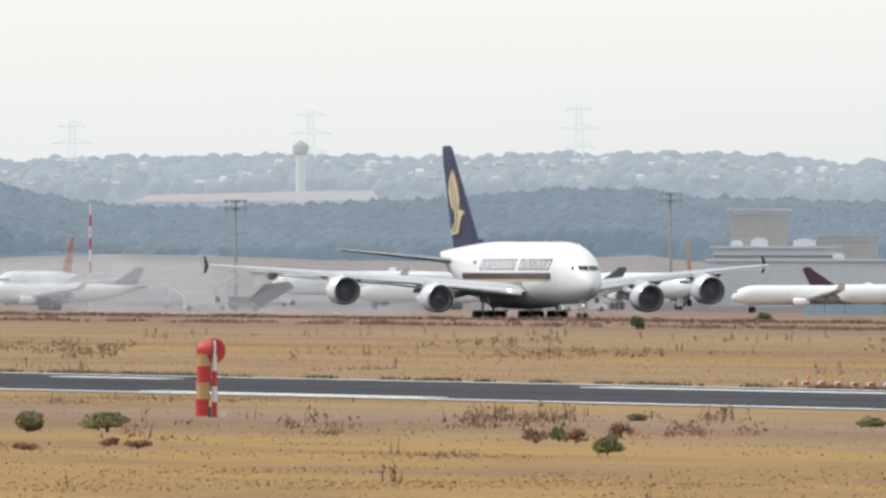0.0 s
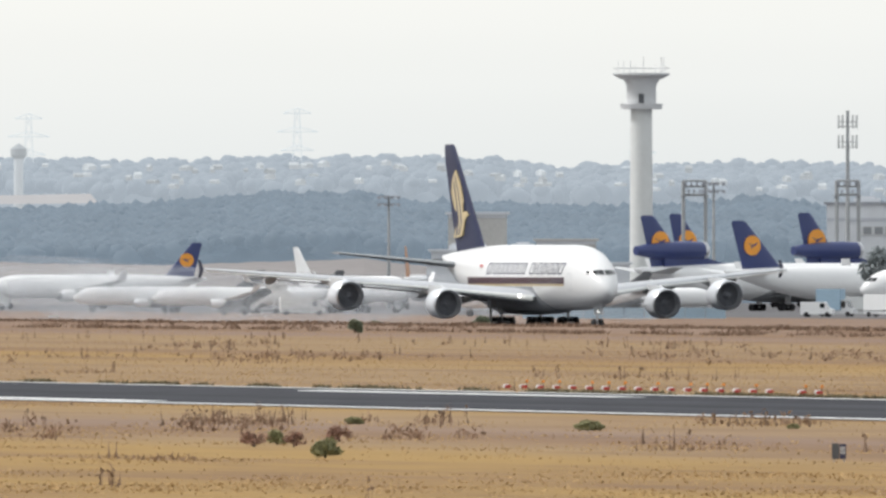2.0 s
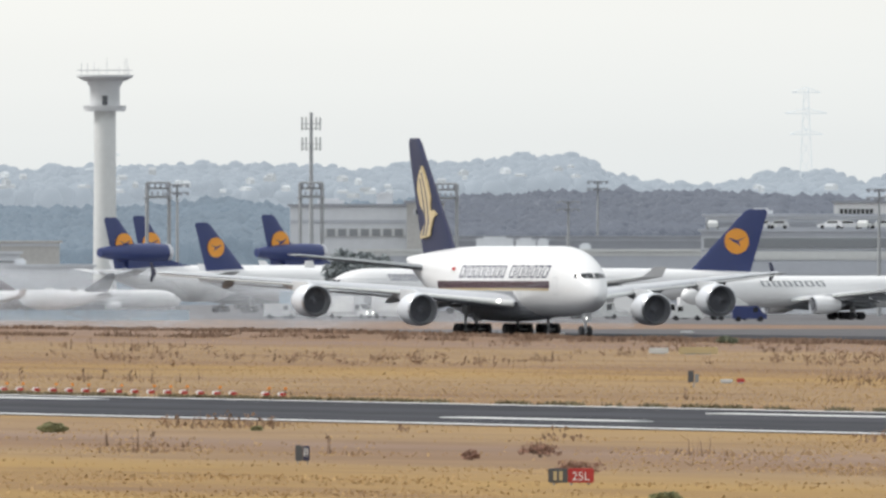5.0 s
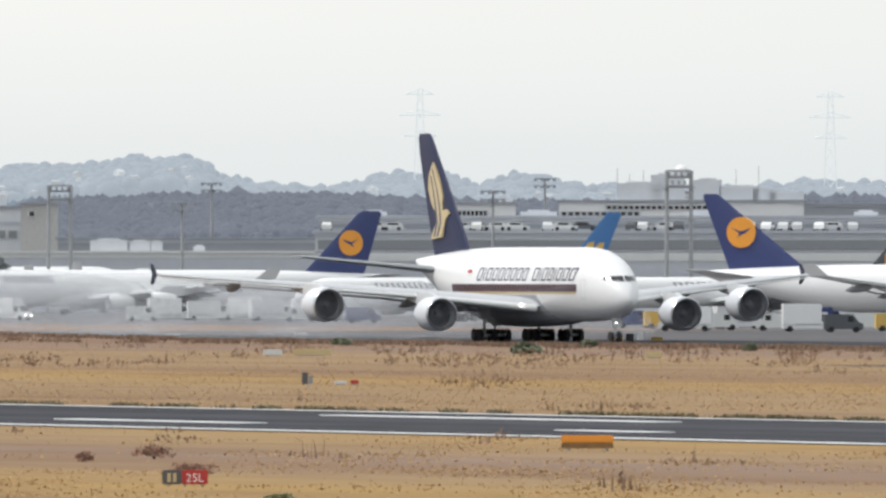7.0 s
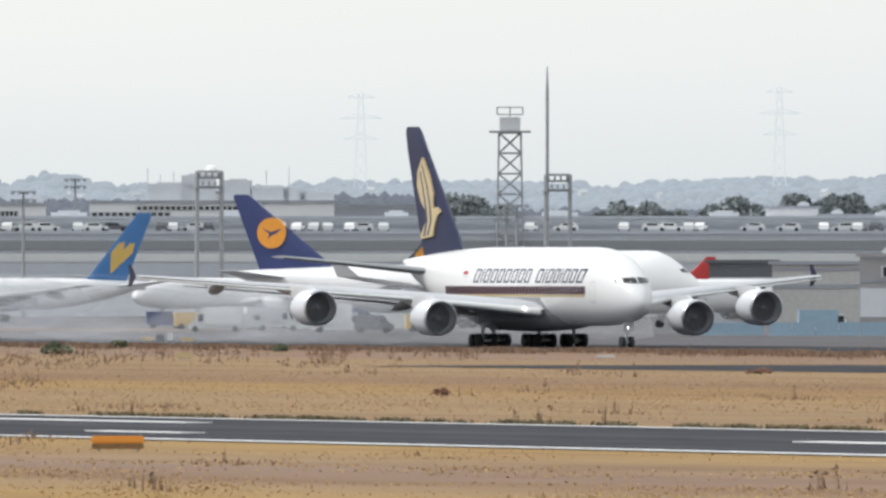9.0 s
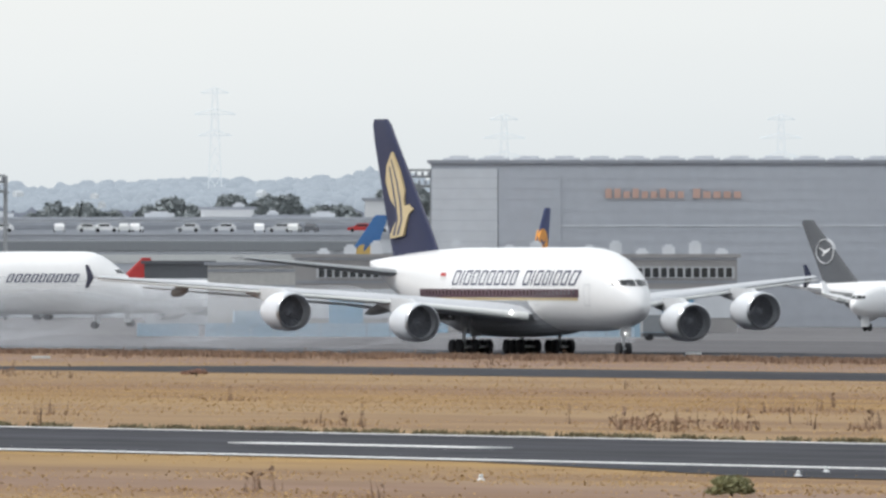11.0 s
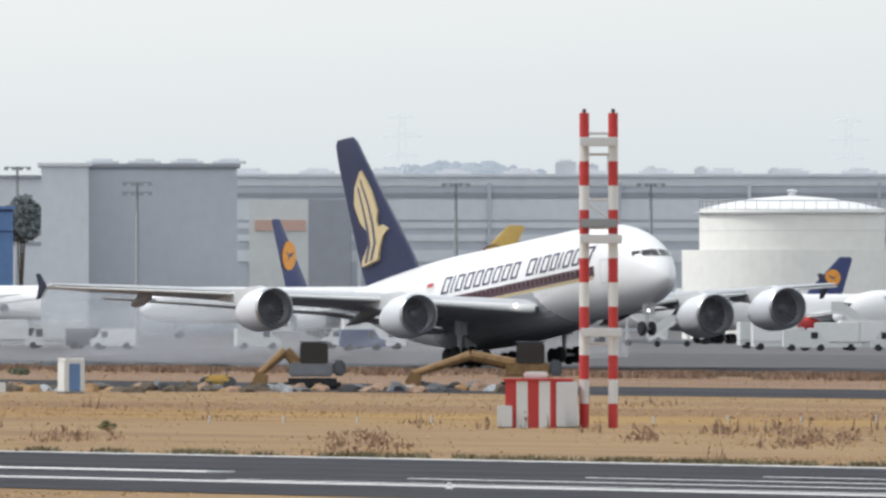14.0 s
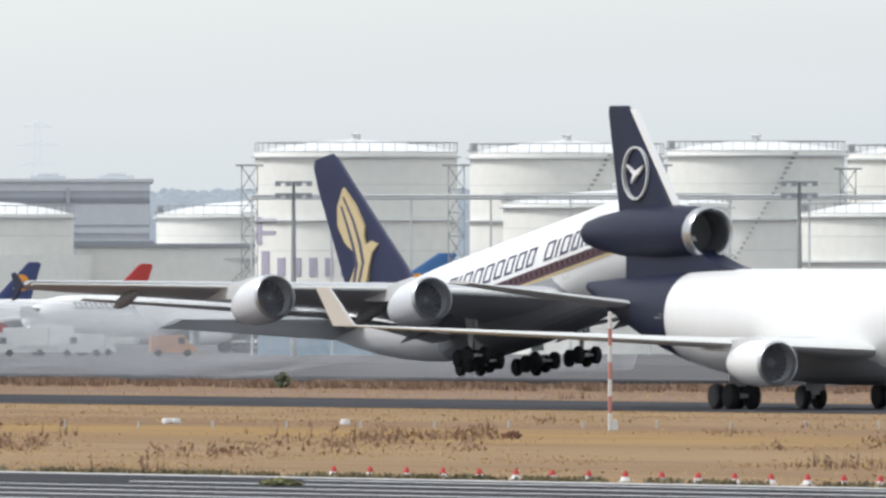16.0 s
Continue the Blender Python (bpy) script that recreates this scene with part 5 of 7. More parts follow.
# ---- trees and bushes ----
def leaf_cloud(rows, rng, per, size):
    vs, fs = [], []
    n = 0
    for c, r in rows:
        p = rng.normal(0, 1, (per, 3))
        p /= np.linalg.norm(p, axis=1)[:, None]
        p *= rng.uniform(.55, 1.05, (per, 1))
        p = p * np.array(r) + np.array(c)
        a, b = rng.normal(0, size, (per, 3)), rng.normal(0, size, (per, 3))
        q = np.stack((p - a, p - b, p + a, p + b), 1).reshape(-1, 3)
        vs.append(q)
        fs.append(np.arange(n, n + per * 4).reshape(-1, 4))
        n += per * 4
    return np.concatenate(vs), np.concatenate(fs)


def plant(name, where, w, h, label, category, group, material, rng, size=.12, per=60, trunk=True, clumps=14):
    t = thing(name, where, label, category, group)
    base = max(h * .22, h - w * 1.05) if trunk else 0
    rows = []
    for k in range(clumps):
        p = rng.normal(0, 1, 3)
        p *= rng.uniform(.25, 1.0) ** .5 / np.linalg.norm(p)
        z = base + (h - base) * (.47 + .36 * p[2])
        if not trunk:
            z = h * (.25 + .5 * abs(p[2])) * rng.uniform(.7, 1.1)
        g = rng.uniform(.13, .24)
        rows.append(((w * .34 * p[0], w * .34 * p[1], z), (w * g, w * g, (h - base) * g * .85)))
    v, f = leaf_cloud(rows, rng, per, size)
    crown = raw("crown", v, f, material, "", "", "")
    crown.parent = t
    bm = bmesh.new()
    rod(bm, (0, 0, -.1), (0, 0, h * .55), w * .035, w * .02, 7)
    for k in range(6):
        c = rows[k % len(rows)][0]
        rod(bm, (0, 0, h * .18), c, w * .018, w * .008, 5)
    part("trunk", bm, BARK, t)
    return t


rng = np.random.default_rng(11)
for u, v, w, h in ((567, 576, 3.2, 2.4), (343, 584, 2.1, 2.2), (378, 578, 2.0, 1.4), (2278, 614.5, 2.9, 1.3), (2390, 603, 1.9, 1.0), (1950, 600, 2.4, 1.1), (4990, 640, 2.0, .6), (6894, 655, 1.6, 1.5), (2676, 609, 1.8, .8)):
    plant("bush", site(u, v), w, h, "small dark green bush standing in dry grass", "bush", "dark bushes", LEAF, rng, .08, 150, False)
for u, v, w, h in ((-594, 765, 2.6, 1.3), (-734, 765, 1.6, 1.25), (756, 756, 1.6, .55), (4472, 864, 1.9, .95), (291, 805, 1.4, .95), (205, 782, .9, .8), (1840, 878, 1.2, .35), (6890, 829, 1.8, .4), (340, 745, 1.0, .4), (5150, 740, .9, .55), (1118, 753, .6, .2)):
    plant("shrub", site(u, v), w, h, "low green shrub among straw-coloured grass", "shrub", "green shrubs", OLIVE, rng, .035, 170, False, 18)
for u, v, w, h in ((315, 776, 1.4, 1.0), (165, 785, 1.5, .95), (235, 786, 1.1, .9), (-540, 795, 1.5, .5), (-740, 797, 1.7, .35), (1620, 800, 2.2, .7), (1690, 830, 2.4, .6), (-590, 790, 1.0, .5), (1500, 805, 1.0, .5), (7300, 747, 1.3, .6), (2960, 690, 1.2, .8), (3525, 650, 2.6, .6)):
    plant("dry_weed_clump", site(u, v), w, h, "clump of reddish-brown withered dock", "weeds", "withered weeds", REDWEED, rng, .028, 60, False)
for u, d, vt, w in [(u, 3720, vt, w) for u, vt, w in ((2985, 322, 11), (3030, 326, 10), (3065, 345, 7), (3240, 352, 9), (3282, 338, 11), (3330, 340, 10), (3366, 350, 8), (3450, 338, 9), (3490, 332, 10), (3522, 340, 8), (3583, 320, 6), (3650, 322, 8), (3682, 324, 8), (3745, 342, 9), (3790, 338, 9), (3880, 302, 8), (3918, 308, 8))] + [(1290, 3400, 428, 10), (1330, 3420, 436, 8), (4997, 3200, 318, 7.5), (5960, 2900, 420, 7), (5985, 2900, 430, 5)]:
    c = spot(u, d)
    plant("tree", c, w, up(vt, d), "dark leafy broad tree in the haze", "tree", "airport trees", TREELEAF, rng, .23, 260, True, 44)


# ---- parked aircraft ----
def jet(L, r, span, finz, eng, zb=1.9, **extra):
    """A generic airliner's measures; eng: rows of (fraction of half span, radius, length)."""
    zc, hs = zb + r, span / 2
    s = dict(L=L, x0=L * .47, zc=zc, ry=r, rz=r * 1.03, nose=r * 2.7, tail=L * .34, droop=r * .28, upsweep=.72, blunt=.55,
             cockpit=(zc + r * .18, zc + r * .42), belly=(L * .30, L * .60, .5, r * 1.02),
             wing=((0, L * .30, L * .26, zc - r * .55, r * .5), (r, L * .315, L * .225, zc - r * .5, r * .45), (hs * .35, L * .385, L * .135, zc - r * .2, r * .26), (hs * .7, L * .475, L * .08, zc + r * .18, r * .16), (hs, L * .555, L * .045, zc + r * .55, r * .07)),
             stab=((.3, L * .865, L * .095, zc + r * .45, r * .16), (span * .165, L * .935, L * .04, zc + r * .8, r * .07)),
             fin=((zc + r * .75, L * .80, L * .138, r * .22), (finz - .4, L * .925, L * .052, r * .12), (finz, L * .935, L * .036, r * .06)),
             gear=((L * .37, 0, 1, .5, .35, zb + .3), (-L * .03, -r * 1.3, 2, .6, .5, zb + .8), (-L * .03, r * 1.3, 2, .6, .5, zb + .8)),
             engines=[(L * .30 + f * hs * .55 * .68 - ln * .35, f * hs, zc - r * .55 - er * .75 + f * r * .4, er, ln) for f, er, ln in eng])
    s.update(extra)
    return s


NARROW = jet(38, 2.0, 34, 11.9, ((.34, 1.05, 3.4),), winglet=1.6)
LONGNARROW = jet(44.5, 2.0, 34, 11.8, ((.34, 1.05, 3.4),), winglet=1.6)
SMALLRED = jet(36, 1.8, 28, 9.8, ((.33, .9, 3.0),))
SMALL = jet(32, 1.45, 24, 6.9, ((.33, .7, 2.6),), winglet=1.0, zb=1.3)
WIDE = jet(60, 2.82, 58, 17.0, ((.32, 1.45, 4.6),), winglet=2.0)
QUAD = jet(75, 2.82, 63, 17.2, ((.31, 1.25, 4.2), (.62, 1.25, 4.2)), winglet=1.6)
TWIN = jet(55, 2.3, 47.6, 15.8, ((.33, 1.35, 4.4),), fin=((5.9, 43.2, 7.0, .5), (15.4, 51.9, 2.7, .28), (15.8, 52.3, 2.0, .14)))
JUMBO = jet(70.5, 3.25, 64, 19.4, ((.36, 1.3, 4.6), (.64, 1.3, 4.6)), zb=2.0, winglet=1.7, hump=((1.0, 8.0, 20, 29, 2.0),), cockpit=(7.6, 8.15), screen=2.4, fin=((7.7, 54.2, 11.7, .7), (18.1, 67.2, 2.7, .35), (18.5, 67.8, 1.9, .2)))
TRI = jet(58.6, 3.01, 51.7, 17.5, ((.34, 1.35, 4.6),), winglet=2.2)


def tail_engine(root, s, material, lip=STEEL):
    """The third engine, set through the fin's foot."""
    x, z = s["x0"] - s["L"] * .745, s["zc"] + s["ry"] * 1.72
    e = smooth(part("tail_engine_duct", spin(((0, 1.38), (-.6, 1.5), (-4, 1.62), (-9, 1.5), (-13.0, 1.05), (-14.6, .75), (-14.6, .1)), (x, 0, z), 'x', 36), material, root), 60)
    smooth(part("intake_lip", spin(((-.75, 1.515), (-.1, 1.5), (.05, 1.42), (0, 1.32), (-.5, 1.24)), (x + .02, 0, z), 'x', 36), lip, e, "polished metal intake lip"), 60)
    smooth(part("intake_duct", spin(((-.4, 1.26), (-2.2, 1.2), (-2.25, .02)), (x, 0, z), 'x', 36), DARKGREY, e), 60)
    part("duct_foot", slab(((x - .9, z - 1.0), (x - 9.0, z - 1.0), (x - 9.0, z - 3.2), (x + 6.0, z - 2.4), (x + 2.5, z - 1.9)), 1.5), material, e)
    return e


def parked(kind, u, d, phi, label, fin, logo="", logomat=None, words=None, engmat=None, hull=None, tri=False, top=None):
    """Stands at the place where its fin is on bearing u; phi: 0 with the nose to the right of the view, 180 to the left."""
    if top:
        kind = dict(kind)
        z0, z1, z2 = kind["fin"][0][0], kind["fin"][-1][0], up(top, d)
        kind["fin"] = tuple((z0 + (z - z0) * (z2 - z0) / (z1 - z0), *rest) for z, *rest in kind["fin"])
    p = spot(u + .455 * kind["L"] * math.cos(radians(phi)) * RAD / d, d + .455 * kind["L"] * math.sin(radians(phi)))
    turn = phi + facing(u)
    root, body, _ = aircraft("parked_airliner", label, kind, pose(p.x, p.y, .03, 0, 0, turn), "parked aircraft", hull=hull, finmat=fin, logo=logo, logomat=logomat, words=words, engmat=engmat, detail=0)
    if tri:
        tail_engine(root, kind, fin)
    return root


def name_at(s, a, b, count, m):
    z = s["zc"] + s["ry"] * .34
    return (s["L"] * b, s["L"] * a, z, z + s["ry"] * .36, ((1,) * count,), m, .2)


parked(NARROW, -660, 3750, 250, "white narrow-body jet with faded red fin on the hazy apron", FADED)
parked(SMALL, -548, 3400, 192, "small white regional jet with dark fin", DARKGREY)
parked(NARROW, 52, 3700, 184, "long white jet with blue fin and amber disc", BLUE, "disc", top=424)
parked(SMALL, 167, 3450, 178, "white regional jet with dark fin near stairs", DARKGREY)
parked(SMALL, 307, 3420, 172, "white regional jet with dark fin", DARKGREY)
parked(NARROW, 245, 3460, -60, "white jet with pale fin, nose to the runway", LIGHTGREY, top=432)
parked(NARROW, 434, 3640, 82, "white jet with narrow orange fin", RUST, top=430)
parked(SMALL, 655, 3350, 8, "small white jet with dark brown fin", MAROON)
parked(SMALL, 850, 3250, 172, "white regional jet with swept wings", DARKGREY)
parked(TRI, 873, 3560, 38, "white three-engined freighter with blue fin and amber disc", BLUE, "disc", tri=True, top=376)
parked(WIDE, 922, 3780, 40, "white jet with blue fin and amber disc in a row", BLUE, "disc", top=373)
parked(WIDE, 1035, 3520, 36, "white wide-body jet with blue fin and amber disc", BLUE, "disc", top=385)
parked(TRI, 1150, 3640, 40, "white three-engined freighter with blue fin in a row", BLUE, "disc", tri=True, top=371)
parked(QUAD, 1980, 3350, 199, "very long white four-engined jet with blue fin", BLUE, "disc", words=name_at(QUAD, .13, .24, 9, NAVY), top=361.5)
parked(TWIN, 2407, 3200, 207, "white twin jet with bright blue fin and yellow heart", SKYBLUE, "heart", YELLOW, name_at(TWIN, .22, .42, 6, MIDGREY), top=363.5)
parked(TWIN, 2946, 3270, 205, "white twin jet with dark fin and orange heart", DARKGREY, "heart", AMBER, name_at(TWIN, .20, .42, 6, MIDGREY), top=371)
parked(JUMBO, 2649, 2950, -21, "white jumbo jet with upper deck and blue fin", BLUE, "disc", words=name_at(JUMBO, .12, .27, 9, NAVY), top=331.5)
parked(SMALLRED, 3425, 3350, 176, "white jet with small red fin", RED)
parked(TWIN, 3828, 3050, 222, "white jet with bright blue fin and yellow heart", SKYBLUE, "heart", YELLOW, top=366)
parked(WIDE, 4139, 2980, 252, "white jet with blue fin before the cargo hangar", BLUE, "disc", top=353)
parked(TWIN, 4632, 2960, -44, "white jet with black fin beside hangar", DARKGREY, "ring", top=375)
parked(NARROW, 4921, 2850, 240, "white jet with blue fin by the blue tower", BLUE, "disc")
parked(TWIN, 5461, 2760, 64, "white wide-body jet with blue fin and grey belly", BLUE, "disc", top=365)
parked(TWIN, 5840, 2760, 205, "white jet with golden yellow fin and dark ring", YELLOW, "ring", MAROON, top=376)
parked(NARROW, 5885, 2850, 205, "white jet with dark navy fin beside the yellow one", NAVY, top=430)
parked(NARROW, 6440, 2560, 205, "white jet with blue fin and amber disc near tanks", BLUE, "disc", top=432)
parked(NARROW, 6637, 2540, 203, "white jet with red fin and red engine cowls", RED, "half", GREEN, engmat=RED, top=435)
parked(TWIN, 7150, 2440, 205, "long white twin jet with blue fin and grey bars", SKYBLUE, "heart", AMBER, words=name_at(TWIN, .10, .24, 6, MIDGREY), top=416)

# the freighter that taxies by
FRT = dict(TRI)
FRT["x0"] = 31.0
FRT["wingmat"], FRT["clean"] = OFFWHITE, True
FRT["wing"] = tuple((y, d + .10 * 58.6 * (y / 25.85), c, 4.9 - 1.65 + (y / 25.85) * 1.5, th * (1 - .35 * y / 25.85)) for y, d, c, z, th in TRI["wing"])
FRT["fin"] = ((9.3, 46.0, 8.4, .66), (17.1, 53.0, 3.2, .36), (17.5, 53.7, 2.4, .18))
FRT["stab"] = ((.5, 49.0, 8.0, 5.8, .55), (9.3, 56.0, 3.2, 7.2, .2))
FRT["gear"] = ((24.6, 0, 1, .55, .4, 2.4), (0, -5.3, 2, .74, .68, 2.9), (0, 5.3, 2, .74, .68, 2.9), (-.6, 0, 1, .68, .5, 2.4))
freighter, frt_body, _ = aircraft("taxiing_freighter", "white three-engined freighter with dark navy tail taxiing", FRT, pose(-1069, 583, 1.58, 0, 0, 0), finmat=INK, logo="ring", hull=WHITE)
tail_engine(freighter, FRT, INK)
smooth(part("tail_band", frt_body.sleeve(44.6, 58.5), INK, freighter, "dark navy paint round the tail"))
part("fin_edge", slab(((31 - 45.6, 9.6), (31 - 46.1, 9.6), (31 - 53.3, 17.3), (31 - 52.9, 17.3)), .3), WHITE, freighter, "white leading edge of the fin")
bm = bmesh.new()
frt_body.patch(bm, ((44.8, 5.15), (46.0, 5.15), (46.0, 5.4), (44.8, 5.4)), nx=2, nz=1)
part("small_bar", bm, MIDGREY, freighter)


# ---- things on the field ----
def lettering(words, size, at):
    """Upright words as a thin mesh, facing the viewer's side of a sign."""
    cu = bpy.data.curves.new("words", 'FONT')
    cu.body, cu.size, cu.align_x, cu.extrude = words, size, 'CENTER', .004
    ob = bpy.data.objects.new("words", cu)
    me = bpy.data.meshes.new_from_object(ob)
    bm = bmesh.new()
    bm.from_mesh(me)
    bm.transform(Matrix.Translation(at) @ Matrix.Rotation(radians(90), 4, 'X'))
    bpy.data.objects.remove(ob)
    bpy.data.curves.remove(cu)
    bpy.data.meshes.remove(me)
    return bm


# wind sock lying by its banded post
p = site(-406, 739)
ws = thing("wind_cone", p, "limp red and cream banded wind sock on a short striped post", "wind sock", turn=facing(-406))
for i, m in enumerate((RED, OFFWHITE, RED, OFFWHITE)):
    part("post_section", spin(((i * .8, .15), (i * .8 + .8, .15)), (.05, 0, 0), 'z', 14, True), m, ws)
part("post_top", spin(((3.2, .09), (4.0, .09)), (.05, 0, 0), 'z', 10, True), WHITE, ws)
smooth(part("hoop_disc", spin(((-.28, .05), (-.3, .62), (-.2, .66), (.05, .66), (.1, .6), (.1, .05)), (.02, .42, 3.45), 'y', 28), RED, ws, "red hoop at the mouth of the sock"), 40)
for i, (m, z0, z1, x0, x1) in enumerate(((STRAW, 2.65, 3.3, -.52, -.52), (RED, 1.8, 2.65, -.54, -.56), (STRAW, .95, 1.8, -.58, -.6), (RED, .06, .95, -.64, -.7))):
    smooth(part("sock_band", spin(((z0, .42 - .01 * i), ((z0 + z1) / 2, .39 - .01 * i), (z1, .43 - .01 * i)), (x0, .1, 0), 'z', 16, True), m, ws), 40)
smooth(part("sock_mouth", spin(((-.95, .3), (-.7, .52), (-.1, .63)), (0, .25, 3.42), 'x', 18), RED, ws), 40)
part("base_box", boxes((.35, .75, -.15, .15, 0, .3), bevel=.03), OFFWHITE, ws)
ws.scale = (.86, .86, .93)
part("base_box", boxes((-.3, -.12, -.1, .1, 0, .55), bevel=.02), DARKGREY, ws)


def marker(p, lamp):
    m = thing("edge_marker", p, "low white and red runway closing block" + (" with orange lamp" if lamp else ""), "runway marker", "runway closing blocks")
    part("white_block", boxes((-.27, .12, -.2, .2, 0, .24), bevel=.07), WHITE, m)
    part("red_block", boxes((.122, .33, -.2, .2, 0, .19), bevel=.06), RED, m)
    if lamp:
        part("stem", boxes((.02, .05, .21, .24, 0, .36)), DARKGREY, m)
        part("lamp", spin(((.36, .05), (.4, .095), (.52, .085)), (.035, .225, 0), 'z', 8, True), ORANGE, m)


for i in range(20):
    if i != 17:
        u = 612 + 29 * i
        b = HEAD + u / RAD
        marker(Vector((-385.5 / math.tan(b), 385.5, ground(385))), i not in (0, 4, 8, 10, 14, 16))


def cone(p):
    m = thing("traffic_cone", p, "small red and white cone on the runway edge", "traffic cone", "runway closing cones")
    part("foot", boxes((-.22, .22, -.22, .22, 0, .05), bevel=.015), OFFWHITE, m)
    part("white_band", spin(((.05, .19), (.19, .15)), (0, 0, 0), 'z', 14, True), WHITE, m)
    part("red_top", spin(((.191, .149), (.38, .075), (.41, .05)), (0, 0, 0), 'z', 14, True), RED, m)


for i in range(20):
    u = 6985 + 64.5 * i
    b = HEAD + u / RAD
    cone(Vector((-378.0 / math.tan(b), 378.0, ground(378))))

p = site(2387, 797 - 12.5)
om = thing("orange_marker", p, "long orange runway distance board on low legs", "marker board", turn=facing(2387))
part("board", boxes((-1.1, 1.1, -.12, .12, .30, .62), bevel=.05), AMBER, om)
part("lower_board", boxes((-1.08, 1.08, -.10, .10, .08, .298), bevel=.02), DIGGER, om)
for x in (-.8, .8):
    part("leg", boxes((x - .06, x + .06, -.06, .06, 0, .1)), GALV, om)
p = site(1200, 812)
sg = thing("dark_marker_sign", p, "small dark sign seen from behind with white bars", "sign", turn=facing(1200))
part("panel", boxes((-.38, .0, -.08, .08, .12, .72), bevel=.02), DARKGREY, sg)
part("panel", boxes((.02, .36, -.06, .1, .12, .70), bevel=.02), NAVY, sg)
for i in range(3):
    part("white_bar", boxes((.06 + .09 * i, .10 + .09 * i, -.075, -.062, .3, .6)), WHITE, sg)
for x in (-.25, .25):
    part("leg", boxes((x - .03, x + .03, -.03, .03, 0, .14)), GALV, sg)
sg.scale = (.74, 1, 1)
p = site(1675, 849)
sg = thing("taxiway_sign", p, "black and red taxiway sign with yellow bars and white 25L", "sign", turn=facing(1675))
part("black_panel", boxes((-.80, -.12, -.12, .12, .08, .58), bevel=.03), DARKGREY, sg)
part("red_panel", boxes((-.115, .80, -.12, .12, .08, .58), bevel=.03), RED, sg)
for i in range(2):
    part("yellow_bar", boxes((-.62 + .2 * i, -.5 + .2 * i, -.14, -.121, .16, .48)), GOLD, sg)
part("lettering", lettering("25L", .42, (.34, -.124, .17)), WHITE, sg, "white runway number")
for x in (-.6, 0, .6):
    part("leg", boxes((x - .04, x + .04, -.04, .04, 0, .1)), GALV, sg)
p = site(1892, 676)
sg = thing("post_sign", p, "small dark two-part sign on a post", "sign", turn=facing(1892))
part("panel", boxes((-.35, .0, -.06, .06, .3, 1.0), bevel=.02), DARKGREY, sg)
part("panel", boxes((.05, .3, -.06, .06, .3, .8), bevel=.02), MIDGREY, sg)
part("post", boxes((-.04, .04, -.04, .04, 0, .35)), GALV, sg)
for u, v, m, w, h, lab in ((1900, 618, GOLD, 3.2, .6, "long faded yellow board in the grass"), (1830, 617, OFFWHITE, 1.6, .5, "small white board in the grass"), (1975, 669, RED, .5, .3, "small red and white marker"), (1950, 669, OFFWHITE, .8, .25, "small white marker in dry grass"), (2505, 622, GOLD, 1.3, .5, "small yellow board in the grass"), (2480, 590, OFFWHITE, .7, .9, "white box beside the runway"), (2462, 592, DARKGREY, .9, .9, "dark box beside the runway"), (2510, 592, YELLOW, 1.3, .5, "yellow box beside the runway"), (2440, 590, YELLOW, 1.4, .4, "yellow box beside the runway")):
    t = thing("marker_board", site(u, v), lab, "marker board", "field markers", facing(u))
    part("board", boxes((-w / 2, w / 2, -.1, .1, .05, h), bevel=.03), m, t)
    part("foot", boxes((-w / 3, w / 3, -.15, .15, 0, .06)), GALV, t)
for i, (u, v) in enumerate(((1652, 583), (1880, 580), (1475, 580), (-190, 556), (4405, 613), (3250, 620))):
    t = thing("white_slab", site(u, v), "small white cover slab in the grass", "cover", "white covers", facing(u))
    part("slab", boxes((-.8, .8, -.5, .5, 0, .22), bevel=.04), OFFWHITE, t)

# runway-edge lights by the exit
for u, v in ((4640, 822), (4590, 829), (5754, 843), (4029, 836)):
    t = thing("edge_light", site(u, v), "small white runway edge lamp", "runway light", "edge lights")
    part("base", spin(((0, .14), (.05, .14), (.1, .08)), (0, 0, 0), 'z', 10, True), WHITE, t)
    part("lens", spin(((.1, .07), (.2, .085), (.25, .03)), (0, 0, 0), 'z', 10, True), OFFWHITE, t)
for k in range(26):
    u = 5330 + 131 * k
    t = thing("marker_post", site(u, 726 - (k % 2)), "short white marker post in the grass", "post", "marker posts")
    part("post", boxes((-.06, .06, -.05, .05, 0, .38), bevel=.02), CONCRETE, t)
for u, v in ((6690, 718), (6705, 718), (7005, 720)):
    t = thing("white_cover", site(u, v), "small white cover in the grass", "cover", "white covers")
    part("cap", boxes((-.25, .25, -.2, .2, 0, .3), bevel=.06), WHITE, t)

# portable toilet, pole and clutter at the dig
p = site(5085, 673)
tl = thing("portable_toilet", p, "white portable toilet cabin with blue door", "toilet cabin", turn=facing(5085) + 20)
part("cabin", boxes((-.68, .68, -.62, .62, .08, 2.0), bevel=.05), OFFWHITE, tl)
part("door", boxes((-.35, .35, -.68, -.625, .15, 1.85), bevel=.02), DULLBLUE, tl)
part("roof", boxes((-.72, .72, -.66, .66, 2.0, 2.18), bevel=.08), WHITE, tl)
part("skid", boxes((-.7, .7, -.64, .64, 0, .08)), DARKGREY, tl)
p = site(4935, 672)
pl = thing("sensor_pole", p, "thin white sensor pole with a white box at its foot", "pole", turn=facing(4935))
part("pole", spin(((0, .09), (3.2, .07)), (0, 0, 0), 'z', 8, True), OFFWHITE, pl)
part("box", boxes((.25, 1.2, -.3, .3, 0, .65), bevel=.04), OFFWHITE, pl)
part("box", boxes((-.4, -.1, -.3, .3, 0, .55), bevel=.04), DARKGREY, pl)
rngd = random.Random(5)
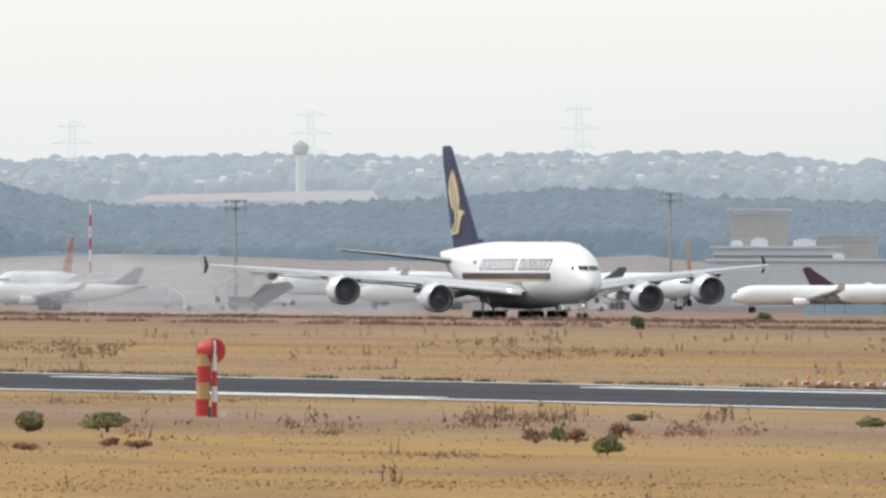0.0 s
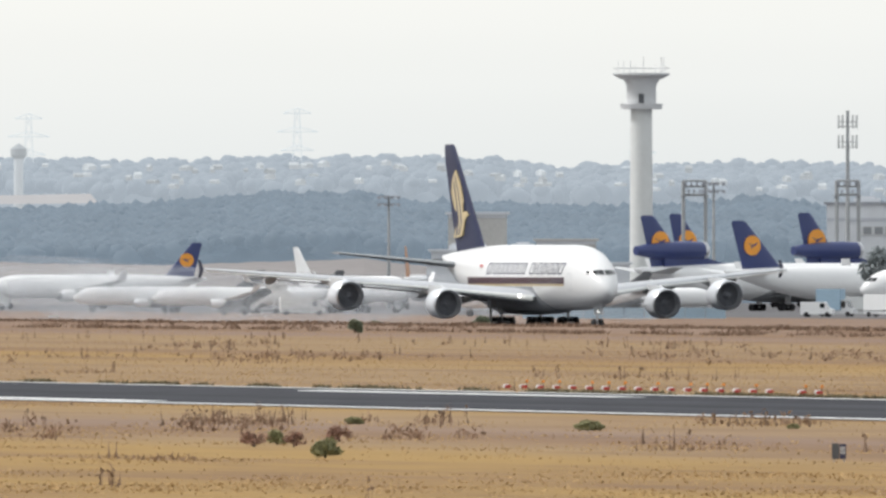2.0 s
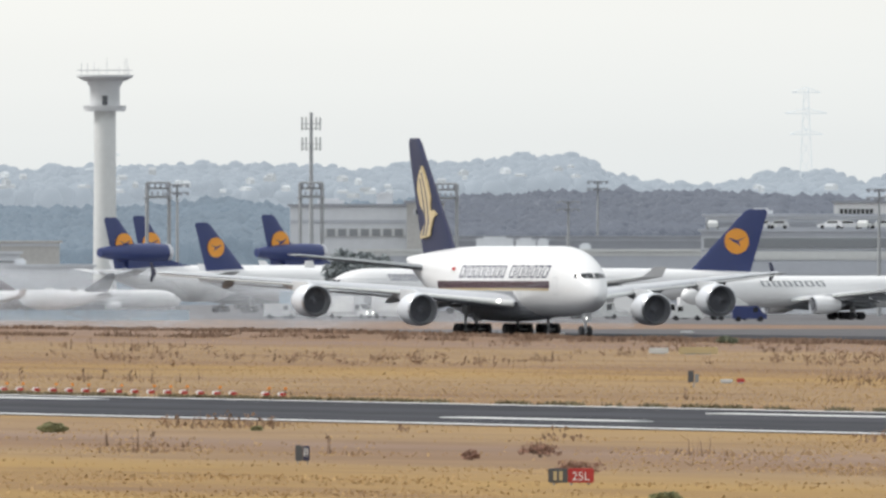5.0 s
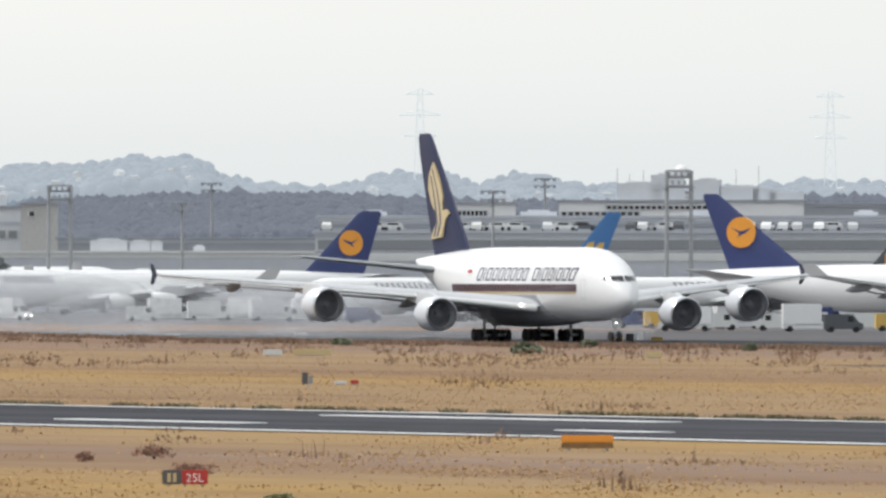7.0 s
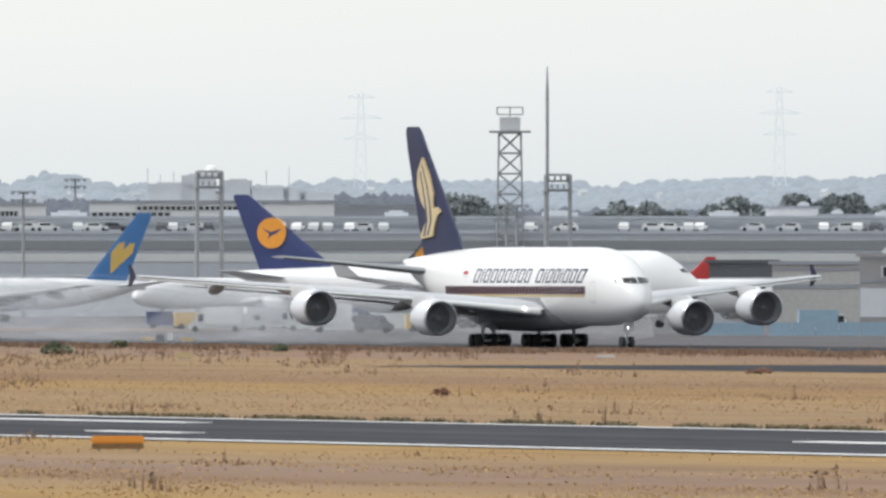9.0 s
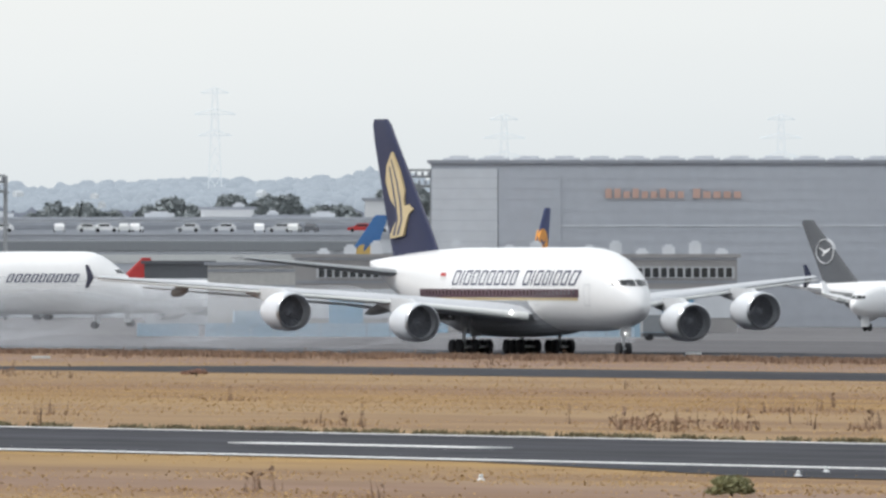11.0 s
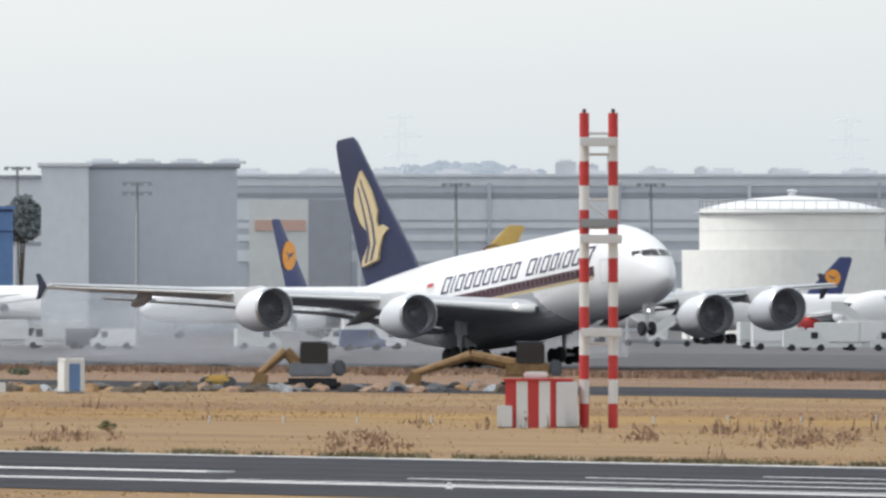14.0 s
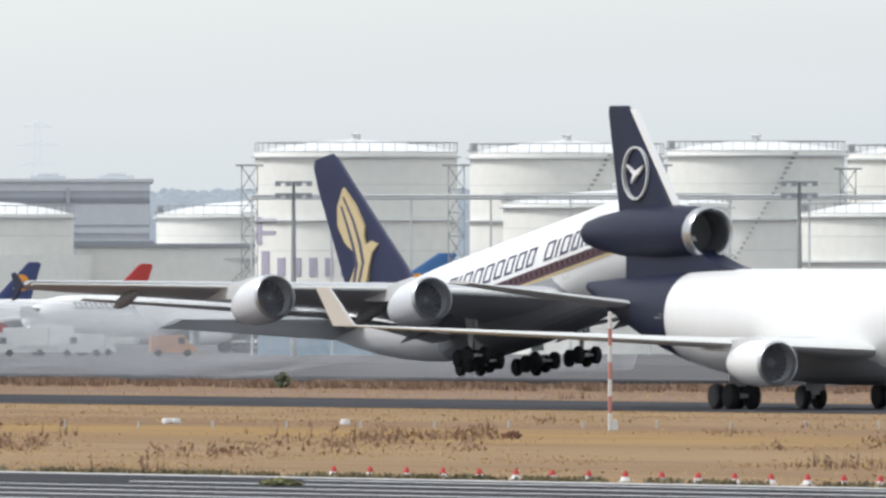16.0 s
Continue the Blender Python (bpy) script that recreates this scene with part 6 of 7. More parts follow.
for k in range(62):
    u = 4960 + 15.5 * k + rngd.uniform(-8, 8)
    t = thing("debris_heap", site(u, 668 + rngd.uniform(-3, 4)), "dark heap of rubble and pipes at the dig", "rubble", "dig rubble")
    bm = bmesh.new()
    bmesh.ops.create_icosphere(bm, subdivisions=2, radius=1.0)
    sx, sz = rngd.uniform(.5, 1.0), rngd.uniform(.25, .6)
    for q in bm.verts:
        f = 1 + .45 * noise.noise(q.co * 2.3 + Vector((k * 3.1, 0, 0))) + rngd.uniform(-.15, .15)
        q.co = Vector((q.co.x * sx * f, q.co.y * .6 * f, max(-.05, q.co.z) * sz * f))
    part("rubble", bm, rngd.choice((TYRE, BARK, SCRUB, DARKGREY, BARK, SCRUB, DIGGER, MIDGREY)), t)


def digger(u, v, flip, body_m, boom_up, label, reach=5.2):
    s = -1 if flip else 1
    t = thing("excavator", site(u, v), label, "excavator", "excavators", facing(u))
    for y in (-1.1, 1.1):
        part("track", boxes((-1.8, 1.8, y - .28, y + .28, 0, .75), bevel=.25), TYRE, t)
    part("house", boxes((-1.5, 1.3, -1.2, 1.2, .85, 1.75), bevel=.12), body_m, t)
    part("engine_cover", boxes((s * 1.3, s * 2.1, -1.15, 1.15, .9, 1.9), bevel=.15), DARKGREY, t)
    cab = part("cab", boxes((-.8, 1.0, -1.15, .2, 1.6, 3.0), bevel=.1), GLASS, t, "dark glazed cab")
    part("cab_roof", boxes((-.85, 1.05, -1.2, .25, 3.0, 3.1), bevel=.03), DARKGREY, cab)
    e, w = (-s * reach * .5, .4, boom_up), (-s * reach, .4, 1.0)
    bm = bmesh.new()
    rod(bm, (-s * .9, .4, 1.6), e, .42, .34, 8)
    part("boom", bm, DIGGER, t)
    bm = bmesh.new()
    rod(bm, e, w, .32, .22, 8)
    part("stick", bm, DIGGER, t)
    part("ram", rods([((-s * 1.0, .4, 1.9), (-s * 2.2, .4, boom_up - .1))], .09), STEEL, t)
    x = -s * (reach + .1)
    part("bucket", slab(((x, 1.2), (x + s * .7, .9), (x + s * .6, .2), (x - s * .1, .1), (x - s * .4, .5)), .9, 'xz', .4), DIGGER, t)


digger(5512, 667, False, FAN, 2.5, "dark-bodied excavator with worn yellow boom in dry grass", 3.4)
digger(5895, 667, False, DIGGER, 2.2, "excavator with long worn yellow boom lowered", 7.4)
t = thing("yellow_roller", site(5345, 667), "small yellow roller with dark canopy", "roller", "", facing(5345))
part("body", boxes((-1.0, .9, -.6, .6, .35, .95), bevel=.2), YELLOW, t)
part("canopy", boxes((-.5, .6, -.5, .5, 1.55, 1.65), bevel=.04), DARKGREY, t)
for x in (-.45, .55):
    part("canopy_post", boxes((x - .04, x + .04, -.45, -.37, .9, 1.56)), DARKGREY, t)
for x in (-.8, .75):
    part("drum", spin(((-.55, .42), (.55, .42)), (x, 0, .42), 'y', 18, True), DARKGREY, t)

# glide-path mast with its equipment huts
p = site(6016, 734)
gm = thing("glide_path_mast", p, "red and white banded twin-pole antenna mast with grey boxes", "antenna mast", turn=facing(6016))
hz = up(176, 1040) - p.z
ppm = RAD / p.xy.length
xa, xb = -23 / ppm, 28 / ppm
nb = 13
for x in (xa, xb):
    for k in range(nb):
        part("pole_section", spin(((hz * k / nb, .24), (hz * (k + 1) / nb, .24)), (x, 0, 0), 'z', 12, True), RED if k % 2 == 0 else OFFWHITE, gm)
    part("tip_lamp", boxes((x - .1, x + .1, -.1, .1, hz, hz + .2), bevel=.03), DARKGREY, gm)
for v, wd in ((253, 1.0), (425, 1.1), (590, 1.1), (397, .9)):
    z = up(v - 25, p.xy.length) - p.z
    part("antenna_box", boxes((xa - .2, xb + (.2 if v in (253, 397) else .45), -.75, -.35, z - .22, z + .22), bevel=.04), LIGHTGREY if v != 397 else MIDGREY, gm)
for v in (238, 275, 355, 405, 610):
    z = up(v - 25, p.xy.length) - p.z
    part("cross_bar", rods([((xa, 0, z), (xb, 0, z))], .07), OFFWHITE, gm)
z0, z1 = up(395 - 25, p.xy.length) - p.z, up(355 - 25, p.xy.length) - p.z
part("brace", rods([((xa, 0, z1), (xb, 0, z0))], .06), OFFWHITE, gm)
p = site(5911, 734)
hut = thing("equipment_hut", p, "red and white checked equipment hut with grey cabinets", "hut", turn=facing(5911))
for k in range(6):
    part("wall_panel", boxes((-1.6 + .55 * k, -1.6 + .55 * k + .548, -1.2, 1.2, 0, 2.3)), (RED, OFFWHITE, RED, OFFWHITE, RED, RED)[k], hut)
part("wall_panel", boxes((-.48, .03, -1.205, -1.15, 1.2, 1.75)), RED, hut)
part("roof", boxes((-1.7, 1.75, -1.3, 1.3, 2.3, 2.42), bevel=.03), RED, hut)
part("roof_unit", boxes((-.7, .5, -.5, .5, 2.42, 2.75), bevel=.08), OFFWHITE, hut)
for x0, x1, z in ((-2.0, -1.25, 1.1), (.9, 1.95, 2.25), (1.3, 2.0, 1.1)):
    part("cabinet", boxes((x0, x1, -1.75, -1.25, .05, z), bevel=.04), LIGHTGREY, hut)
    part("cabinet_foot", boxes((x0 + .05, x1 - .05, -1.7, -1.3, 0, .05)), DARKGREY, hut)
p = site(7474, 729)
rp = thing("striped_pole", p, "thin faded red and white striped pole", "pole", turn=facing(7474))
hz = up(552 - 32.5, p.xy.length) - p.z
for k in range(7):
    part("pole_section", spin(((hz * k / 7, .10), (hz * (k + 1) / 7, .10)), (0, 0, 0), 'z', 10, True), OFFWHITE if k % 2 == 0 else FADED, rp)
part("foot_box", boxes((.1, .4, -.2, .2, 0, .5), bevel=.03), OFFWHITE, rp)


# ---- vehicles on the apron ----
def van(u, d, phi, m, label, ln=5.0, h=2.3, boxm=None, hb=3.2):
    t = thing("apron_truck" if boxm else "apron_van", spot(u, d, .03), label, "truck" if boxm else "van", "apron vehicles", facing(u) + phi)
    b = bmesh.new()
    vs = []
    for y in (-.98, .98):
        vs.append([b.verts.new((x, y, z)) for x, z in ((-ln / 2, .4), (ln / 2, .4), (ln / 2, 1.1), (ln / 2 - .7, 1.35), (ln / 2 - 1.3, h), (-ln / 2 if not boxm else ln / 2 - 2.0, h), (-ln / 2 if not boxm else ln / 2 - 2.0, .9), (-ln / 2, .9))])
    b.faces.new(vs[0])
    b.faces.new(vs[1])
    for i in range(8):
        b.faces.new((vs[0][i], vs[0][(i + 1) % 8], vs[1][(i + 1) % 8], vs[1][i]))
    part("body", b, m, t)
    part("windscreen", slab(((ln / 2 - .72, 1.38), (ln / 2 - 1.24, h - .15), (ln / 2 - 1.2, h - .15), (ln / 2 - .66, 1.38)), 1.8), GLASS, t)
    for y in (-.99, .99):
        part("side_window", boxes((ln / 2 - 2.0, ln / 2 - 1.25, y - .02, y + .02, 1.35, h - .25)), GLASS, t)
        for x in (-ln / 2 + .9, ln / 2 - .9):
            wh = part("wheel", wheel_mesh(.38, .24), TYRE, t)
            wh.location = (x, y * .95, .38)
    if boxm:
        part("box_body", boxes((-ln / 2, ln / 2 - 2.05, -1.2, 1.2, .95, hb), bevel=.06), boxm, t)
    return t


def car(m, label):
    t = thing("parked_car", (0, 0, 0), label, "car", "cars on the terminal roof")
    b = bmesh.new()
    sides = []
    for y in (-.86, .86):
        sides.append([b.verts.new((x, y * (.82 if z > 1.1 else 1), z)) for x, z in ((-2.1, .3), (2.1, .3), (2.15, .75), (1.1, .92), (.45, 1.42), (-1.3, 1.45), (-2.0, .95))])
    b.faces.new(sides[0])
    b.faces.new(sides[1])
    for i in range(7):
        b.faces.new((sides[0][i], sides[0][(i + 1) % 7], sides[1][(i + 1) % 7], sides[1][i]))
    part("body", b, m, t)
    for y in (-.83, .83):
        part("side_window", boxes((-1.2, .55, y - .03, y + .03, .95, 1.3)), GLASS, t)
        for x in (-1.3, 1.3):
            wh = part("wheel", wheel_mesh(.32, .2), TYRE, t)
            wh.location = (x, y, .32)
    return t


models = [car(m_, lab) for m_, lab in ((WHITE, "white car parked on the roof deck"), (LIGHTGREY, "silver car parked on the roof deck"), (DARKGREY, "dark grey car parked on the roof deck"), (OFFWHITE, "pale car parked on the roof deck"), (RED, "red car parked on the roof deck"))]
rngc = random.Random(17)
roof = up(401, 3500) + .46
used = set()
for k in range(66):
    u = 1925 + 30 * k + rngc.uniform(-8, 8)
    if rngc.random() < .36:
        continue
    pick = rngc.choice((0, 0, 1, 1, 2, 3, 3, 0, 4 if k % 7 == 0 else 1))
    d_ = 3502 + rngc.uniform(0, 2)
    c = spot(u, d_)
    m_ = pose(c.x, c.y, roof, 0, 0, facing(u) + rngc.choice((0, 180, 90, 80)))
    if pick in used:
        copy_thing(models[pick], m_)
    else:
        models[pick].matrix_basis = m_
        used.add(pick)
for k, q in enumerate(models):
    if k not in used:
        c = spot(2400 + 31 * k, 3512)
        q.matrix_basis = pose(c.x, c.y, roof, 0, 0, facing(2400))


for u, d, phi, lab in ((1285, 3240, -38, "white box truck with lit headlamps under the jet's nose"), (1364, 3240, -38, "white box truck with lit headlamps beside another")):
    tr = van(u, d, phi, WHITE, lab, 7.4, 2.4, WHITE, 3.4)
    for y in (-.75, .75):
        bm = bmesh.new()
        bmesh.ops.create_icosphere(bm, subdivisions=1, radius=.17, matrix=Matrix.Translation((3.72, y, .85)))
        part("headlight", bm, LAMP, tr, "lit white headlamp")
van(1240, 3270, 0, OFFWHITE, "white high-loader truck near the jet", 6.0, 2.3, OFFWHITE, 3.0)
van(1196, 3250, -20, LIGHTGREY, "pale grey tall service truck on the apron", 6.0, 2.6, PALEBLUE, 4.2)
van(1162, 3230, -10, WHITE, "white service van near the parked jets")
for u, d, phi, m, lab, bx, hb in ((1650, 3230, 10, OFFWHITE, "white catering truck on the apron", WHITE, 3.4), (1720, 3220, 5, OFFWHITE, "white box truck on the apron", OFFWHITE, 3.0), (1770, 3240, 170, OFFWHITE, "white catering truck on the apron", WHITE, 3.6), (1830, 3200, 15, WHITE, "white box truck parked near jets", LIGHTGREY, 3.2), (1905, 3230, 12, WHITE, "white box truck on the apron", WHITE, 3.3),
                                  (2655, 2860, 20, WHITE, "white box truck near the jumbo", LIGHTGREY, 3.0), (2800, 2850, 8, BLUE, "dark blue box truck on the apron", BLUE, 2.9), (5620, 2380, 10, WHITE, "white catering truck on the apron", WHITE, 3.9), (6320, 2400, 10, OFFWHITE, "white box truck near the tanks", OFFWHITE, 3.0), (3640, 2700, 5, OFFWHITE, "pale blue box truck on the apron", PALEBLUE, 3.0), (4365, 2500, 8, DARKGREY, "dark truck blurred by exhaust", MIDGREY, 3.0)):
    van(u, d, phi, m, lab, 7.0, 2.5, bx, hb)
for u, d, phi, m, lab in ((1600, 3180, 0, OFFWHITE, "white service van on the apron"), (1880, 3150, 175, OFFWHITE, "white service van on pale concrete"), (2620, 2800, 10, OFFWHITE, "white van near the jumbo"), (2720, 2780, 175, OFFWHITE, "white service van on the apron"), (2890, 2800, 5, OFFWHITE, "white service van on the apron"), (2930, 2760, 5, YELLOW, "yellow service van on the apron"), (5415, 2380, 8, OFFWHITE, "white van beside the jet"), (5570, 2400, 170, OFFWHITE, "white service van on the apron"), (5600, 2350, 8, BLUE, "blue service van on the apron"), (2470, 2900, 5, BLUE, "blue van beside the jet"), (2520, 2860, 5, YELLOW, "yellow van beside the jet"), (1990, 3100, 5, BLUE, "blue service van on the apron"), (6560, 2350, 0, OFFWHITE, "white van near tanks"), (6700, 2330, 5, RUST, "orange service van near the tanks")):
    van(u, d, phi, m, lab)

for u, d, phi, m, lab, bx, hb in ((4985, 2420, 8, OFFWHITE, "white lorry before the pale hangar", WHITE, 3.2), (5060, 2400, 172, OFFWHITE, "white lorry with a grey box body", LIGHTGREY, 3.0), (6345, 2360, 6, WHITE, "white catering truck beside a parked jet", WHITE, 3.6), (6425, 2340, 174, WHITE, "white lorry beside a parked jet", OFFWHITE, 3.1), (6500, 2350, 10, OFFWHITE, "white box truck before the tanks", WHITE, 3.3), (-420, 3380, 5, OFFWHITE, "white lorry between regional jets", WHITE, 3.0), (250, 3330, 8, OFFWHITE, "white fuel lorry before regional jets", OFFWHITE, 2.8), (2560, 2760, 176, OFFWHITE, "white lorry under the jumbo's tail", WHITE, 3.2), (2780, 2740, 6, WHITE, "white catering lorry beside the jumbo", WHITE, 3.6)):
    van(u, d, phi, m, lab, 7.0, 2.5, bx, hb)
for u, d, phi, m, lab in ((5115, 2390, 5, DARKGREY, "dark service van before the hangar"), (5160, 2380, 172, WHITE, "white van before the grey hangar"), (6385, 2330, 4, OFFWHITE, "white van beside the catering truck"), (6540, 2330, 176, LIGHTGREY, "silver van before the tanks"), (-350, 3350, 4, DARKGREY, "dark tug on the hazy apron"), (130, 3320, 176, DARKGREY, "dark service van before small jets"), (2840, 2720, 4, DARKGREY, "dark van beside the jumbo")):
    van(u, d, phi, m, lab)


def stairs(u, d, phi, label="white mobile boarding stairs"):
    t = thing("boarding_stairs", spot(u, d, .03), label, "boarding stairs", "boarding stairs", facing(u) + phi)
    part("flight", slab(((-3.0, .9), (2.0, 4.3), (3.2, 4.3), (3.2, 3.9), (2.1, 3.9), (-2.6, .6)), 1.5), WHITE, t)
    for y in (-.78, .78):
        part("side_panel", slab(((-3.0, .9), (-3.0, 1.9), (2.0, 5.3), (3.2, 5.3), (3.2, 4.2), (2.0, 4.2)), .05, 'xz', y), OFFWHITE, t)
    part("chassis", boxes((-2.6, 2.4, -.9, .9, .35, .75), bevel=.05), MIDGREY, t)
    part("support", boxes((1.6, 1.9, -.6, .6, .6, 4.0)), LIGHTGREY, t)
    for x in (-1.8, 1.6):
        for y in (-.9, .9):
            wh = part("wheel", wheel_mesh(.36, .24), TYRE, t)
            wh.location = (x, y, .36)


for u, d, phi in ((-470, 3480, 180), (-400, 3600, 0), (-300, 3600, 180), (190, 3400, 0), (220, 3400, 180), (3110, 2850, 0), (4790, 2780, 180), (4830, 2780, 0), (6150, 2450, 0), (6480, 2400, 180), (1960, 3150, 180), (6095, 2480, 180)):
    stairs(u, d, phi)
for u0, u1, v, d, h in ((3540, 3950, 0, 2620, 1.7), (4000, 4420, 0, 2600, 1.8), (640, 1000, 0, 3150, 1.6), (6850, 7060, 0, 2360, 2.2), (3420, 3530, 0, 2640, 1.6)):
    um = (u0 + u1) / 2
    t = thing("blast_fence", spot(um, d), "long pale blue barrier along the apron", "barrier", "apron barriers", facing(um))
    n = 10
    w = wide(u1 - u0, d)
    for k in range(n):
        part("panel", boxes((-w / 2 + w * k / n, -w / 2 + w * (k + .97) / n, 0, .25, .05, h), bevel=.03), PALEBLUE, t)
    part("footing", boxes((-w / 2, w / 2, -.2, .5, 0, .05)), CONCRETE, t)

# ---- grass and weeds ----
rng = np.random.default_rng(23)


def field(n, v0, v1, power, keep):
    u, v = rng.uniform(-900, 8350, n), v0 + (v1 - v0) * rng.uniform(0, 1, n) ** power
    b = HEAD + u / RAD
    y = np.full(n, 500.0)
    for _ in range(40):
        g = 1.55 * np.clip((800 - y) / 190, 0, 1)
        y = .5 * y + .5 * RAD * (EYE - g) * np.sin(b) / (v - 443.74)
    g = 1.55 * np.clip((800 - y) / 190, 0, 1)
    x = -y / np.tan(b)
    off = (y < 325.5) | ((y > 375.5) & (y < 564.5)) | ((y > 607.5) & (y < 801)) | ((y > 868) & (y < 990) & (x < -2640))
    off |= (y > 564) & (y < 608) & (x < -1482)
    off &= ~((y > 311) & (y < 326.6) & (u > 4010 + (326.5 - y) * 37) & (u < 6720))
    patch = np.array([noise.noise((a / 260.0, c / 16.0, 3.1)) + .6 * noise.noise((a / 70.0, c / 7.0, 9.7)) for a, c in zip(u, v)])
    ok = off & keep(u, v, patch)
    return x[ok], y[ok], g[ok], v[ok]


def blades(name, x, y, g, lo, hi, wdt, per, lean, material, label, spread=.25):
    n = len(x) * per
    X, Y, G = np.repeat(x, per) + rng.normal(0, spread, n), np.repeat(y, per) + rng.normal(0, spread, n), np.repeat(g, per)
    h, a = rng.uniform(lo, hi, n), rng.uniform(0, 6.28, n)
    w = wdt * rng.uniform(.6, 1.5, n)
    lx, ly = rng.normal(0, lean, n) * h, rng.normal(0, lean, n) * h
    v = np.empty((n, 3, 3))
    v[:, 0] = np.stack((X - w * np.cos(a), Y - w * np.sin(a), G - .03), 1)
    v[:, 1] = np.stack((X + w * np.cos(a), Y + w * np.sin(a), G - .03), 1)
    v[:, 2] = np.stack((X + lx, Y + ly, G + h), 1)
    me = bpy.data.meshes.new(name)
    me.vertices.add(n * 3)
    me.vertices.foreach_set("co", v.ravel())
    me.loops.add(n * 3)
    me.loops.foreach_set("vertex_index", np.arange(n * 3, dtype=np.int32))
    me.polygons.add(n)
    me.polygons.foreach_set("loop_start", np.arange(0, n * 3, 3, dtype=np.int32))
    me.update(calc_edges=True)
    me.validate()
    me.materials.append(material)
    return tagged(new(name, me), label, "grass", kind="stuff")


x, y, g, v = field(62000, 560, 892, .8, lambda u, v, p: (v < 715) | (p > .2))
blades("grass_tufts", x, y, g, .02, .085, .085, 6, .9, STRAW, "fine dry straw-coloured grass tufts", 2.2)
x, y, g, v = field(20000, 585, 812, .9, lambda u, v, p: p > .56)
blades("brown_grass", x, y, g, .08, .30, .06, 6, .4, WEED, "patches of brown withered grass", .8)
# tall stalks: stem and seed heads
x, y, g, v = field(15000, 590, 885, 1.0, lambda u, v, p: ((p > .6) & (v < 805)) | ((p > .72) & (v > 840)) | ((v > 592) & (v < 632) & (p > .1)) | ((v > 733) & (v < 750) & (p > .2)))
away = (y < 314) | (y > 377)
x, y, g, v = x[away], y[away], g[away], v[away]
blades("tall_weed_stalks", x, y, g, .3, .95, .04, 3, .12, SCRUB, "tall thin brown weed stalks", .1)
pick = rng.uniform(0, 1, len(x)) < .3
vs, fs, n0 = [], [], 0
for a, b, c in zip(x[pick], y[pick], g[pick]):
    hh = rng.uniform(.45, .95)
    m = 7
    q = np.stack((rng.normal(0, .06, m), rng.normal(0, .06, m), hh * rng.uniform(.45, 1.05, m)), 1) + (a, b, c)
    s1, s2 = rng.normal(0, .05, (m, 3)), rng.normal(0, .05, (m, 3))
    s2[:, 2] += .05
    vs.append(np.stack((q - s1, q - s2, q + s1, q + s2), 1).reshape(-1, 3))
    fs.append(np.arange(n0, n0 + m * 4).reshape(-1, 4))
    n0 += m * 4
raw("weed_seed_heads", np.concatenate(vs), np.concatenate(fs), SCRUB, "dark brown withered seed heads on stalks", "weeds")
# stands of withered weeds in rows across the field
x, y, g, v = field(30000, 588, 800, 1.0, lambda u, v, p: ((v > 604) & (v < 640) & (p > .2)) | ((v > 742) & (v < 775) & (p > .4)) | (p > 1.0))
away = (y < 317) | (y > 377)
x, y, g = x[away], y[away], g[away]
vs, fs, n0 = [], [], 0
for a, b, c in zip(x, y, g):
    hh, m = rng.uniform(.2, .75), 12
    q = np.stack((rng.normal(0, .22, m), rng.normal(0, .22, m), hh * rng.uniform(0, 1, m) ** .8), 1) + (a, b, c)
    s1, s2 = rng.normal(0, .045, (m, 3)), rng.normal(0, .045, (m, 3))
    s2[:, 2] += .08
    vs.append(np.stack((q - s1, q - s2, q + s1, q + s2), 1).reshape(-1, 3))
    fs.append(np.arange(n0, n0 + m * 4).reshape(-1, 4))
    n0 += m * 4
raw("withered_weed_stands", np.concatenate(vs), np.concatenate(fs), STAND, "rows of brown withered weeds across the field", "weeds")
# ragged dark verge along the far edge of the near runway
n = 4200
u = rng.uniform(-900, 8300, n)
b = HEAD + u / RAD
yy = 375.2 + rng.uniform(0, 1.6, n)
keepv = np.array([noise.noise((a / 45.0, 1.7, 0)) + .5 * noise.noise((a / 9.0, 4.2, 0)) for a in u]) > -.02
blades("verge_weeds", (-yy / np.tan(b))[keepv], yy[keepv], np.full(keepv.sum(), 1.55), .06, .28, .10, 8, .6, VERGE, "dark green and brown verge weeds along the runway edge", .3)


# brown scrub between the runways, thickest before the far one
n = 15000
u = rng.uniform(-900, 8350, n)
b = HEAD + u / RAD
yy = 799 - 62 * rng.uniform(0, 1, n) ** 1.6
xx = -yy / np.tan(b)
keepv = np.array([noise.noise((a / 60.0, c / 26.0, 5.3)) + .5 * noise.noise((a / 13.0, c / 12.0, 2.2)) for a, c in zip(u, yy)]) > .08
blades("brown_scrub", xx[keepv], yy[keepv], 1.55 * np.clip((800 - yy[keepv]) / 190, 0, 1) + bank(xx[keepv], yy[keepv]), .12, .6, .10, 6, .4, SCRUB, "patchy brown withered scrub before the far runway", .5)


# close hedge of scrub on the shoulder of the far runway
n = 15000
u = rng.uniform(-900, 8350, n)
b = HEAD + u / RAD
yy = 800.5 - 13 * rng.uniform(0, 1, n)
lowly = np.array([noise.noise((a / 75.0, c / 9.0, 8.3)) for a, c in zip(u, yy)])
for cut, lo, hi in ((lowly > .05, .2, .62), (lowly <= .05, .1, .4)):
    xc = (-yy / np.tan(b))[cut]
    blades("shoulder_scrub", xc, yy[cut], 1.55 * np.clip((800 - yy[cut]) / 190, 0, 1) + bank(xc, yy[cut]), lo, hi, .17, 6, .35, SCRUB, "close brown scrub along the far runway's shoulder", .8)


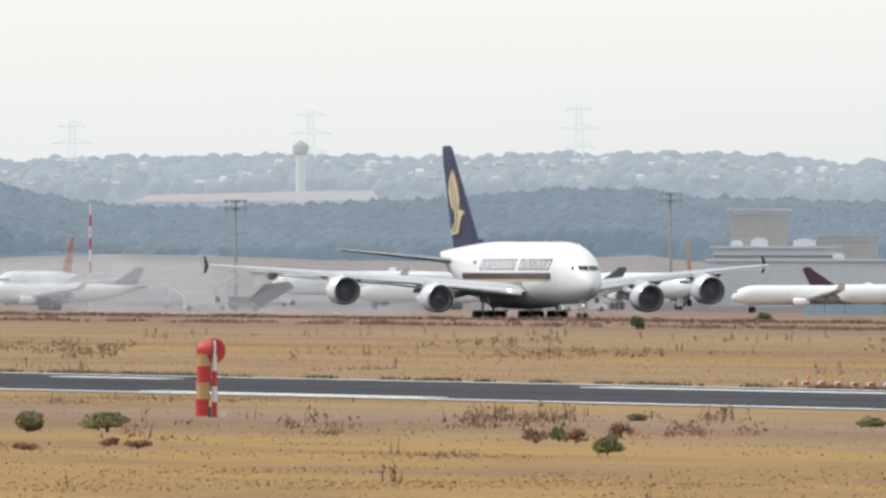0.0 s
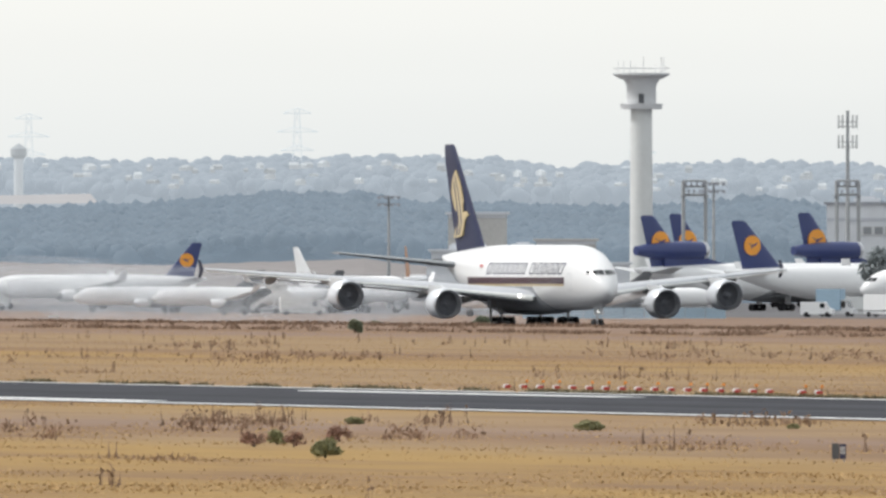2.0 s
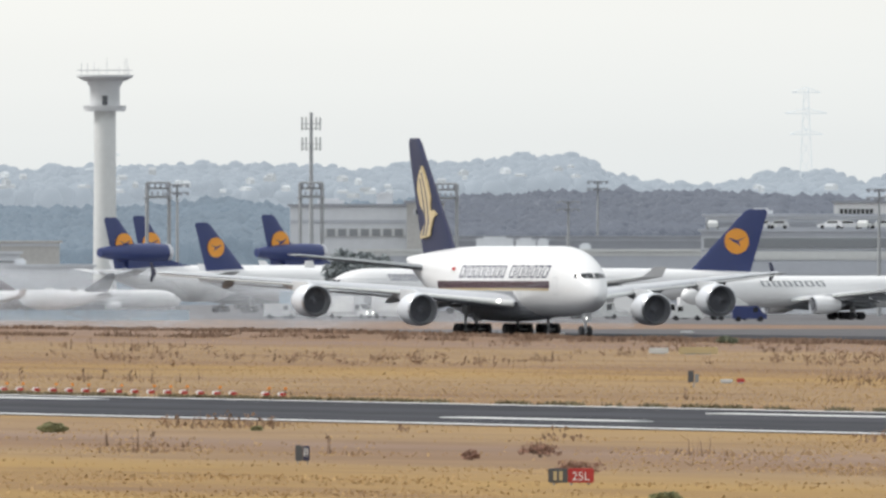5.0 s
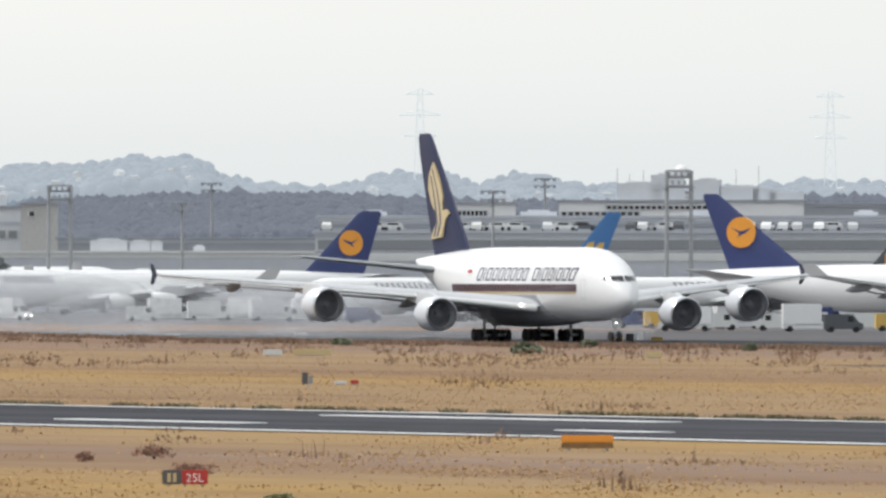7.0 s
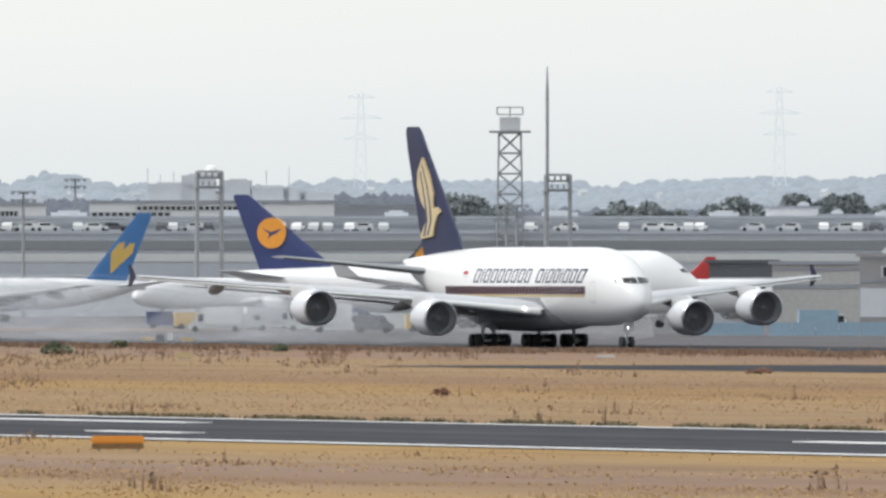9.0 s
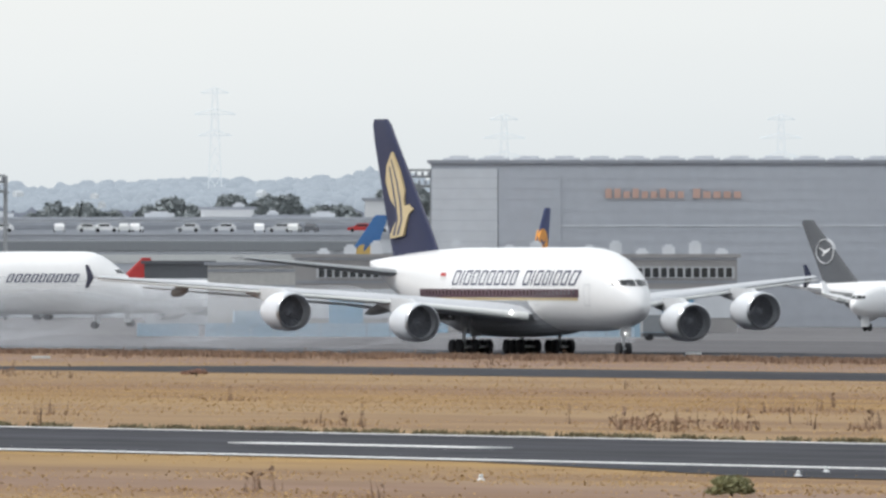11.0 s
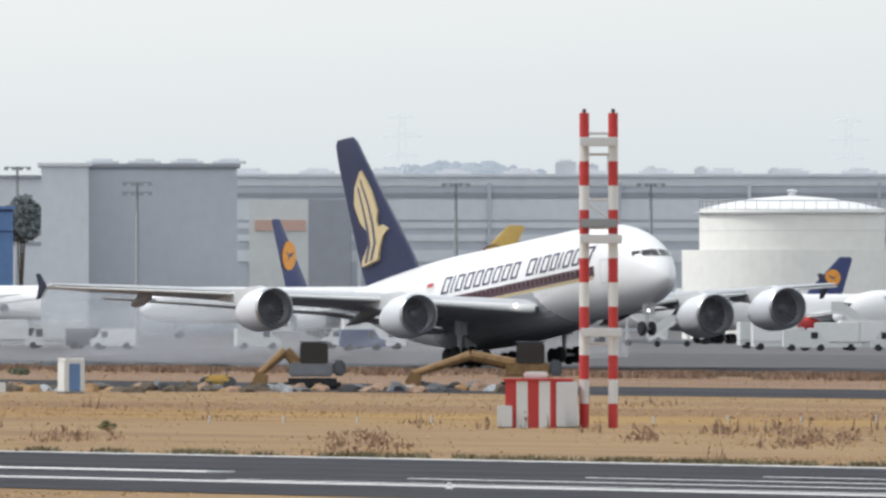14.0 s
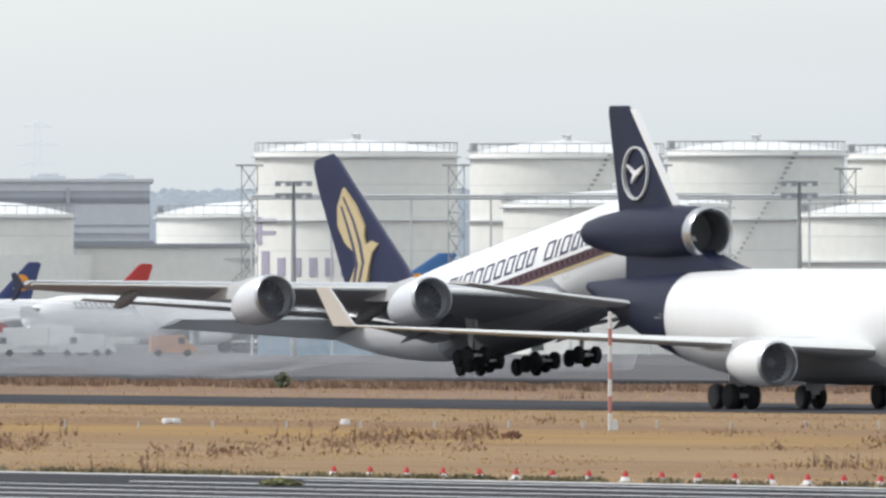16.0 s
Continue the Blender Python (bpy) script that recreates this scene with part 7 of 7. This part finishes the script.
# ---- jet wash: thin smoky haze behind the engines ----
HAZE = bpy.data.materials.new("exhaust_haze")
HAZE.use_nodes = True
hn, hl = HAZE.node_tree.nodes, HAZE.node_tree.links
hn.remove(hn["Principled BSDF"])
h_out = hn["Material Output"]
h_clear, h_front, h_back, h_both, h_all = hn.new("ShaderNodeBsdfTransparent"), hn.new("ShaderNodeBsdfDiffuse"), hn.new("ShaderNodeBsdfTranslucent"), hn.new("ShaderNodeMixShader"), hn.new("ShaderNodeMixShader")
for node in (h_front, h_back):
    node.inputs["Color"].default_value = (0.80, 0.82, 0.86, 1)
hc, hmap, hno, hr = hn.new("ShaderNodeTexCoord"), hn.new("ShaderNodeMapping"), hn.new("ShaderNodeTexNoise"), hn.new("ShaderNodeMapRange")
hmap.inputs["Scale"].default_value = (0.5, 1, 1.8)
hno.inputs["Scale"].default_value, hno.inputs["Detail"].default_value = 0.075, 4.0
hr.inputs["From Min"].default_value, hr.inputs["From Max"].default_value = 0.40, 0.72
hr.inputs["To Min"].default_value, hr.inputs["To Max"].default_value = 0.0, 0.24
hl.new(hc.outputs["Object"], hmap.inputs["Vector"])
hl.new(hmap.outputs["Vector"], hno.inputs["Vector"])
hl.new(hno.outputs["Fac"], hr.inputs["Value"])
hl.new(h_front.outputs[0], h_both.inputs[1])
hl.new(h_back.outputs[0], h_both.inputs[2])
hl.new(hr.outputs["Result"], h_all.inputs["Fac"])
hl.new(h_clear.outputs[0], h_all.inputs[1])
hl.new(h_both.outputs[0], h_all.inputs[2])
hl.new(h_all.outputs[0], h_out.inputs["Surface"])
wash = new("exhaust_haze")
wash.matrix_basis = big_pose(0)
tagged(wash, "thin grey exhaust haze trailing over the runway", "smoke", kind="stuff")
rngh = np.random.default_rng(3)
for k in range(5):
    q = 1 + rngh.uniform(-.16, .16, (len(ICO_V), 1))
    vv = ICO_V * q * np.array((34 + 4 * k, 26 + 2 * k, 3.4 + .35 * k)) + np.array((-42 - 52 * k, 4, 3.0 + .3 * k))
    puff = raw("haze_puff", vv, ICO_F, HAZE, "", "", "", True)
    puff.parent = wash


# ---- what moves ----
def motions():
    ts = [0, 1, 2, 3, 4, 5, 6, 7, 8, 9, 10, 10.5, 11, 11.5, 12, 12.5, 13, 13.5, 14, 14.5, 15, 15.5, 16]
    walk(airliner, [(t, big_pose(t)) for t in ts])
    walk(wash, [(t, Matrix.Translation((big_pose(t).translation.x, 835.2, 0))) for t in ts])
    walk(freighter, [(t, pose(-1069 + 5.4 * (t - 16), 583, ground(583) + .03, 0, 0, 0)) for t in (0, 4, 8, 12, 16)])
    # the wings bend up as they take the load
    podded = ((0, 0), (9, .1), (11.5, .3), (13, .7), (14.5, 1.5), (15.5, 2.0), (16, 2.2))
    lifted = ((0, 0), (9, .1), (11.5, .4), (13, .9), (14, 1.5), (15, 2.3), (15.5, 2.75), (16, 3.1))
    for k, (sd, w) in enumerate(big_wings):
        walk(w, [(t, Matrix.Translation((0, sd * 3.5, 4.2)) @ Matrix.Rotation(radians(sd * a), 4, 'X') @ Matrix.Translation((0, -sd * 3.5, -4.2))) for t, a in (lifted if k < 2 else podded)])


motions()
